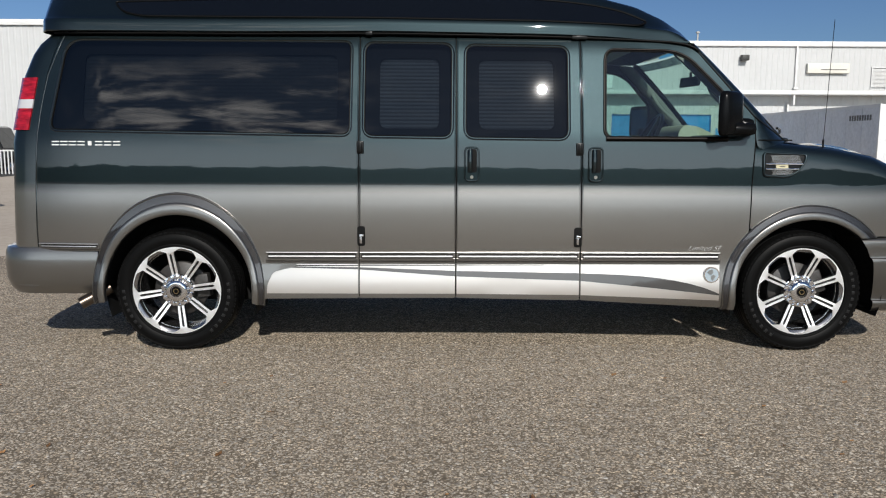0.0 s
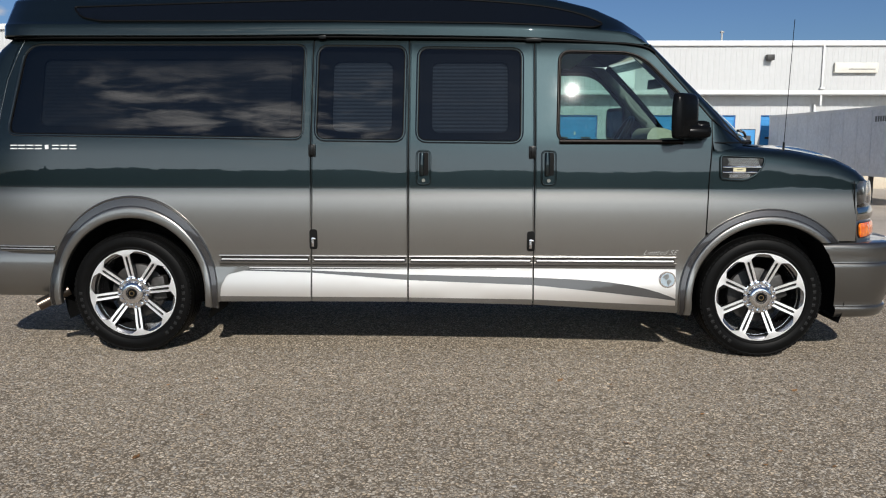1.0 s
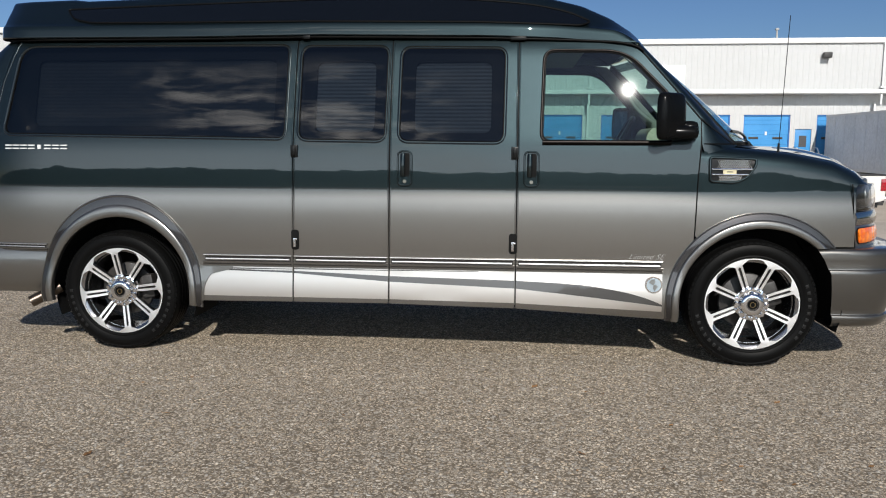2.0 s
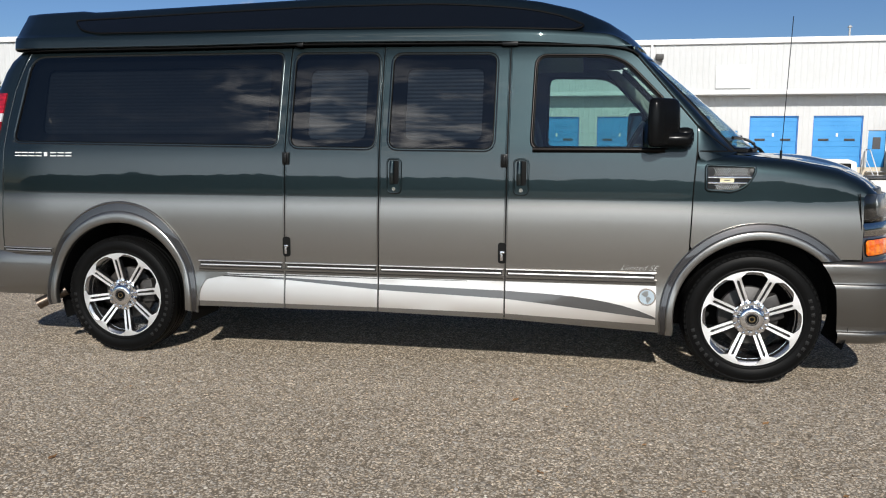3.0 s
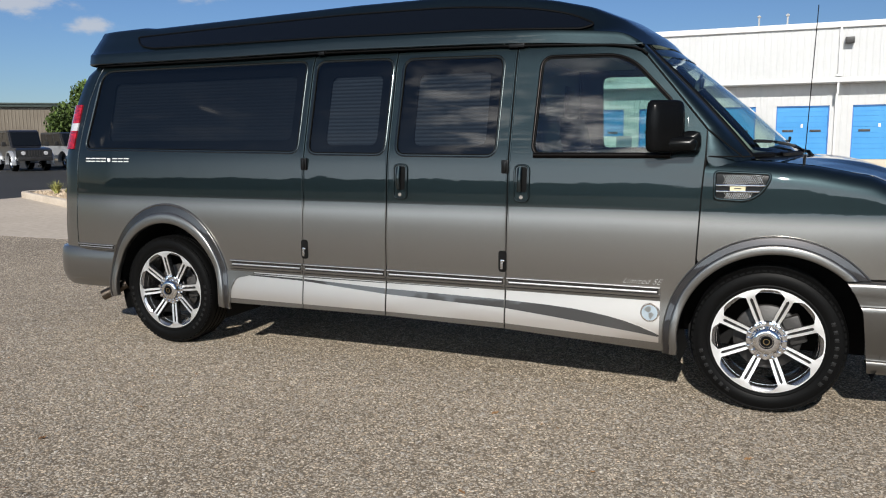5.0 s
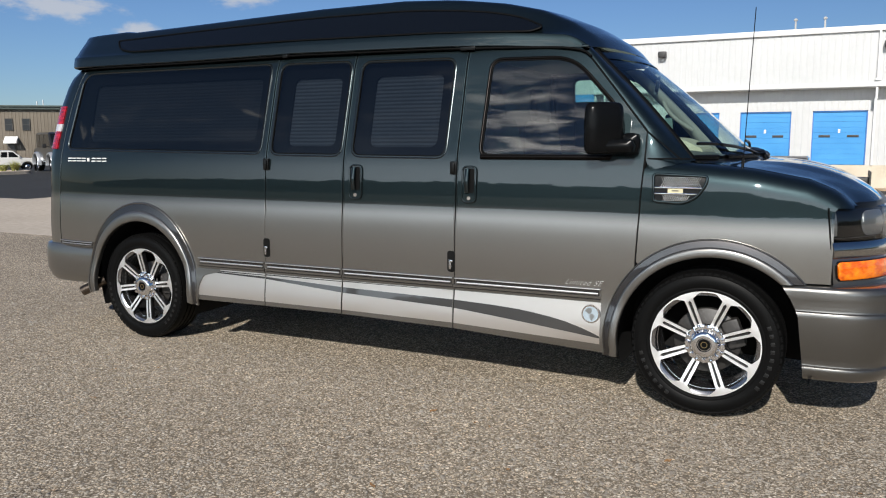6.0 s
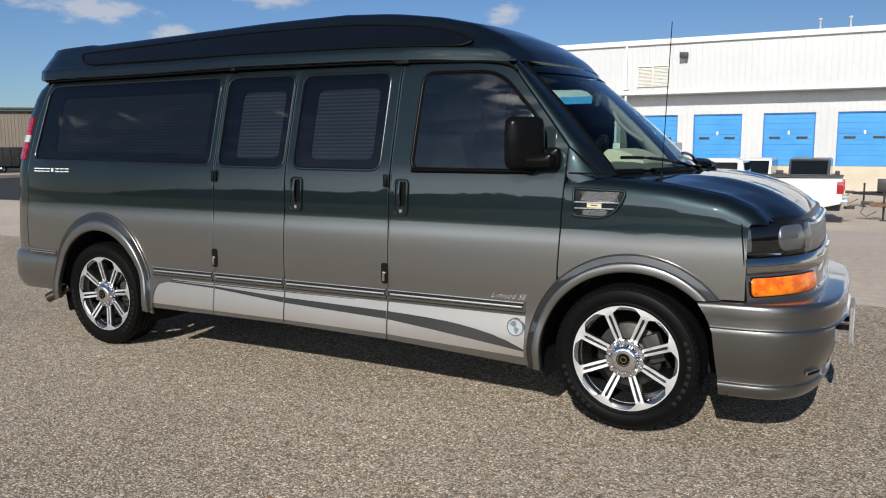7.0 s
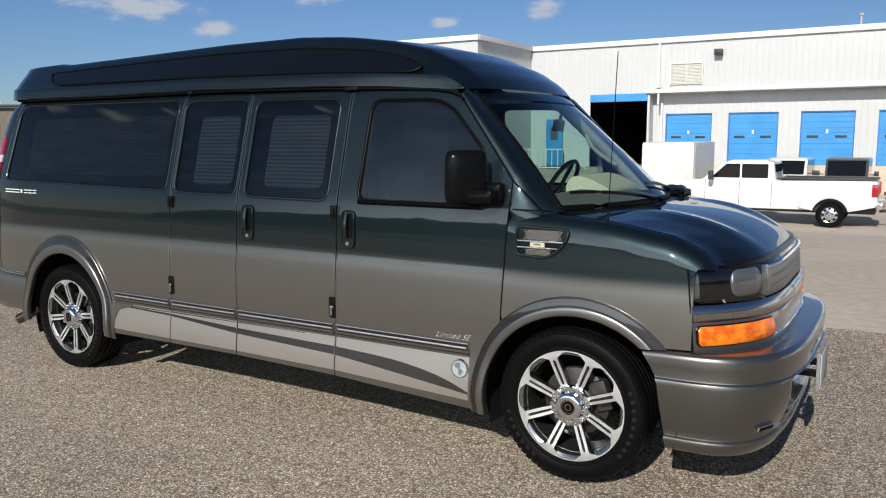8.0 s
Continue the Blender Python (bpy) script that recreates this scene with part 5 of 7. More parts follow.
tree(-34.6, 32.0, 5.5, 2.8, 30000, 3)
tree(-29.2, 31.0, 5.6, 3.0, 34000, 4)
tree(-31.0, 36.0, 5.4, 2.8, 20000, 5)
tree(-24.2, 29.6, 4.9, 2.6, 26000, 6)

# distant woods round the place
rr = random.Random(11)
pts = []
for i in range(42000):
    a = rr.uniform(radians(-140), radians(60))
    rad = 165 + rr.uniform(-14, 14)
    top = 11.0 + 3.4 * noise.noise((math.cos(a) * 9, math.sin(a) * 9, 0)) + 2.0 * noise.noise((math.cos(a) * 37, math.sin(a) * 37, 3))
    top *= min(1.0, max(0.0, (math.degrees(a) + 140) / 16)) ** 0.6
    pts.append((math.cos(a) * rad, math.sin(a) * rad, top * rr.uniform(0.0, 1.0) ** 0.75))
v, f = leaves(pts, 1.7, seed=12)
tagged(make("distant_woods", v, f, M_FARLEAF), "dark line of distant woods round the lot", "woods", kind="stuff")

# dry leaf scraps blown over the asphalt
verts, faces = [], []
for i in range(90):
    x, y, s = rng.uniform(-3.0, 8.0), rng.uniform(-4.2, -1.4), rng.uniform(0.008, 0.020)
    a, k = rng.uniform(0, 6.283), len(verts)
    for t, w, z in ((-1, 0.15, 0.003), (-0.3, 0.55, 0.008), (0.4, 0.5, 0.006), (1, 0.05, 0.012)):
        for q in (-1, 1):
            lx, ly = t * s, w * s * q
            verts.append((x + lx * math.cos(a) - ly * math.sin(a), y + lx * math.sin(a) + ly * math.cos(a), z + (0.004 if q > 0 else 0.0)))
    faces += [(k, k + 1, k + 3, k + 2), (k + 2, k + 3, k + 5, k + 4), (k + 4, k + 5, k + 7, k + 6)]
tagged(make("leaf_litter", verts, faces, M_DRYLEAF), "dry brown leaf scraps on the asphalt", "leaf litter", kind="stuff")

# ---- the van ----
from mathutils.geometry import delaunay_2d_cdt

van = empty("van", (0, 0, 0), "long high-top conversion van, dark green over pewter metallic", "van")
REAR_AXLE, FRONT_AXLE, AXLE_Z = 0.0, 3.937, 0.385
PROFILE = [(0.26, 0.985), (0.31, 1.004), (0.345, 1.015), (0.40, 1.0155), (0.48, 1.006), (0.545, 0.995), (0.60, 0.9915), (0.68, 0.9950), (0.75, 0.9962), (0.82, 0.9950),
           (0.88, 0.9925), (0.93, 0.9890), (0.97, 0.9852), (1.01, 0.9802), (1.046, 0.9748), (1.062, 0.9740), (1.12, 0.9729), (1.18, 0.9702), (1.28, 0.9619), (1.34, 0.9524), (1.38, 0.9432), (1.84, 0.8215), (1.88, 0.8100), (1.92, 0.7950), (1.95, 0.7800), (1.98, 0.7610), (2.1, 0.680)]
zz = np.linspace(0.2, 2.1, 951)
ww = np.interp(zz, *zip(*PROFILE))
kern = np.exp(-0.5 * (np.arange(-24, 25) / 9.0) ** 2)
soft = np.convolve(np.pad(ww, 24, mode="edge"), kern / kern.sum(), mode="valid")
kern = np.exp(-0.5 * (np.arange(-24, 25) / 2.6) ** 2)
crisp = np.convolve(np.pad(ww, 24, mode="edge"), kern / kern.sum(), mode="valid")
# the shoulder crease is pressed sharper than the rest of the side
keen = np.clip(1.7 - np.abs(zz - 1.005) / 0.065, 0, 1)
ww = soft * (1 - keen) + crisp * keen
kern = np.exp(-0.5 * (np.arange(-60, 61) / 17.0) ** 2)
ww_wing = np.convolve(np.pad(soft, 60, mode="edge"), kern / kern.sum(), mode="valid")


def half_width(x, z):
    # the crease melts away over the front wing
    b = min(max((x - 3.5) / 0.45, 0.0), 1.0) if 0.62 < z < 1.36 else 0.0
    w = float(np.interp(z, zz, ww)) * (1 - b) + float(np.interp(z, zz, ww_wing)) * b
    if x < -0.45:
        w -= 0.045 * ((-0.45 - x) / 0.45) ** 2
    if x > 3.55:
        w -= 0.050 * ((x - 3.55) / 0.95) ** 2
    return w


def side_point(x, s, side=-1, out=0.0):
    return Vector((x, side * (half_width(x, s) + out), s))


def glass_point(x, s, side=-1, out=0.0):
    """The side windows are flat from sill to head."""
    w = half_width(x, 1.60) - 0.2646 * (s - 1.60)
    return Vector((x, side * (w + out), s))


FENDER_TOP = [(3.55, 1.338), (3.83, 1.318), (4.12, 1.290), (4.39, 1.238), (4.52, 1.180), (4.60, 1.105), (4.7, 1.06)]
ROLL = 0.10


def fender_point(x, s, side=-1, out=0.0):
    """The front wing: upright below, rolling over to the bonnet above."""
    top = float(np.interp(x, *zip(*FENDER_TOP)))
    base = top - ROLL
    if s <= base:
        return side_point(x, s, side, out)
    a = min((s - base) / ROLL, 1.45)
    return Vector((x, side * (half_width(x, base) + out - 1.25 * ROLL * (1 - math.cos(a))), base + ROLL * math.sin(a)))


def fender_s(x, a=1.35):
    return float(np.interp(x, *zip(*FENDER_TOP))) - ROLL + ROLL * a


def at_levels(poly, levels):
    """Adds the points where an outline crosses the given heights."""
    out = []
    for a, b in zip(poly, poly[1:] + poly[:1]):
        out.append(a)
        cross = [(z - a[1]) / (b[1] - a[1]) for z in levels if abs(b[1] - a[1]) > 0.012 and (z - a[1]) * (z - b[1]) < 0]
        out += [(a[0] + (b[0] - a[0]) * t, a[1] + (b[1] - a[1]) * t) for t in sorted(cross) if 0.08 < t < 0.92]
    return out


def skin(name, outline, material, parent, holes=(), where=side_point, side=-1, out=0.0, thick=0.02, step=0.05, label="", levels=None):
    """A curved panel: an outline in the side view with holes, laid on the body's surface, its edges turned in."""
    loops = [dense(list(outline), step)] + [dense(list(h), step) for h in holes]
    if levels is not None:
        loops[0] = at_levels(loops[0], levels)
    pts, edges = [], []
    for lp in loops:
        k = len(pts)
        pts += lp
        edges += [(k + i, k + (i + 1) % len(lp)) for i in range(len(lp))]
    border = np.array(pts)
    xs = [p[0] for p in loops[0]]
    zs = [p[1] for p in loops[0]]
    nx = max(2, round((max(xs) - min(xs)) / step))
    lv = levels if levels is not None else list(np.arange(min(zs) + step / 2, max(zs), step))
    for i in range(nx):
        for z in lv:
            p = (min(xs) + (i + 0.5) * (max(xs) - min(xs)) / nx, z)
            if inside(p, loops[0]) and not any(inside(p, h) for h in loops[1:]) and np.min(np.hypot(border[:, 0] - p[0], border[:, 1] - p[1])) > step * 0.45:
                pts.append(p)
    v2, _, tris, *_ = delaunay_2d_cdt([Vector(p) for p in pts], edges, [], 0, 1e-5)
    keep = []
    for t in tris:
        c = sum((v2[i] for i in t), Vector((0, 0))) / 3
        flat = (v2[t[1]] - v2[t[0]]).cross(v2[t[2]] - v2[t[0]])
        if abs(flat) > 2e-6 and inside(c, loops[0]) and not any(inside(c, h) for h in loops[1:]):
            keep.append(tuple(t))
    verts = [where(p[0], p[1], side, out) for p in v2]
    faces, count = [], {}
    for t in keep:
        a, b, c = (verts[i] for i in t)
        if (b - a).cross(c - a).y * side < 0:
            t = t[::-1]
        faces.append(t)
        for i in range(3):
            e = (t[i], t[(i + 1) % 3])
            count[e] = count.get(e, 0) + 1
    inner = {}
    for a, b in list(count):
        if (b, a) not in count:
            for i in (a, b):
                if i not in inner:
                    inner[i] = len(verts)
                    verts.append(verts[i] + Vector((0, -side * thick, 0)))
            faces.append((b, a, inner[a], inner[b]))
    return make(name, verts, faces, material, parent, label, True, 40)


def along(poly, where=side_point, side=-1, out=0.0):
    return [where(p[0], p[1], side, out) for p in poly]


LEVELS = [0.30, 0.33, 0.36, 0.40, 0.45, 0.50, 0.56, 0.62, 0.68, 0.74, 0.79, 0.83, 0.86, 0.89, 0.915, 0.932, 0.944, 0.953, 0.961, 0.969, 0.977, 0.99, 1.01, 1.028, 1.037, 1.044, 1.051, 1.058, 1.066, 1.08, 1.10, 1.13, 1.17, 1.21, 1.25, 1.28, 1.30, 1.32, 1.34, 1.36, 1.39, 1.44, 1.5, 1.56, 1.62, 1.68, 1.74, 1.80, 1.85, 1.90, 1.94]
W_REAR = rounded([(-0.752, 1.386), (1.092, 1.360), (1.097, 1.930), (-0.670, 1.934)], [0.06, 0.05, 0.05, 0.10])
W_MID = rounded([(1.183, 1.354), (1.720, 1.348), (1.726, 1.920), (1.185, 1.925)], 0.06)
W_SIDE = rounded([(1.808, 1.346), (2.442, 1.340), (2.448, 1.905), (1.813, 1.914)], 0.06)
W_FRONT = rounded([(2.674, 1.352), (3.425, 1.350), (3.415, 1.615), (3.165, 1.878), (2.690, 1.886)], [0.05, 0.03, 0.03, 0.12, 0.06])




for side in (-1, 1):
    quarter = [(1.143, 0.350), (1.146, 1.0), (1.148, 1.988), (-0.715, 1.986), (-0.79, 1.72), (-0.835, 1.35), (-0.848, 1.0), (-0.85, 0.652), (-0.405, 0.650)]
    quarter += [p for p in ellipse(0.03, AXLE_Z, 0.50, 0.56, 152, -4)] + [(0.54, 0.345)]
    q = skin("quarter_panel", quarter, M_PAINT, van, [W_REAR], side=side, levels=LEVELS)
    d1 = skin("side_door", [(1.152, 0.350), (1.746, 0.352), (1.747, 1.0), (1.747, 1.986), (1.156, 1.988), (1.154, 1.0)], M_PAINT, van, [W_MID], side=side, levels=LEVELS)
    d2 = skin("side_door", [(1.754, 0.352), (2.521, 0.338), (2.524, 1.0), (2.524, 1.970), (1.755, 1.986), (1.755, 1.0)], M_PAINT, van, [W_SIDE], side=side, levels=LEVELS)
    cab = [(2.529, 0.338), (3.425, 0.288)] + ellipse(FRONT_AXLE, AXLE_Z, 0.50, 0.53, 190, 137, 12) + [(3.572, 0.80), (3.585, 1.15), (3.598, 1.34), (3.600, 1.475), (3.235, 1.915), (3.20, 1.938), (3.0, 1.952), (2.531, 1.970), (2.531, 1.0)]
    d3 = skin("front_door", cab, M_PAINT, van, [W_FRONT], side=side, levels=LEVELS)
    wing = [(3.580, 0.80)] + ellipse(FRONT_AXLE, AXLE_Z, 0.50, 0.53, 133, 52, 16) + [(4.36, 0.737), (4.503, 0.737), (4.503, 1.085), (4.515, 1.103)]
    wing += [(4.585, fender_s(4.585, 0.9)), (4.585, fender_s(4.585))] + [(x, fender_s(x)) for x in (4.5, 4.4, 4.3, 4.2, 4.1, 4.0, 3.9, 3.8, 3.7, 3.607)] + [(3.605, 1.33), (3.593, 1.15)]
    skin("front_wing", wing, M_PAINT, van, where=fender_point, side=side, levels=LEVELS, step=0.045)
    for owner, x, top in ((q, 1.1455, 1.97), (d1, 1.7450, 1.97), (d2, 2.5220, 1.955)):
        tube("panel_edge", [side_point(x, z, side, -0.0016) for z in np.linspace(0.36, top, 50)], 0.0032, M_PAINT, owner, sides=8)
    for outline, owner, glass in ((W_REAR, q, M_PRIVACY), (W_MID, d1, M_PRIVACY), (W_SIDE, d2, M_PRIVACY), (W_FRONT, d3, M_SIDEGLASS)):
        skin("window_glass", outline, glass, owner, where=glass_point, side=side, out=-0.006, thick=0.004, step=0.12)
        tube("window_seal", along(dense(outline, 0.04), side=side, out=-0.004), 0.005, M_RUBBER, owner, closed=True, sides=6)
        if glass is M_PRIVACY:
            rings = [along(dense(o, 0.04), side=side, out=d) for o, d in ((grown(outline, 0.017), -0.003), (grown(outline, 0.015), 0.0035), (grown(outline, 0.012), 0.0045), (grown(outline, 0.003), -0.0035), (outline, -0.006))]
            count = min(len(r) for r in rings)
            rows = [[r[int(i * len(r) / count) % len(r)] for r in rings] for i in range(count + 1)]
            rows[-1] = rows[0]
            v, f = grid_mesh(rows)
            make("window_flange", v, f if side > 0 else [w[::-1] for w in f], M_BEAD, owner, "painted flange sloping in to the window", True, 40)
        else:
            tube("window_trim", along(dense(grown(outline, 0.010), 0.04), side=side, out=0.001), 0.0085, M_BRONZE_TRIM, owner, "dark bronze window trim", closed=True, sides=10, squash=0.7)

    tube("corner_edge", along(dense([(-0.700, 1.965), (-0.742, 1.84), (-0.785, 1.72), (-0.815, 1.53), (-0.831, 1.35), (-0.845, 1.0), (-0.847, 0.66)], 0.05, False), side=side, out=-0.001), 0.0045, M_BEAD, q, "rounded panel edge, lightened for the sun's gleam", sides=8)

# rear corner and back doors
rows = []
for z in [0.42, 0.55, 0.65, 0.8, 1.0, 1.15, 1.3, 1.45, 1.6, 1.72, 1.85, 1.92, 1.99]:
    xe = float(np.interp(z, [0.65, 1.0, 1.35, 1.72, 1.99], [-0.854, -0.852, -0.839, -0.794, -0.719]))
    w = half_width(xe, z)
    xr = float(np.interp(z, [0.4, 0.65, 1.3, 1.72, 1.90, 1.99], [-1.030, -1.030, -1.020, -0.970, -0.905, -0.805]))
    half = [(xe, w - 0.001), (xe - (xe - xr) * 0.35, w - 0.005), (xe - (xe - xr) * 0.72, w - 0.018), (xr + 0.022, w - 0.042), (xr + 0.006, w - 0.085), (xr - 0.015, w - 0.25), (xr - 0.03, w * 0.4)]
    rows.append([(x, -y, z) for x, y in half] + [(x, y, z) for x, y in half[::-1]])
v, f = grid_mesh(rows)
make("rear_body", v, f, M_PAINT, van, smooth=True, sharp=60)


# high-top roof
ROOF_TOP = [(-0.85, 2.238), (0.3, 2.270), (1.4, 2.302), (2.0, 2.306), (2.35, 2.286), (2.7, 2.240), (2.95, 2.188), (3.15, 2.110), (3.29, 2.024), (3.335, 1.982), (3.36, 1.950)]
UPPER = [(0.786, 0.02), (0.768, 0.12), (0.740, 0.33), (0.708, 0.55), (0.676, 0.76), (0.652, 0.90), (0.632, 0.965), (0.588, 1.0), (0.33, 1.06), (0.12, 1.085), (0.0, 1.085)]


def roof_skirt(x):
    return float(np.interp(x, [-0.8, 0.45, 1.3, 2.3, 2.8, 3.05, 3.2, 3.4], [1.992, 1.990, 1.996, 1.982, 1.966, 1.953, 1.942, 1.938]))


def roof_station(xs):
    """Half a section of the high-top: an upright band below, a crease, and the dome above."""
    base = roof_skirt(xs)
    top = float(np.interp(xs, *zip(*ROOF_TOP)))
    k = min(max((xs - 2.45) / 0.91, 0), 1)
    k = k * k * (3 - 2 * k)
    crease = base + min(0.079, 0.62 * (top - base))
    pts = [(0.800, base), (0.807, base + 0.006), (0.806, base + 0.014), (0.800, base + (crease - base) * 0.6), (0.795, crease - 0.003), (0.791, crease)]
    pts += [(y, crease + (top - crease) * f) for y, f in UPPER]
    return [(xs - 0.125 * k * (y / 0.8) ** 2.6, y * (1 - 0.070 * k), z) for y, z in pts]


xs_roof = [-0.862, -0.860, -0.850, -0.836, -0.818] + list(np.linspace(-0.80, 2.4, 33)) + list(np.linspace(2.45, 3.36, 24))
rows = []
for xs in xs_roof:
    fin = min(max((-0.33 - xs) / 0.07, 0.0), 1.0)
    tuck = 1 - 0.16 * (max(0.0, -0.74 - xs) / 0.13) ** 2.2
    half = []
    for m, (x, y, z) in enumerate(roof_station(xs)):
        lift = min(max((m - 10) / 3, 0.0), 1.0)
        half.append((x, (y + fin * 0.012 * lift * (y > 0.3)) * tuck, z + fin * 0.013 * lift))
    rows.append([(x, -y, z) for x, y, z in half] + [(x, y, z) for x, y, z in half[::-1][1:]])
v, f = grid_mesh(rows)
n = len(rows[0])
f = [q[::-1] for q in f] + [tuple(range(n)), tuple(range(n * (len(rows) - 1), n * len(rows)))[::-1]]
make("high_top_roof", v, f, M_GREEN_TOP, van, "dark green fibreglass high-top", True, 50)


def roof_point(x, z, side=-1, out=0.0):
    s = roof_station(x)
    zs_, ys_ = [p[2] for p in s], [p[1] for p in s]
    return Vector((x, side * (float(np.interp(z, zs_, ys_)) + out), z))


for side in (-1, 1):
    ins = rounded([(-0.40, 2.186), (-0.33, 2.115), (-0.20, 2.088), (1.2, 2.084), (2.25, 2.070), (2.90, 2.046), (2.965, 2.072), (2.83, 2.136), (2.64, 2.178), (2.45, 2.200), (2.08, 2.228), (1.3, 2.232), (0.4, 2.210)], [0.03, 0.05, 0.05, 0, 0, 0.04, 0.03, 0.1, 0.1, 0.1, 0.2, 0.2, 0])
    skin("roof_insert", ins, M_NAVY, van, where=roof_point, side=side, out=0.004, thick=0.02, step=0.06, label="dark glossy panel set in the roof side")
    tube("insert_trim", along(dense(ins, 0.05), roof_point, side, 0.006), 0.006, M_RUBBER, van, closed=True, sides=6)
    tube("drip_rail", [(x, side * (half_width(x, 1.97) + 0.020), roof_skirt(x) - 0.008) for x in np.linspace(-0.76, 3.02, 24)] + [(x, side * (half_width(x, z) + 0.012), z) for x, z in ((3.09, 1.942), (3.15, 1.934), (3.20, 1.924), (3.24, 1.908), (3.27, 1.884))], 0.0075, M_RUBBER, van, sides=8)
    for x0, x1 in ((1.185, 1.228), (2.475, 2.570)):
        bm = bmesh.new()
        box(bm, (x0, side * (half_width(x0, 1.97) + 0.012), roof_skirt(x0) - 0.020), (x1, side * (half_width(x0, 1.97) + 0.034), roof_skirt(x0) + 0.002), 0.004)
        part("roof_clip", bm, M_TRIMBLACK, van, "black clip under the roof edge", True)

for side in (-1, 1):
    tube("door_seal", along(dense([(3.215, 1.922), (3.255, 1.893), (3.42, 1.698), (3.602, 1.478)], 0.04, False), side=side, out=0.002), 0.005, M_RUBBER, van, sides=6)
    tube("sail_seam", [(3.602 + 0.188 * t, side * (half_width(3.6, 1.478 - 0.148 * t) + 0.005 - 0.010 * t), 1.478 - 0.150 * t) for t in np.linspace(0, 1, 10)], 0.0045, M_RUBBER, van, sides=6)
    belt = tube("belt_trim", [side_point(x, 1.340, side, 0.006) for x in np.linspace(2.675, 3.425, 16)], 0.015, M_BRONZE_TRIM, van, "dark bronze belt moulding", sides=10, squash=0.7)
    tube("belt_line", [side_point(x, 1.351, side, 0.010) for x in np.linspace(2.68, 3.42, 16)], 0.0035, M_STRIPE, belt, sides=6)

# windscreen, pillars, cowl, bonnet
def screen_point(u, v):
    """u runs across from -1 to 1, v from the foot to the roof."""
    y = u * (0.860 - 0.165 * v)
    foot, head = 4.090 - 0.285 * abs(u) ** 2.2, 3.350 - 0.125 * abs(u) ** 2.2
    return Vector((foot + (head - foot) * v + 0.02 * math.sin(math.pi * v), y, 1.318 + (1.952 - 1.318 - 0.01 * u * u) * v))


v, f = grid_mesh([[screen_point(u, w) for w in np.linspace(0.02, 0.98, 10)] for u in np.linspace(0.965, -0.965, 25)])
screen = make("windscreen", v, f, M_GLASS, van, smooth=True, sharp=80)
v, f = grid_mesh([[screen_point(u, w) + Vector((0.004, 0, 0.004)) for w in np.linspace(0.90, 0.975, 4)] for u in np.linspace(0.95, -0.95, 25)])
make("shade_band", v, f, M_PRIVACY, screen, "dark shade band along the top of the glass", True, 80)
for a, b in (((-0.955, 0.02), (-0.955, 0.98)), ((0.955, 0.02), (0.955, 0.98)), ((-0.955, 0.03), (0.955, 0.03))):
    tube("screen_seal", [screen_point(a[0] + (b[0] - a[0]) * t, a[1] + (b[1] - a[1]) * t) for t in np.linspace(0, 1, 20)], 0.016, M_RUBBER, screen, sides=6)
for side in (-1, 1):
    rows = []
    for i in range(15):
        t = i / 14
        dx, dz = (3.604 + (3.235 - 3.604) * (t - 0.2) / 0.8, 1.478 + (1.918 - 1.478) * (t - 0.2) / 0.8) if t > 0.2 else (3.606, 1.335 + 0.143 * t / 0.2)
        a = side_point(dx, dz, side, 0.0)
        a2 = side_point(dx + 0.012, dz, side, 0.001)
        b = screen_point(side * 1.0, t)
        c = screen_point(side * 0.955, t) + Vector((0.008, 0, 0.004))
        mid = (a2 + b) / 2 + Vector((0.015, side * 0.014, 0.012))
        if i == 0:
            rows.append([p + Vector((0.02, 0, -0.07)) for p in (a, a2, (a2 + mid) / 2, mid, b, c)])
        rows.append([a, a2, (a2 + mid) / 2 + Vector((0, side * 0.006, 0)), mid, b + Vector((0.008, side * 0.003, 0.006)), c])
    v, f = grid_mesh(rows)
    if side > 0:
        f = [q[::-1] for q in f]
    make("windscreen_pillar", v, f, M_PAINT, van, smooth=True, sharp=60)


def nose_x(y, z):
    return 4.805 - 0.392 * abs(y) ** 3.8 - 0.10 * (z - 0.9)


def bonnet_edge(x):
    p = fender_point(x, fender_s(x), -1)
    return -p.y, p.z


rows = []
for u in np.linspace(0, 1, 26):
    row = []
    for w in np.linspace(-1, 1, 31):
        xe = 3.845 + (4.592 - 3.845) * u
        ye, ze = bonnet_edge(xe)
        y = w * (ye - 0.003)
        x0, x1 = 4.130 - 0.285 * abs(w) ** 2.2, nose_x(y, 1.12) - 0.015
        x1 = x1 + (4.592 - x1) * abs(w) ** 8
        x = x0 + (x1 - x0) * u
        zc = 1.322 - 0.222 * (0.30 * u + 0.70 * u ** 3.2)
        edge = ze + 0.002
        k = abs(w) ** 3.0
        z = zc * (1 - k) + edge * k
        z += 0.018 * math.exp(-((abs(w) - 0.55) / 0.085) ** 2) * math.sin(math.pi * u) - 0.015 * (1 - k) * max(0, u - 0.9) / 0.1
        row.append((x, y, z))
    rows.append(row)
v, f = grid_mesh(rows)
make("bonnet", v, f, M_GREEN_TOP, van, "dark green bonnet with two raised ridges", True, 60)
rows = [[screen_point(u, 0.03) + Vector((0.0, 0, -0.01)) for u in np.linspace(-1, 1, 25)], [screen_point(u, 0.0) + Vector((0.09, 0, -0.004)) for u in np.linspace(-1, 1, 25)]]
v, f = grid_mesh(rows)
make("cowl", v, [q[::-1] for q in f], M_TRIMBLACK, van)


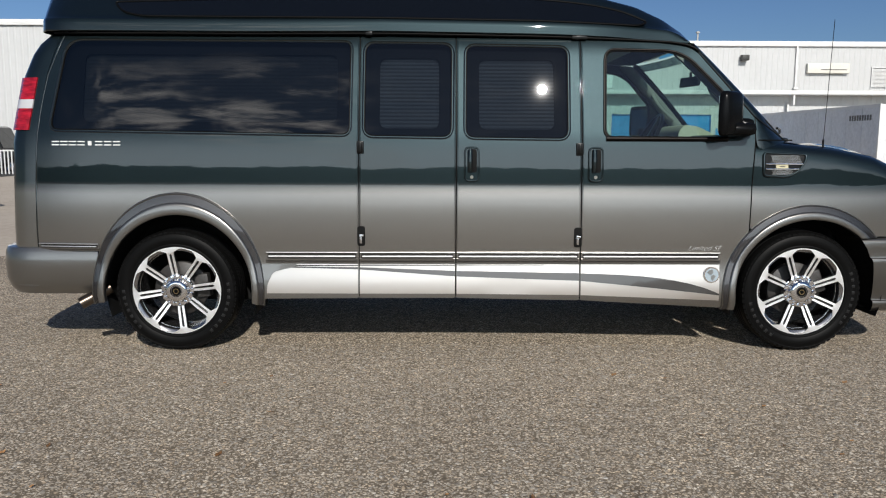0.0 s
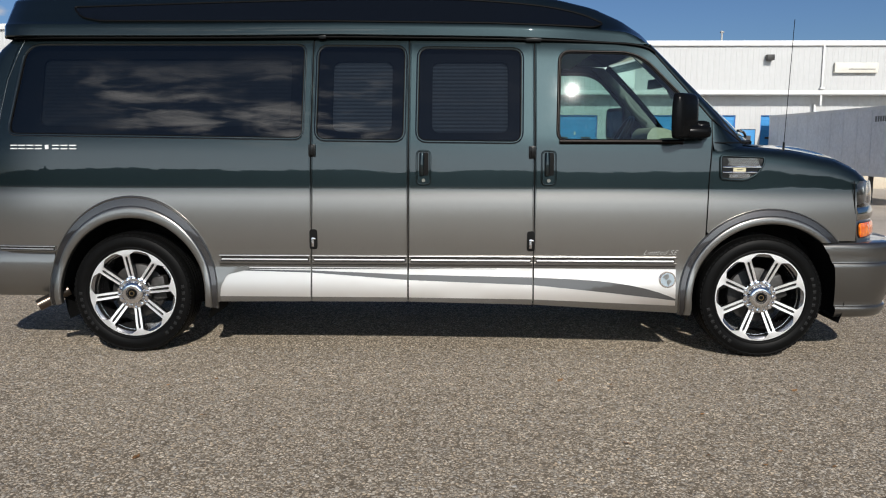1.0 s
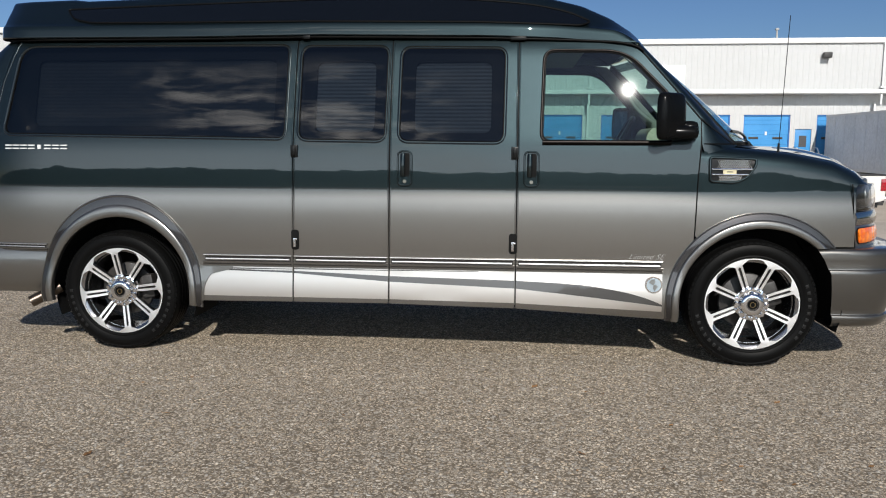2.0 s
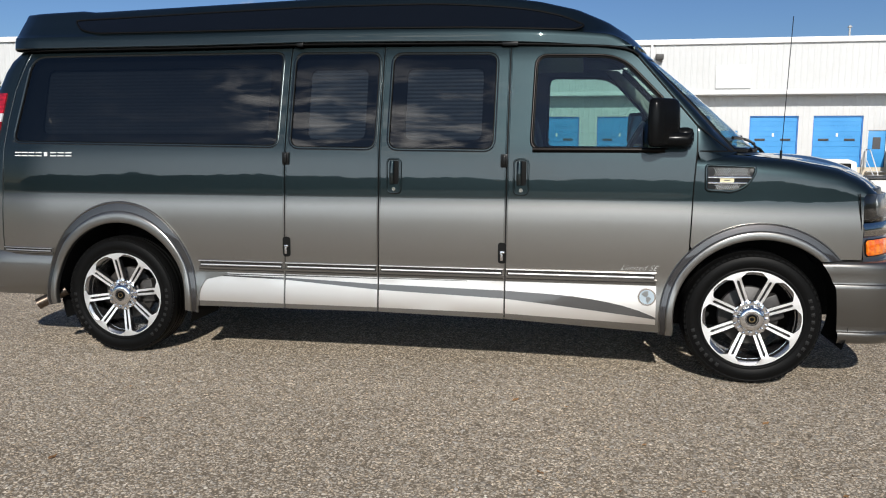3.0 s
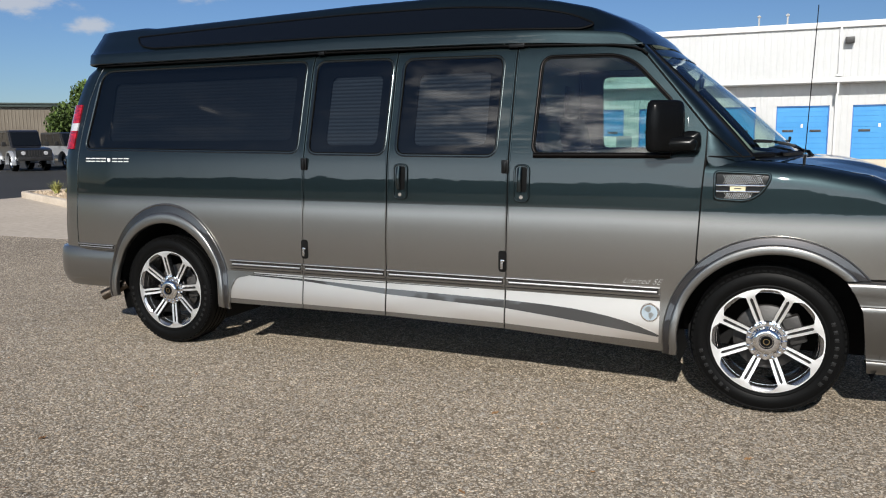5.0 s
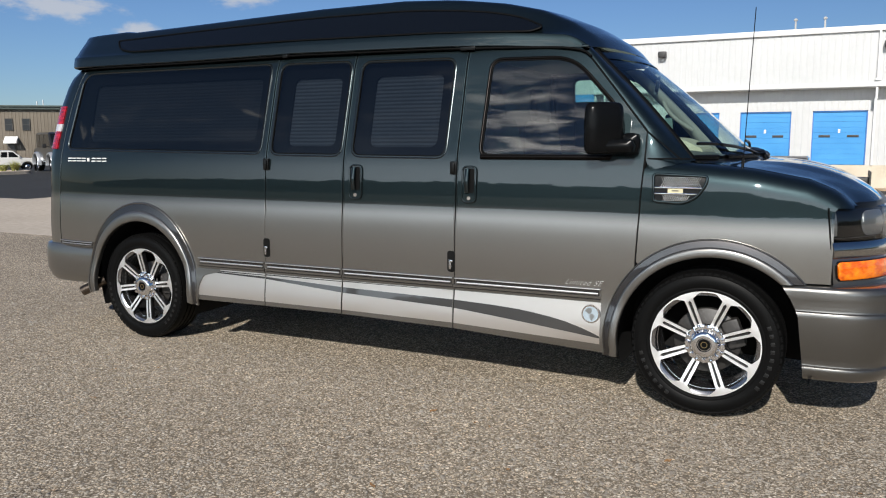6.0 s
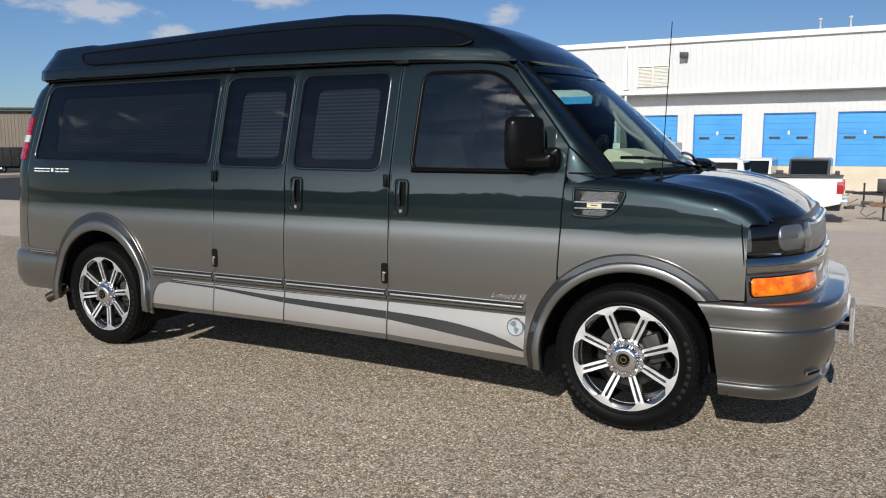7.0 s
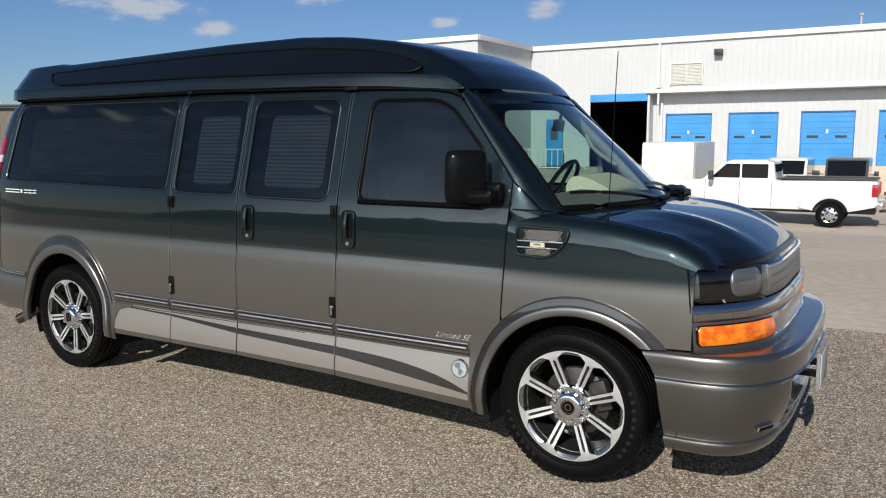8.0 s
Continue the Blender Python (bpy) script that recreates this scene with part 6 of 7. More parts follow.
# black moulded cover over the far wiper pivot
bm = bmesh.new()
bmesh.ops.create_icosphere(bm, subdivisions=3, radius=1.0)
for q in bm.verts:
    k = 1.0 + 0.30 * noise.noise(q.co * 2.3) + 0.12 * noise.noise(q.co * 6.0)
    q.co = Vector((3.99 + 0.10 * q.co.x * k - 0.05 * q.co.y, 0.66 + 0.17 * q.co.y * k, 1.335 + 0.045 * q.co.z * k))
part("pivot_cover", bm, M_TRIMBLACK, van, "black moulded wiper pivot cover", True, 60)

# ---- the van: arches, mouldings, graphics ----
def flare(cx, outer, inner, d0, d1, side, leg=(), label="pewter wheel arch flare with a dark band"):
    """A raised arch lip; outer and inner are half-axes; leg adds straight feet below."""
    o = ellipse(cx, AXLE_Z, *outer, d0, d1 if isinstance(d1, int) else d1[0], 36)
    i = ellipse(cx, AXLE_Z, *inner, d0, d1 if isinstance(d1, int) else d1[1], 36)
    pairs = list(zip(o, i))
    pairs = [leg[0]] * (1 if leg and leg[0] else 0) + pairs + [leg[1]] * (1 if leg and leg[1] else 0)
    rows, band = [], []
    for a, b in pairs:
        def at(t, out):
            p = (a[0] + (b[0] - a[0]) * t, a[1] + (b[1] - a[1]) * t)
            return side_point(p[0], p[1], side, out)
        rim = at(1.0, 0.020)
        rows.append([at(0, -0.004), at(0.0, 0.008), at(0.025, 0.0135), at(0.055, 0.0155), at(0.085, 0.013), at(0.11, 0.009), at(0.44, 0.013), at(0.47, 0.022), at(0.52, 0.0275), at(0.60, 0.0295), at(0.85, 0.031), at(0.95, 0.029), at(0.985, 0.025), rim, rim + Vector((0, -side * 0.015, 0)), rim + Vector((0, -side * 0.03, 0))])
        band.append([at(0.105, 0.0108), at(0.27, 0.0135), at(0.445, 0.0155)])
    for name, rws, mt in (("wheel_arch_flare", rows, M_PEWTER), ("arch_band", band, M_BAND)):
        v, f = grid_mesh(rws)
        if side < 0:
            f = [q[::-1] for q in f]
        ob = make(name, v, f, mt, van if name != "arch_band" else flare_ob, smooth=True, sharp=45)
        flare_ob = ob
    return ob


def between(top, bottom, x0, x1):
    """The outline between two curves given as points, cut to a stretch of x."""
    xs = sorted({x0, x1} | {x for x, _ in top + bottom if x0 < x < x1})
    return [(x, float(np.interp(x, *zip(*bottom)))) for x in xs] + [(x, float(np.interp(x, *zip(*top)))) for x in xs[::-1]]


GRAPHIC_TOP = [(0.5, 0.562), (3.6, 0.562)]
GRAPHIC_BOT = [(0.5, 0.380), (1.75, 0.379), (2.52, 0.372), (3.6, 0.330)]
STRIPE_TOP = [(0.5, 0.550), (1.15, 0.543), (1.75, 0.521), (2.52, 0.508), (2.78, 0.498), (2.92, 0.489), (3.02, 0.478), (3.12, 0.463), (3.21, 0.445), (3.30, 0.420), (3.37, 0.394), (3.42, 0.372)]
STRIPE_BOT = [(0.5, 0.545), (1.15, 0.529), (1.75, 0.487), (2.52, 0.461), (2.78, 0.437), (3.0, 0.415), (3.14, 0.400), (3.28, 0.385), (3.42, 0.368)]
STRETCHES = [(0.572, 1.142, "quarter_panel"), (1.153, 1.745, "side_door"), (1.756, 2.520, "side_door"), (2.531, 3.400, "front_door")]
for side in (-1, 1):
    flare(0.03, (0.535, 0.620), (0.455, 0.482), 187, -8, side, (((-0.462, 0.345), (-0.425, 0.345)), ((0.548, 0.315), (0.490, 0.315))))
    flare(3.968, (0.552, 0.553), (0.472, 0.459), 188, (38.6, 48.4), side, (((3.415, 0.280), (3.497, 0.280)), None))
    for x0, x1, owner in STRETCHES:
        skin("side_graphic", between(GRAPHIC_TOP, GRAPHIC_BOT, x0, x1), M_CHAMPAGNE, van, side=side, out=0.002, thick=0.002, step=0.05, label="champagne lower side panel")
        skin("graphic_stripe", between(STRIPE_TOP, STRIPE_BOT, x0, x1), M_STRIPE, van, side=side, out=0.004, thick=0.002, step=0.05)
    for x0, x1, z in [(-0.838, -0.455, 0.665)] + [(a, b, 0.605) for a, b, _ in STRETCHES]:
        h = 0.024 if x0 < 0 else 0.036
        bm_rows = []
        for x in np.linspace(x0, x1, 12):
            prof = [(-1.0, 0.0), (-0.96, 0.010), (-0.74, 0.012), (-0.70, 0.006), (-0.62, 0.006), (-0.56, 0.013), (-0.20, 0.015), (-0.14, 0.004), (0.70, 0.004), (0.74, 0.013), (0.84, 0.0155), (0.94, 0.012), (1.0, 0.0)]
            bm_rows.append([side_point(x, z + dz * h, side, o) for dz, o in prof])
        v, f = grid_mesh(bm_rows)
        n = len(bm_rows[0])
        f = ([q[::-1] for q in f] if side < 0 else f) + [tuple(range(n)), tuple(range((len(bm_rows) - 1) * n, len(bm_rows) * n))]
        mo = make("side_moulding", v, f, M_PEWTER, van, "ribbed pewter moulding with bright lines", True, 30)
        # a dark channel with a bright rib in it, closed at both ends
        skin("moulding_channel", [(x0 + 0.010, z - 0.14 * h), (x1 - 0.010, z - 0.14 * h), (x1 - 0.010, z + 0.70 * h), (x0 + 0.010, z + 0.70 * h)], M_BAND, mo, side=side, out=0.0055, thick=0.001, step=0.06)
        tube("bright_rib", [side_point(x, z + 0.16 * h, side, 0.010) for x in np.linspace(x0 + 0.016, x1 - 0.016, 12)], 0.17 * h, M_BRIGHTLINE, mo, sides=10, squash=0.7)
        tube("bright_line", [side_point(x, z + 0.86 * h, side, 0.0145) for x in np.linspace(x0 + 0.003, x1 - 0.003, 12)], 0.0030, M_BRIGHTLINE, mo, sides=8)
        tube("dark_line", [side_point(x, z - 0.66 * h, side, 0.0075) for x in np.linspace(x0 + 0.004, x1 - 0.004, 12)], 0.0028, M_BAND, mo, sides=6)
    # thin tapering pinstripes along the top of the pale panel, and the moulded block behind the rear wheel
    for x0, x1, zs, w in ((0.66, 1.142, 0.553, 0.0042), (1.153, 1.745, 0.556, 0.0036), (1.756, 2.30, 0.558, 0.0026)):
        skin("pinstripe", [(x0, zs - w), (x1, zs - w * 0.6), (x1, zs + w * 0.6), (x0, zs + w)], M_STRIPE, van, side=side, out=0.0045, thick=0.001, step=0.08)
    skin("arch_block", rounded([(0.545, 0.335), (0.572, 0.345), (0.580, 0.44), (0.615, 0.515), (0.76, 0.548), (0.76, 0.562), (0.545, 0.562)], [0, 0, 0.02, 0.03, 0, 0, 0]), M_PEWTER, van, side=side, out=0.009, thick=0.009, step=0.04)

# dark gaps behind the door seams
for side in (-1, 1):
    for pts in ([(1.1475, 0.36), (1.150, 1.0), (1.152, 1.96)], [(1.7505, 0.36), (1.751, 1.0), (1.751, 1.96)], [(2.525, 0.345), (2.5275, 1.0), (2.5275, 1.95)], [(3.576, 0.79), (3.589, 1.15), (3.602, 1.34), (3.604, 1.47)]):
        tube("door_gap", along(dense(pts, 0.05, False), side=side, out=-0.017), 0.010, M_RUBBER, van, sides=6)
    for gx, z0, z1 in ((1.150, 0.66, 1.955), (1.751, 0.66, 1.95), (2.527, 0.66, 1.94)):
        for dx in (-0.0075, 0.0075):
            tube("door_edge", [side_point(gx + dx + 0.002 * (z - 1.0), z, side, -0.0018) for z in np.linspace(z0, z1, 30)], 0.0048, M_PAINT, van, sides=10)
    tube("door_gap", along(dense([(3.5765, 0.79), (3.5895, 1.15), (3.602, 1.335), (3.6035, 1.475)], 0.05, False), side=side, out=0.0), 0.0032, M_RUBBER, van, sides=6)
    tube("door_gap", [side_point(x, 1.335, side, -0.001) for x in np.linspace(3.615, 3.83, 8)], 0.004, M_RUBBER, van, sides=6)

# ---- bumpers ----
def wrap(plan, profile):
    """A wall along a plan line, its section given as (height, offset outwards)."""
    rows = []
    for i, p in enumerate(plan):
        a, b = Vector(plan[max(i - 1, 0)]), Vector(plan[min(i + 1, len(plan) - 1)])
        d = (b - a).normalized()
        if i < 2 or i > len(plan) - 3:
            d = Vector((math.copysign(1.0, d.x), 0))
        nrm = Vector((d.y, -d.x))
        rows.append([(p[0] + nrm.x * o, p[1] + nrm.y * o, z) for z, o in profile])
    return grid_mesh(rows)


def super_plan(x_back, x_front, w, e, n=61):
    """Plan of a rounded bar from one flank round the front to the other."""
    out = []
    for a in np.linspace(-math.pi / 2, math.pi / 2, n):
        s, c = math.sin(a), math.cos(a)
        out.append((x_back + (x_front - x_back) * abs(c) ** (2 / e), w * math.copysign(abs(s) ** (2 / e), s)))
    return out


plan = super_plan(4.275, 4.940, 0.990, 3.6, 141)
prof = [(0.722, -0.30), (0.728, -0.16), (0.728, -0.035), (0.724, -0.016), (0.714, -0.006), (0.70, -0.003), (0.66, -0.004), (0.614, -0.010), (0.606, -0.008), (0.600, 0.004), (0.592, 0.007), (0.575, 0.007), (0.55, 0.006), (0.50, 0.001), (0.46, -0.006), (0.43, -0.013), (0.40, -0.021), (0.37, -0.030), (0.338, -0.041), (0.331, -0.039), (0.324, -0.026), (0.316, -0.023), (0.300, -0.025), (0.266, -0.045), (0.254, -0.066), (0.262, -0.25)]
v, f = wrap(plan, prof)


def smooth(a, b, t):
    t = min(max((t - a) / (b - a), 0.0), 1.0)
    return t * t * (3 - 2 * t)


def bumper_shape(p):
    """Lean the bumper's rear edge along the wheel opening and tuck its lower front under."""
    x, y, z = p
    k = min(max((x - 4.275) / (4.935 - 4.275), 0.0), 1.0)
    back = float(np.interp(z, [0.25, 0.343, 0.58, 0.66, 0.728], [4.405, 4.396, 4.368, 4.33, 4.285])) - 4.275
    tuck = float(np.interp(z, [0.25, 0.33, 0.42, 0.52], [0.055, 0.045, 0.02, 0.0]))
    # the middle of the face is set back under the top ledge, its lower edge sloping up towards the plate
    low = 0.335 + 0.10 * smooth(0.66, 0.40, abs(y))
    dent = smooth(0.64, 0.50, abs(y) - 0.30 * (z - 0.40)) * smooth(low - 0.05, low + 0.02, z) * (1 - smooth(0.585, 0.600, z))
    return (x + back * (1 - k) ** 1.5 - tuck * k * k - 0.085 * dent * k, y, z)


v = [bumper_shape(p) for p in v]
bumper = make("front_bumper", v, f, M_BUMPER, van, "pewter front bumper cover with a lower lip", True, 40)
plan_r = [(-x, -y) for x, y in super_plan(0.47, 1.150, 0.990, 7.0)]
prof_r = [(0.655, -0.30), (0.662, -0.04), (0.655, -0.012), (0.63, 0.0), (0.55, 0.006), (0.46, 0.002), (0.40, -0.02), (0.362, -0.055), (0.36, -0.25)]
v, f = wrap(plan_r, prof_r)
make("rear_bumper", v, f, M_PEWTER, van, smooth=True, sharp=40)

# ---- front end ----
def nose_patch(name, y0, y1, z0, z1, out, material, parent=None, label="", n=20, depth=0.03, round_z=0.0, corner=0.0):
    """A piece of the rounded nose between two breadths and two heights, with turned-in edges and corners."""
    rows = []
    for i in range(n + 1):
        y = y0 + (y1 - y0) * i / n
        row = []
        near = min(abs(y - y0), abs(y1 - y), corner)
        trim = corner - math.sqrt(max(0.0, corner * corner - (corner - near) ** 2))
        low, high = z0 + trim, z1 - trim
        for z, o in ((low, out - depth), (low, out - 0.004), (low + 0.006, out), (low + (high - low) * 0.35, out + round_z), (low + (high - low) * 0.65, out + round_z), (high - 0.006, out), (high, out - 0.004), (high, out - depth)):
            e = 0.002
            d = Vector((nose_x(y + e, z) - nose_x(y - e, z), 2 * e, 0)).normalized()
            nr = Vector((d.y, -d.x, 0))
            row.append(Vector((nose_x(y, z), y, z)) + nr * o)
        rows.append(row)
    v, f = grid_mesh(rows)
    k = len(rows[0])
    f = [q[::-1] for q in f] + [tuple(range(k)), tuple(range(n * k, (n + 1) * k))[::-1]]
    return make(name, v, f, material, parent or van, label, True, 40)


nose_patch("front_panel", -0.938, 0.938, 0.70, 0.866, 0.0, M_PEWTER, n=60, label="pewter front panel")
nose_patch("nose_backing", -0.92, 0.92, 0.955, 1.125, -0.03, M_TRIMBLACK, n=40)
for s in (-1, 1):
    lamp = nose_patch("headlight", s * 0.934, s * 0.556, 0.946, 1.098, 0.004, M_SMOKED, label="smoked headlight lens", depth=0.01, round_z=0.006, corner=0.035, n=40) if s < 0 else nose_patch("headlight", s * 0.556, s * 0.934, 0.946, 1.098, 0.004, M_SMOKED, label="smoked headlight lens", depth=0.01, round_z=0.006, corner=0.035, n=40)
    lo, hi = sorted((s * 0.931, s * 0.561))
    nose_patch("lamp_housing", lo, hi, 0.950, 1.094, -0.040, M_LAMPHOUSE, lamp, depth=0.01, corner=0.03, n=40)
    nose_patch("reflector_bowl", *sorted((s * 0.770, s * 0.572)), 0.960, 1.084, -0.024, M_BOWL, lamp, n=24, depth=0.014, round_z=0.007, corner=0.045)
    nose_patch("light_guide", *sorted((s * 0.915, s * 0.900)), 0.965, 1.080, -0.026, M_BOWL, lamp, n=4, depth=0.008, round_z=0.004)
    lo, hi = sorted((s * 0.922, s * 0.530))
    sig = nose_patch("turn_signal", lo, hi, 0.756, 0.844, 0.010, M_AMBER, label="amber turn signal lens", depth=0.02, round_z=0.004, corner=0.014, n=50)
    nose_patch("signal_bezel", *sorted((s * 0.928, s * 0.523)), 0.750, 0.850, 0.004, M_TRIMBLACK, sig, depth=0.01, corner=0.016, n=50)
nose_patch("grille_bar", -0.936, 0.936, 0.861, 0.939, 0.006, M_BARCHROME, n=60, label="chrome bar across the nose", depth=0.03, round_z=0.008)
nose_patch("upper_grille", -0.545, 0.545, 0.944, 1.088, -0.004, M_GRILLE, n=30, label="grey honeycomb grille")
nose_patch("lower_grille", -0.50, 0.50, 0.752, 0.858, -0.004, M_GRILLE, n=30, label="grey honeycomb grille")
nose_patch("emblem", -0.12, 0.12, 0.882, 0.930, 0.02, M_CHROME, n=8, depth=0.02)
nose_patch("grille_trim", -0.54, 0.54, 1.076, 1.090, 0.004, M_CHROME, n=30, depth=0.012)
nose_patch("grille_trim", -0.49, 0.49, 0.752, 0.764, 0.004, M_CHROME, n=30, depth=0.012)
for z in (0.99, 1.03, 0.79, 0.83):
    nose_patch("grille_slat", -0.48, 0.48, z - 0.002, z + 0.002, -0.002, M_GRILLE, n=30, depth=0.008)


# ---- wheels ----
def wheel(x, side, phase):
    base = new("wheel", WHEEL["barrel"])
    base.parent = van
    base.matrix_basis = pose(x, side * 0.848, AXLE_Z, 0, 0, 0 if side < 0 else 180) @ pose(0, 0, 0, 0, phase, 0)
    for name, me, turns in WHEEL["parts"]:
        for k in range(turns):
            ob = new(name, me)
            ob.parent = base
            ob.matrix_basis = pose(0, 0, 0, 0, 45 * k, 0)
    for k in list(range(9)) + list(range(20, 27)):
        ob = new("sidewall_mark", sidewall)
        ob.parent = base
        ob.matrix_basis = pose(0, 0, 0, 0, 7.2 * k, 0)
    return base


def mesh_of(name, verts, faces, material, sharp=40):
    me = bpy.data.meshes.new(name)
    me.from_pydata([tuple(v) for v in verts], [], faces)
    me.shade_smooth()
    me.set_sharp_from_angle(angle=radians(sharp))
    me.materials.append(material)
    return me


def mesh_of_bm(name, bm, material, sharp=40):
    me = bpy.data.meshes.new(name)
    bm.to_mesh(me)
    bm.free()
    me.shade_smooth()
    me.set_sharp_from_angle(angle=radians(sharp))
    me.materials.append(material)
    return me


barrel = [(0.270, -0.108), (0.262, -0.104), (0.254, -0.098), (0.252, -0.085), (0.246, -0.03), (0.243, 0.05), (0.247, 0.10), (0.272, 0.112)]
disc = [(0.0, -0.018), (0.165, -0.018), (0.17, -0.014), (0.17, 0.02), (0.0, 0.02)]
tyre = [(0.268, -0.104), (0.276, -0.113), (0.283, -0.122), (0.290, -0.1235), (0.296, -0.122), (0.312, -0.1285), (0.330, -0.130), (0.346, -0.127), (0.358, -0.1225), (0.362, -0.1235), (0.366, -0.119), (0.374, -0.110), (0.381, -0.098), (0.3845, -0.085)]
for gy in (-0.06, -0.02, 0.02, 0.06):
    tyre += [(0.385, gy - 0.006), (0.377, gy - 0.005), (0.377, gy + 0.005), (0.385, gy + 0.006)]
tyre += [(0.384, 0.085), (0.374, 0.11), (0.345, 0.127), (0.30, 0.125), (0.268, 0.104)]
tv, tf = lathe(tyre, steps=72)
bm = bmesh.new()
for k in range(64):
    a = 2 * math.pi * k / 64
    m = Matrix.Rotation(-a, 4, "Y")
    box(bm, (0.361, -0.1205, -0.0125), (0.3735, -0.104, 0.0125), 0, m @ Matrix.Rotation(radians(0), 4, "Z"))
blocks = mesh_of_bm("tread_block", bm, M_RUBBER)
bm = bmesh.new()
box(bm, (0.318, -0.1312, -0.011), (0.338, -0.126, 0.009), 0.002)
sidewall = mesh_of_bm("sidewall_mark", bm, M_TYREMARK)
lip = [(0.2825, -0.108), (0.2835, -0.114), (0.2815, -0.1165), (0.2795, -0.1155), (0.279, -0.108)]
cap = [(0.104, -0.070), (0.104, -0.092), (0.100, -0.100), (0.090, -0.103), (0.078, -0.103), (0.074, -0.108), (0.070, -0.122), (0.064, -0.130), (0.050, -0.136), (0.037, -0.135), (0.033, -0.128), (0.0, -0.127)]
centre = [(0.031, -0.126), (0.030, -0.1315), (0.026, -0.1325), (0.023, -0.1315), (0.0, -0.1318)]
mark = [(0.016, -0.1320), (0.016, -0.1334), (0.0135, -0.1334), (0.0135, -0.1320)]
inner_ring = [(0.262, -0.082), (0.257, -0.078), (0.255, -0.064), (0.248, -0.062), (0.246, -0.050)]


def face_point(x, z, side=-1, out=0.0):
    """The wheel's front face, dished a little towards the hub."""
    r = math.hypot(x, z)
    return Vector((x, side * (0.114 - 0.022 * max(0.0, (0.24 - r) / 0.15) + out), z))


def polar(r, deg):
    return (r * math.cos(radians(deg)), r * math.sin(radians(deg)))


# one eighth of the face: a twin-bar spoke that spreads into the scalloped outer flange
half = [polar(0.2800, d) for d in (0, 4, 8, 12, 16, 20, 22.5)] + [polar(0.2705, 22.5), polar(0.2705, 16.0), polar(0.2665, 12.6), (0.244, 0.0235), (0.236, 0.0215), (0.15, 0.0210), (0.070, 0.0180)]
eighth = half + [(x, -z) for x, z in half[::-1]][:-1]
gap = rounded([(0.100, 0.0056), (0.228, 0.0078), (0.238, 0.0), (0.228, -0.0078), (0.100, -0.0056)], 0.001)
spoke_ob = skin("spoke", eighth, M_MACHINED, None, [gap], where=face_point, thick=0.004, step=0.02)
spoke = spoke_ob.data
bpy.data.objects.remove(spoke_ob)
core_ob = skin("spoke_core", eighth, M_WHEELBLACK, None, [], where=face_point, out=-0.012, thick=0.026, step=0.02)
spoke_core = core_ob.data
bpy.data.objects.remove(core_ob)
bm = bmesh.new()
m = Matrix.Rotation(-radians(22.5), 4, "Y") @ Matrix.Translation((0.089, -0.108, 0)) @ Matrix.Rotation(radians(90), 4, "X")
bmesh.ops.create_cone(bm, cap_ends=True, segments=8, radius1=0.013, radius2=0.010, depth=0.022, matrix=m)
lug = mesh_of_bm("lug_nut", bm, M_CHROME, 30)
bm = bmesh.new()
bmesh.ops.create_uvsphere(bm, u_segments=10, v_segments=6, radius=0.013, matrix=Matrix.Translation((0.094, -0.100, 0)) @ Matrix.Diagonal((1.0, 0.8, 0.75, 1)))
scallop = mesh_of_bm("cap_scallop", bm, M_CHROME, 60)
bm = bmesh.new()
box(bm, (0.095, -0.045, -0.075), (0.185, 0.03, 0.075), 0.015)
caliper = mesh_of_bm("brake_caliper", bm, M_IRON)
WHEEL = {"barrel": mesh_of("wheel", *lathe(barrel), M_BARREL),
         "parts": [("tyre", mesh_of("tyre", tv, tf, M_RUBBER, 25), 1), ("tread", blocks, 1), ("rim_lip", mesh_of("rim_lip", *lathe(lip, steps=72), M_MACHINED), 1), ("brake_disc", mesh_of("brake_disc", *lathe(disc), M_IRON), 1),
                   ("hub_cap", mesh_of("hub_cap", *lathe(cap), M_CHROME), 1), ("centre_cap", mesh_of("centre_cap", *lathe(centre), M_RUBBER), 1), ("centre_mark", mesh_of("centre_mark", *lathe(mark), M_BRASS), 1), ("inner_ring", mesh_of("inner_ring", *lathe(inner_ring, steps=72), M_SATIN), 1), ("spoke", spoke, 8), ("spoke_core", spoke_core, 8), ("lug_nut", lug, 8), ("cap_scallop", scallop, 8), ("brake_caliper", caliper, 1)]}
for x, side, phase in ((REAR_AXLE, -1, -8), (FRONT_AXLE, -1, -21), (REAR_AXLE, 1, 20), (FRONT_AXLE, 1, 5)):
    wheel(x, side, phase)
for x in (0.03, 3.968):
    for side in (-1, 1):
        rows = [[(p[0], side * y, p[1]) for y in (0.958, 0.55)] for p in ellipse(x, AXLE_Z, 0.472 if x < 1 else 0.490, 0.495 if x < 1 else 0.474, 200, -20, 32)]
        v, f = grid_mesh(rows)
        make("wheel_well", v, f, M_UNDER, van, smooth=True)
        rows = [[(p[0], side * 0.55, p[1]) for p in (q, (q[0], 0.25))] for q in ellipse(x, AXLE_Z, 0.50 if x < 1 else 0.46, 0.50, 180, 0, 12)]
        v, f = grid_mesh(rows)
        make("well_wall", v, f, M_UNDER, van)
bm = bmesh.new()
box(bm, (-0.85, -0.54, 0.34), (4.5, 0.54, 0.66))
for a, b in ((0.60, 3.35),):
    box(bm, (a, -0.93, 0.36), (b, 0.93, 0.62))
box(bm, (-0.90, -0.88, 0.40), (-0.52, 0.88, 0.62))
part("underbody", bm, M_UNDER, van)
bm = bmesh.new()
for x in (REAR_AXLE, FRONT_AXLE):
    box(bm, (x - 0.05, -0.80, 0.33), (x + 0.05, 0.80, 0.43), 0.02)
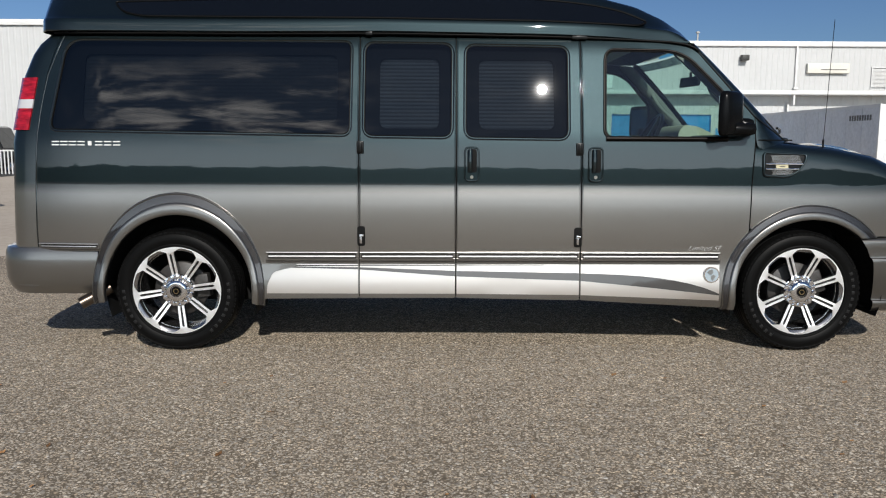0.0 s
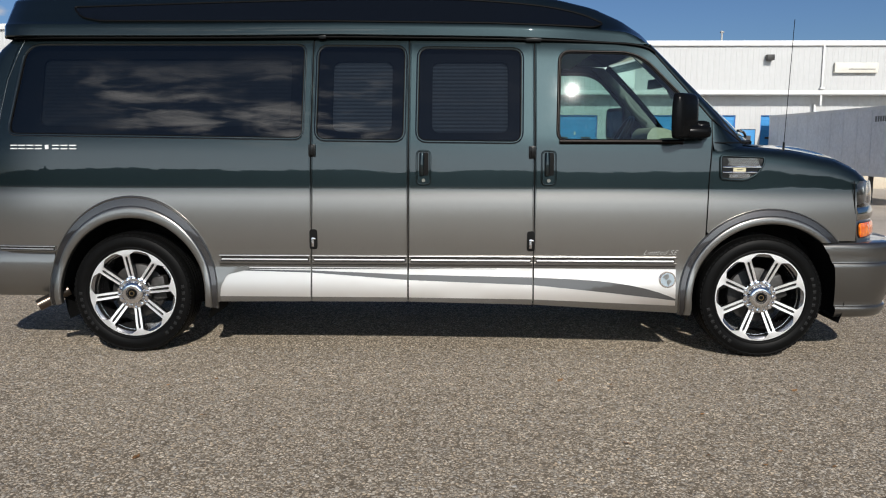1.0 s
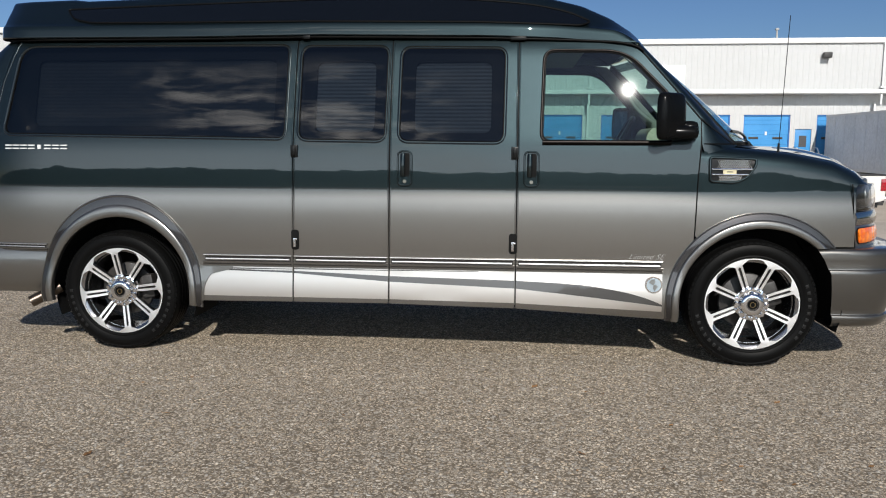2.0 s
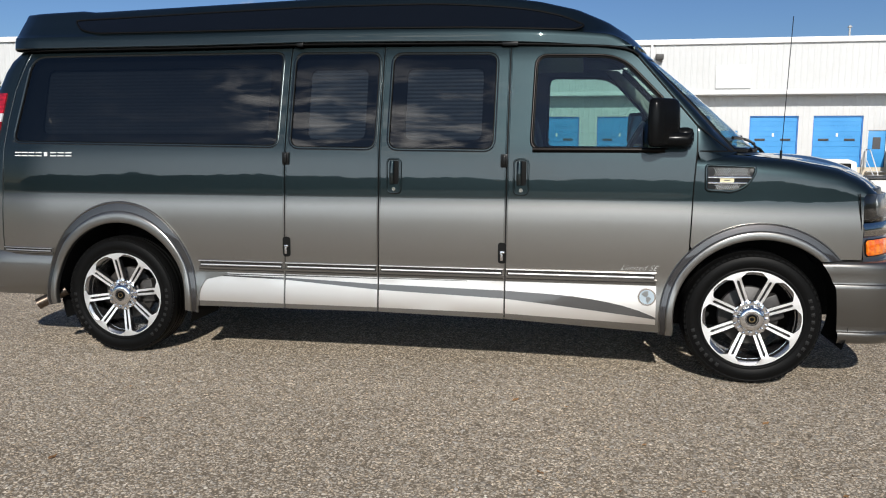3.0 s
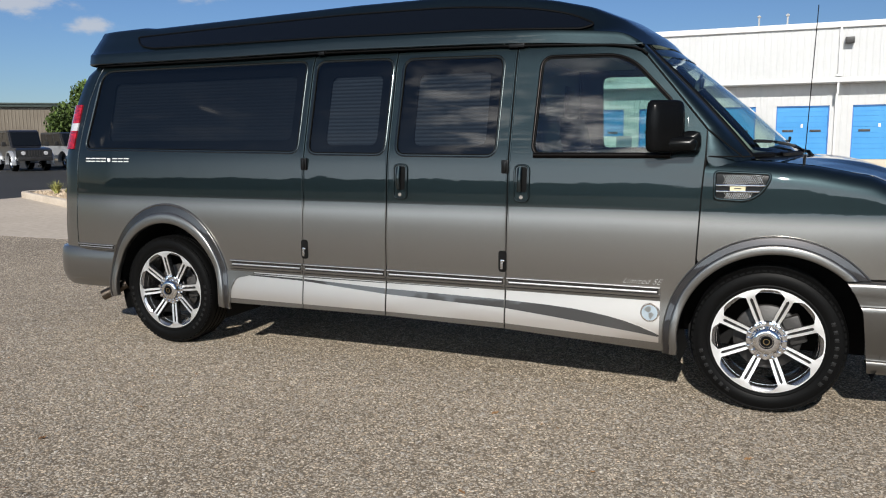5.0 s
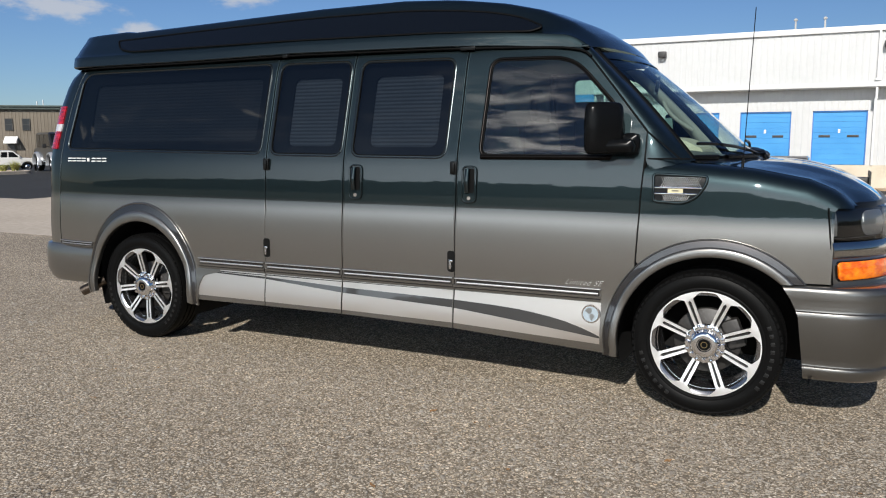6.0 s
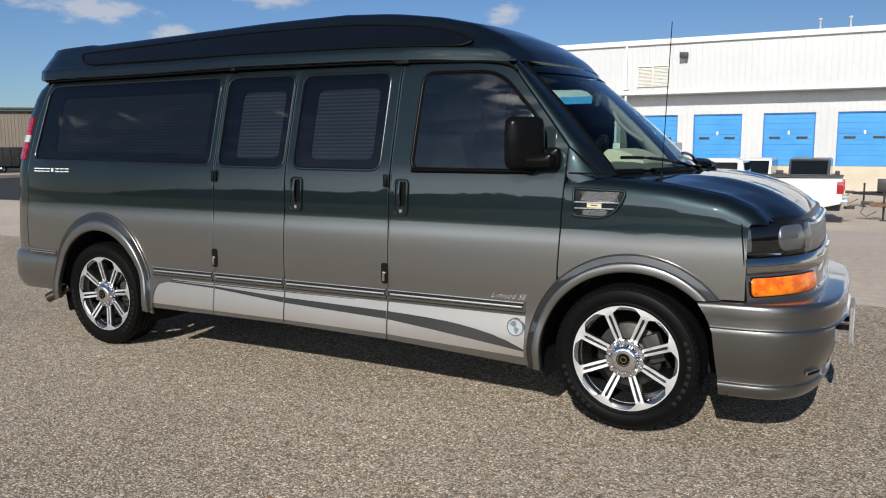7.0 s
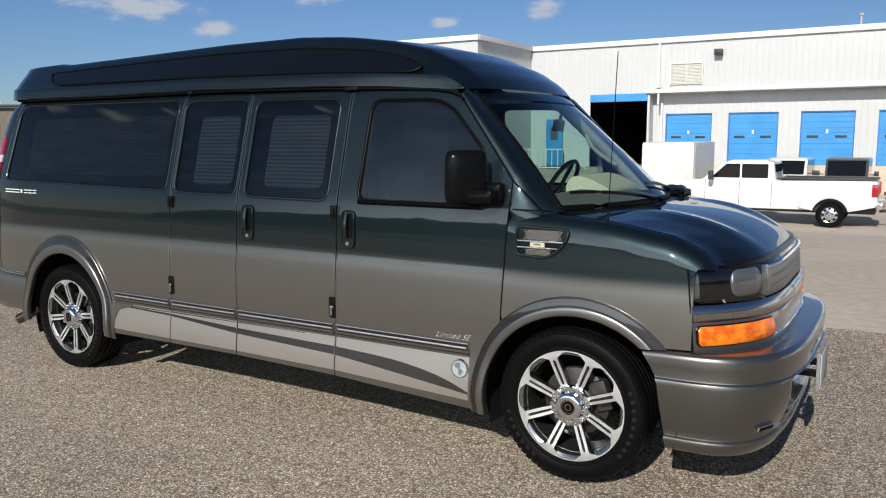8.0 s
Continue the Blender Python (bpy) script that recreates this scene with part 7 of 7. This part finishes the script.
for y in (-0.42, 0.42):
    box(bm, (-0.6, y - 0.04, 0.29), (4.2, y + 0.04, 0.40), 0.01)
part("chassis", bm, M_UNDER, van)

# dark seam between the wings and the front panel, and the intake below the plate
for side in (-1, 1):
    tube("nose_seam", [(nose_x(0.937, z) - 0.004, side * 0.938, z) for z in np.linspace(0.735, 1.105, 10)], 0.0035, M_RUBBER, van, sides=6)


# ---- the van: handles, hinges, mirrors, lamps, badges ----
def plate(name, outline, out, thick, material, parent=None, label="", side=-1, where=side_point, step=0.03):
    return skin(name, outline, material, parent or van, where=where, side=side, out=out, thick=thick, step=step, label=label)


def oval(cx, cz, w, h, r):
    return rounded([(cx - w / 2, cz - h / 2), (cx + w / 2, cz - h / 2), (cx + w / 2, cz + h / 2), (cx - w / 2, cz + h / 2)], r)


for cx in (1.846, 2.612):
    hd = plate("door_handle", oval(cx, 1.182, 0.088, 0.208, 0.03), 0.006, 0.008, M_PAINT, label="dark recessed door handle")
    tube("handle_rim", along(dense(oval(cx, 1.182, 0.084, 0.204, 0.03), 0.015), out=0.007), 0.006, M_GREEN_TOP, hd, closed=True, sides=10)
    plate("handle_recess", oval(cx + 0.002, 1.203, 0.058, 0.142, 0.016), 0.0075, 0.002, M_RUBBER, hd)
    tube("pull_bar", [side_point(cx - 0.010, z, -1, 0.012 + 0.010 * math.sin((z - 1.135) / 0.136 * math.pi)) for z in np.linspace(1.136, 1.270, 11)], 0.0145, M_GREEN_TOP, hd, "painted pull paddle", sides=12, squash=0.7)
    p = side_point(cx, 1.103, -1, 0.004)
    bm = bmesh.new()
    bmesh.ops.create_cone(bm, cap_ends=True, segments=16, radius1=0.013, radius2=0.011, depth=0.014, matrix=Matrix.Translation(p) @ Matrix.Rotation(radians(90), 4, "X"))
    part("lock_cylinder", bm, M_CHROME, hd, "chrome lock cylinder", True)
for hx, hz in ((1.160, 1.283), (2.512, 1.275)):
    bm = bmesh.new()
    p = side_point(hx, hz, -1, 0.0)
    box(bm, (p.x - 0.022, p.y - 0.016, hz - 0.038), (p.x + 0.022, p.y + 0.004, hz + 0.038), 0.006)
    box(bm, (p.x - 0.010, p.y - 0.026, hz - 0.030), (p.x + 0.010, p.y - 0.014, hz + 0.030), 0.006)
    part("door_hinge", bm, M_TRIMBLACK, van, "black door hinge", True)
for hx, hz in ((1.164, 0.738), (2.508, 0.732)):
    cup = plate("door_hinge", oval(hx, hz, 0.050, 0.125, 0.02), 0.004, 0.004, M_TRIMBLACK, label="black hinge cup with a bright link")
    p = side_point(hx, hz, -1, 0.0)
    bm = bmesh.new()
    box(bm, (p.x - 0.010, p.y - 0.017, hz - 0.045), (p.x + 0.006, p.y - 0.002, hz + 0.012), 0.003)
    box(bm, (p.x - 0.004, p.y - 0.020, hz - 0.002), (p.x + 0.016, p.y - 0.006, hz + 0.010), 0.003)
    part("hinge_link", bm, M_SATIN, cup, smooth=True)

# mirrors, each turned a little in towards the glass
for side in (-1, 1):
    turn = pose(3.416, side * 1.050, 1.492, 0, 0, 40 if side < 0 else -40)
    rows = []
    for z, k, d in ((-0.136, 0.55, 0.30), (-0.134, 0.76, 0.55), (-0.124, 0.90, 0.80), (-0.105, 0.97, 0.93), (-0.06, 1.0, 1.0), (0.0, 1.0, 1.0), (0.06, 0.985, 0.98), (0.100, 0.955, 0.92), (0.120, 0.90, 0.80), (0.131, 0.78, 0.58), (0.134, 0.60, 0.32)):
        ring = []
        for a in np.linspace(0, 2 * math.pi, 33)[:-1]:
            c, q = math.cos(a), math.sin(a)
            cx = math.copysign(abs(c) ** 0.55, c) * 0.108 * k
            cy = (math.copysign(abs(q) ** 0.75, q) * (0.056 if q > 0 else 0.018)) * d
            ring.append(turn @ Vector((cx, side * (cy - 0.026), z)))
        rows.append(ring + ring[:1])
    v, f = grid_mesh(rows)
    n = len(rows[0])
    f = (f if side > 0 else [q[::-1] for q in f]) + [tuple(range(n - 1)), tuple(range((len(rows) - 1) * n, len(rows) * n - 1))]
    head = make("door_mirror", v, f, M_MIRRORBLACK, van, "black towing-style door mirror", True, 50)
    bm = bmesh.new()
    box(bm, (-0.083, -side * 0.0475, -0.105), (0.083, -side * 0.043, 0.105), 0.0)
    bmesh.ops.transform(bm, matrix=turn, verts=bm.verts[:])
    part("mirror_glass", bm, M_CHROME, head)
    bm = bmesh.new()
    for lo, hi, r in (((3.36, side * 1.075, 1.362), (3.565, side * 0.955, 1.438), 0.034), ((3.475, side * 1.005, 1.358), (3.578, side * 0.905, 1.468), 0.036)):
        box(bm, lo, hi, r)
    part("mirror_arm", bm, M_MIRRORBLACK, head, smooth=True, sharp=60)

# wing vent
VENT = rounded([(3.655, 1.118), (3.800, 1.110), (3.868, 1.140), (3.912, 1.205), (3.920, 1.248), (3.652, 1.258)], [0.02, 0.03, 0.05, 0.03, 0.02, 0.02])
for side in (-1, 1):
    vb = plate("wing_vent", VENT, 0.003, 0.006, M_TRIMBLACK, label="chrome-barred side vent with honeycomb mesh", side=side, where=fender_point)
    tube("vent_frame", along(dense(VENT, 0.02), fender_point, side, 0.006), 0.008, M_PAINT, vb, closed=True, sides=8)
    for z0, z1, xa in ((1.196, 1.243, 3.690), (1.122, 1.150, 3.700)):
        bm = bmesh.new()
        xe = float(np.interp((z0 + z1) / 2, [1.11, 1.14, 1.205, 1.248], [3.80, 3.865, 3.908, 3.915])) - 0.012
        for d in (1, -1):
            x = xa - 0.05
            while x < xe:
                p, q = (x, z0), (x + 0.6 * (z1 - z0), z1)
                if d < 0:
                    p, q = (x, z1), (x + 0.6 * (z1 - z0), z0)
                if p[0] > xa and q[0] < xe:
                    a, b = fender_point(p[0], p[1], side, 0.008), fender_point(q[0], q[1], side, 0.008)
                    bmesh.ops.create_cube(bm, size=1, matrix=Matrix.Translation((a + b) / 2) @ (b - a).to_track_quat("X", "Z").to_matrix().to_4x4() @ Matrix.Diagonal(((b - a).length, 0.004, 0.0035, 1)))
                x += 0.0105
        part("vent_mesh", bm, M_SATIN, vb)
    for z, xe in ((1.189, 3.895), (1.158, 3.870)):
        tube("vent_bar", [fender_point(x, z, side, 0.012) for x in np.linspace(3.662, xe, 8)], 0.0055, M_CHROME, vb, sides=8)
    plate("vent_badge", oval(3.765, 1.1735, 0.075, 0.024, 0.004), 0.012, 0.006, M_BADGEPLATE, vb, "pale brass badge plate", side=side, where=fender_point)
    plate("badge_mark", oval(3.765, 1.1735, 0.034, 0.006, 0.001), 0.0135, 0.003, M_BRONZE, vb, side=side, where=fender_point)

# name script drawn as plain strokes, trim script, round emblem
badge = new("maker_badge")
badge.parent = van
for i in range(8):
    x0 = -0.732 + i * 0.0545
    w = 0.043
    bm = bmesh.new()
    strokes = [(x0, 1.3085, x0 + w, 1.3155), (x0, 1.2885, x0 + w, 1.2955)] if i != 4 else [(x0 + 0.010, 1.289, x0 + 0.032, 1.315)]
    for a, b, c, d in strokes:
        p, q = side_point(a, b, -1), side_point(c, d, -1)
        box(bm, (a, p.y - 0.006, b), (c, p.y + 0.004, d))
    part("badge_bar", bm, M_BADGE, badge, "bright plain bar")
txt = bpy.data.curves.new("trim_script", "FONT")
txt.body, txt.size, txt.shear, txt.extrude, txt.space_character = "Limited SE", 0.043, 0.62, 0.0012, 1.10
txt.offset = -0.0010
tmp = new("trim_script_source", txt)
me = bpy.data.meshes.new_from_object(tmp)
bpy.data.objects.remove(tmp)
me.materials.append(M_SCRIPT)
script = new("trim_script", me)
script.parent = van
script["label"] = "bright slanted script reading Limited SE"
script.matrix_basis = pose(3.195, -half_width(3.3, 0.665) - 0.003, 0.652, 90, 0, 0)
ec = Vector((3.349, -half_width(3.349, 0.499) - 0.006, 0.499))
em = None
for name, r, d, mt in (("round_emblem", 0.053, 0.010, M_CHROME), ("emblem_field", 0.044, 0.013, M_PALEBLUE)):
    bm = bmesh.new()
    bmesh.ops.create_cone(bm, cap_ends=True, segments=40, radius1=r, radius2=r * 0.95, depth=d, matrix=Matrix.Translation(ec) @ Matrix.Rotation(radians(90), 4, "X"))
    ob = part(name, bm, mt, van if em is None else em, smooth=True)
    em = em or ob
for shape in ([(-0.030, 0.018), (-0.014, 0.034), (0.004, 0.036), (0.008, 0.018), (-0.002, 0.002), (-0.012, 0.004)], [(-0.004, -0.002), (0.010, 0.004), (0.024, -0.008), (0.014, -0.022), (0.006, -0.037), (-0.004, -0.020)]):
    bm = bmesh.new()
    prism(bm, [(ec.x + a, ec.z + b) for a, b in shape], "y", ec.y - 0.0095, ec.y - 0.004)
    part("emblem_mark", bm, M_LAMPHOUSE, em, "dark plain shape")

# tail lamps
for side in (-1, 1):
    owner = None
    for z0, z1, mt in ((1.382, 1.515, M_REDLENS), (1.515, 1.570, M_CLEARLENS), (1.570, 1.705, M_REDLENS)):
        rows = []
        for z in np.linspace(z0, z1, 6):
            xe = float(np.interp(z, [0.65, 1.0, 1.35, 1.72, 1.99], [-0.854, -0.852, -0.839, -0.794, -0.719]))
            w = half_width(xe, z)
            xr = float(np.interp(z, [0.4, 0.65, 1.3, 1.72, 1.90, 1.99], [-1.030, -1.030, -1.020, -0.970, -0.905, -0.805]))
            pl = [(xe - 0.050, w - 0.008), (xe - 0.054, w + 0.004), (xe - (xe - xr) * 0.45, w + 0.003), (xe - (xe - xr) * 0.74, w - 0.010), (xr + 0.010, w - 0.036), (xr - 0.006, w - 0.085), (xr - 0.010, w - 0.16), (xr + 0.01, w - 0.165)]
            rows.append([(x, side * y, z) for x, y in pl])
        v, f = grid_mesh(rows)
        ob = make("tail_lamp" if owner is None else "lens_band", v, f if side > 0 else [q[::-1] for q in f], mt, owner or van, "red tail lamp with a white reversing band" if owner is None else "", True, 40)
        owner = owner or ob

# exhaust, aerial, wipers, number-plate bracket, fog lamp slots
v, f = lathe([(0.036, -0.20), (0.038, 0.0), (0.033, 0.0), (0.032, -0.19)], steps=24)
ex = make("exhaust_tip", v, f, M_EXHAUST, van, "heat-browned metal exhaust tip", True)
ex.matrix_basis = Matrix.Translation((-0.585, -1.010, 0.310)) @ Vector((-0.75, -0.42, -0.42)).to_track_quat('Y', 'Z').to_matrix().to_4x4()
ae = tube("aerial", [Vector((4.071, -0.850, 1.29)).lerp(Vector((4.098, -0.841, 2.078)), t) for t in np.linspace(0, 1, 6)], 0.0022, M_RUBBER, van, "thin black whip aerial", sides=6)
tube("aerial_foot", [(4.070, -0.852, 1.275), (4.071, -0.850, 1.30), (4.072, -0.849, 1.34)], 0.007, M_TRIMBLACK, ae, sides=8)
for u0, u1, vv in ((-0.10, -0.86, 0.10), (0.72, -0.02, 0.12)):
    pts = [screen_point(u0 + (u1 - u0) * t, 0.03 + vv * math.sin(t * math.pi / 2)) + Vector((0.016, 0, 0.012)) for t in np.linspace(0, 1, 14)]
    tube("wiper", pts, 0.009, M_TRIMBLACK, van, "black wiper arm and blade", sides=6)
    tube("wiper", [screen_point(u0, 0.0) + Vector((0.05, 0, -0.01)), screen_point(u0, 0.02) + Vector((0.035, 0, 0.012)), pts[4]], 0.012, M_TRIMBLACK, van, sides=6)
pl = solid("plate_bracket", (4.948, -0.175, 0.400), (4.966, 0.155, 0.600), M_PLATE, van, "blank grey number plate bracket", 0.006)
solid("bracket_rim", (4.966, -0.165, 0.410), (4.972, 0.145, 0.590), M_GREYWALL, pl, "pale weathered plate face", 0.003)
for y in (-0.13, 0.10):
    solid("bracket_arm", (4.80, y - 0.02, 0.47), (4.95, y + 0.02, 0.50), M_TRIMBLACK, pl)
solid("intake_opening", (4.80, -0.36, 0.43), (4.842, 0.36, 0.56), M_TRIMBLACK, bumper, "dark intake opening", 0.01)
for side in (-1, 1):
    bm = bmesh.new()
    box(bm, (-0.010, -0.050, -0.012), (0.004, 0.050, 0.012), 0.004, pose(4.812, side * 0.800, 0.393, side * -3, 18, side * 29))
    slot = part("fog_slot", bm, M_SATIN, bumper, "bright rimmed slot", smooth=True)
    bm = bmesh.new()
    box(bm, (-0.008, -0.044, -0.012), (0.0065, 0.044, 0.006), 0.003, pose(4.812, side * 0.800, 0.393, side * -3, 18, side * 29))
    part("slot_opening", bm, M_RUBBER, slot, smooth=True)

# ---- cab and cabin inside ----
bm = bmesh.new()
prism(bm, [(3.55, 0.80), (3.50, 1.10), (3.56, 1.22), (3.70, 1.26), (3.70, 0.80)], "y", -0.84, 0.84)
dash = part("dashboard", bm, M_DASH, van, "grey-beige moulded dashboard")
v, f = grid_mesh([[screen_point(u, 0.03) + Vector((-0.03, 0, -0.03)), screen_point(u, 0.03) + Vector((-0.12, 0, -0.012)), Vector((3.68 if abs(u) < 0.8 else 3.62, 0.86 * u, 1.365)), Vector((3.56, 0.86 * u, 1.370)), Vector((3.51, 0.86 * u, 1.335)), Vector((3.50, 0.86 * u, 1.12))] for u in np.linspace(-0.93, 0.93, 25)])
make("dash_top", v, f, M_DASH, dash, smooth=True)
bm = bmesh.new()
prism(bm, rounded([(3.46, 1.18), (3.455, 1.40), (3.50, 1.452), (3.60, 1.440), (3.74, 1.372), (3.74, 1.20)], [0, 0.04, 0.04, 0.05, 0.03, 0]), "y", 0.14, 0.70)
part("instrument_hood", bm, M_BEIGE, dash)
v, f = lathe([(0.185, 0.0), (0.192, 0.012), (0.205, 0.014), (0.212, 0.0), (0.205, -0.014), (0.192, -0.012), (0.185, 0.0)], steps=36)
st = make("steering_wheel", v, f, M_TRIMBLACK, van, smooth=True)
st.matrix_basis = pose(3.30, 0.42, 1.355, 0, 0, 90) @ pose(0, 0, 0, 28, 0, 0)
for a in (0, 120, 240):
    m = Matrix.Rotation(radians(a + 30), 4, "Y")
    bm = bmesh.new()
    box(bm, (0.0, -0.01, -0.018), (0.19, 0.01, 0.018), 0.005, m)
    part("wheel_arm", bm, M_TRIMBLACK, st, smooth=True)
for y in (-0.42, 0.42):
    bm = bmesh.new()
    box(bm, (2.62, y - 0.26, 0.85), (3.15, y + 0.26, 1.02), 0.05)
    box(bm, (-0.08, -0.25, 0.0), (0.08, 0.25, 0.62), 0.06, pose(2.66, y, 0.96, 0, -12, 0))
    box(bm, (-0.06, -0.14, 0.62), (0.06, 0.14, 0.86), 0.05, pose(2.66, y, 0.96, 0, -12, 0))
    part("cab_seat", bm, M_SEAT, van, "dark high-backed cab seat", True, 60)
bm = bmesh.new()
box(bm, (-0.012, -0.13, -0.036), (0.014, 0.13, 0.036), 0.012, pose(3.47, -0.03, 1.755, 0, 8, 12))
rvm = part("rear_view_mirror", bm, M_TRIMBLACK, van, smooth=True)
tube("mirror_stem", [(3.470, -0.03, 1.775), (3.478, -0.02, 1.800), (3.480, -0.01, 1.820)], 0.010, M_TRIMBLACK, rvm, sides=8)
for side in (-1, 1):
    # padded pillar trim with a grab handle, and the door's inner panel
    rows = []
    for t in np.linspace(0.06, 1.0, 12):
        a, b = screen_point(side * 0.985, t), screen_point(side * 0.93, t)
        dx = a + Vector((-0.115, -side * 0.012, -0.02))
        rows.append([a + Vector((-0.02, -side * 0.012, -0.012)), b + Vector((-0.035, -side * 0.010, -0.02)), b + Vector((-0.075, -side * 0.028, -0.02)), dx + Vector((0.0, -side * 0.035, 0.0)), dx])
    v, f = grid_mesh(rows)
    trim = make("pillar_trim", v, f, M_PILLAR, van, "grey padded pillar trim", True, 60)
    tube("grab_handle", [screen_point(side * 0.90, t) + Vector((-0.09 - 0.035 * math.sin(math.pi * (t - 0.34) / 0.32), -side * (0.02 + 0.03 * math.sin(math.pi * (t - 0.34) / 0.32)), -0.03)) for t in np.linspace(0.34, 0.66, 11)], 0.014, M_PILLAR, trim, "grey grab handle", sides=8)
    skin("door_panel", [(2.56, 0.72), (3.46, 0.72), (3.56, 1.0), (3.56, 1.335), (2.56, 1.345)], M_BEIGE, van, side=side, out=-0.055, thick=0.03, step=0.12, label="beige moulded inner door panel")
    solid("arm_rest", (2.72, side * 0.855 - 0.03, 1.06), (3.28, side * 0.855 + 0.03, 1.13), M_BEIGE, van, "beige arm rest", 0.025)
solid("cab_floor", (0.56, -0.93, 0.665), (3.40, 0.93, 0.70), M_DARKGREY, van)
solid("headliner", (-0.6, -0.72, 1.925), (2.95, 0.72, 1.945), M_BEIGE, van)
solid("partition", (2.50, -0.72, 0.7), (2.53, 0.72, 1.925), M_DARKGREY, van, "dark curtain behind the cab seats")
for side in (-1, 1):
    for outline, x0, x1, z0, z1, fold in ((W_REAR, -0.57, 1.01, 1.435, 1.855, 0.0015), (W_MID, 1.275, 1.645, 1.40, 1.835, 0.005), (W_SIDE, 1.895, 2.365, 1.395, 1.83, 0.005)):
        hole = rounded([(x0, z0), (x1, z0), (x1, z1), (x0, z1)], 0.05)
        xs_ = [p[0] for p in outline]
        zs_ = [p[1] for p in outline]
        big = [(min(xs_) - 0.03, min(zs_) - 0.03), (max(xs_) + 0.03, min(zs_) - 0.03), (max(xs_) + 0.03, max(zs_) + 0.02), (min(xs_) - 0.03, max(zs_) + 0.02)]
        sur = skin("window_surround", big, M_DARKGREY, van, [hole], side=side, out=-0.045, thick=0.02, step=0.1)
        bm = bmesh.new()
        nsl = round((z1 - z0) / 0.0225)
        for i in range(nsl):
            z = z0 + (i + 0.5) * (z1 - z0) / nsl
            a, b = side_point(x0 - 0.01, z, side, -0.065), side_point(x1 + 0.01, z, side, -0.065)
            y0, y1 = a.y, b.y
            hh = (z1 - z0) / nsl / 2
            vs = [bm.verts.new(c) for c in ((x0 - 0.01, y0, z - hh), (x1 + 0.01, y1, z - hh), (x1 + 0.01, y1 + side * fold, z), (x0 - 0.01, y0 + side * fold, z), (x1 + 0.01, y1, z + hh), (x0 - 0.01, y0, z + hh))]
            bm.faces.new((vs[0], vs[1], vs[2], vs[3]))
            bm.faces.new((vs[3], vs[2], vs[4], vs[5]))
        part("pleated_blind", bm, M_BLIND if fold > 0.002 else M_DARKBLIND, sur, "closed pale pleated window blind")
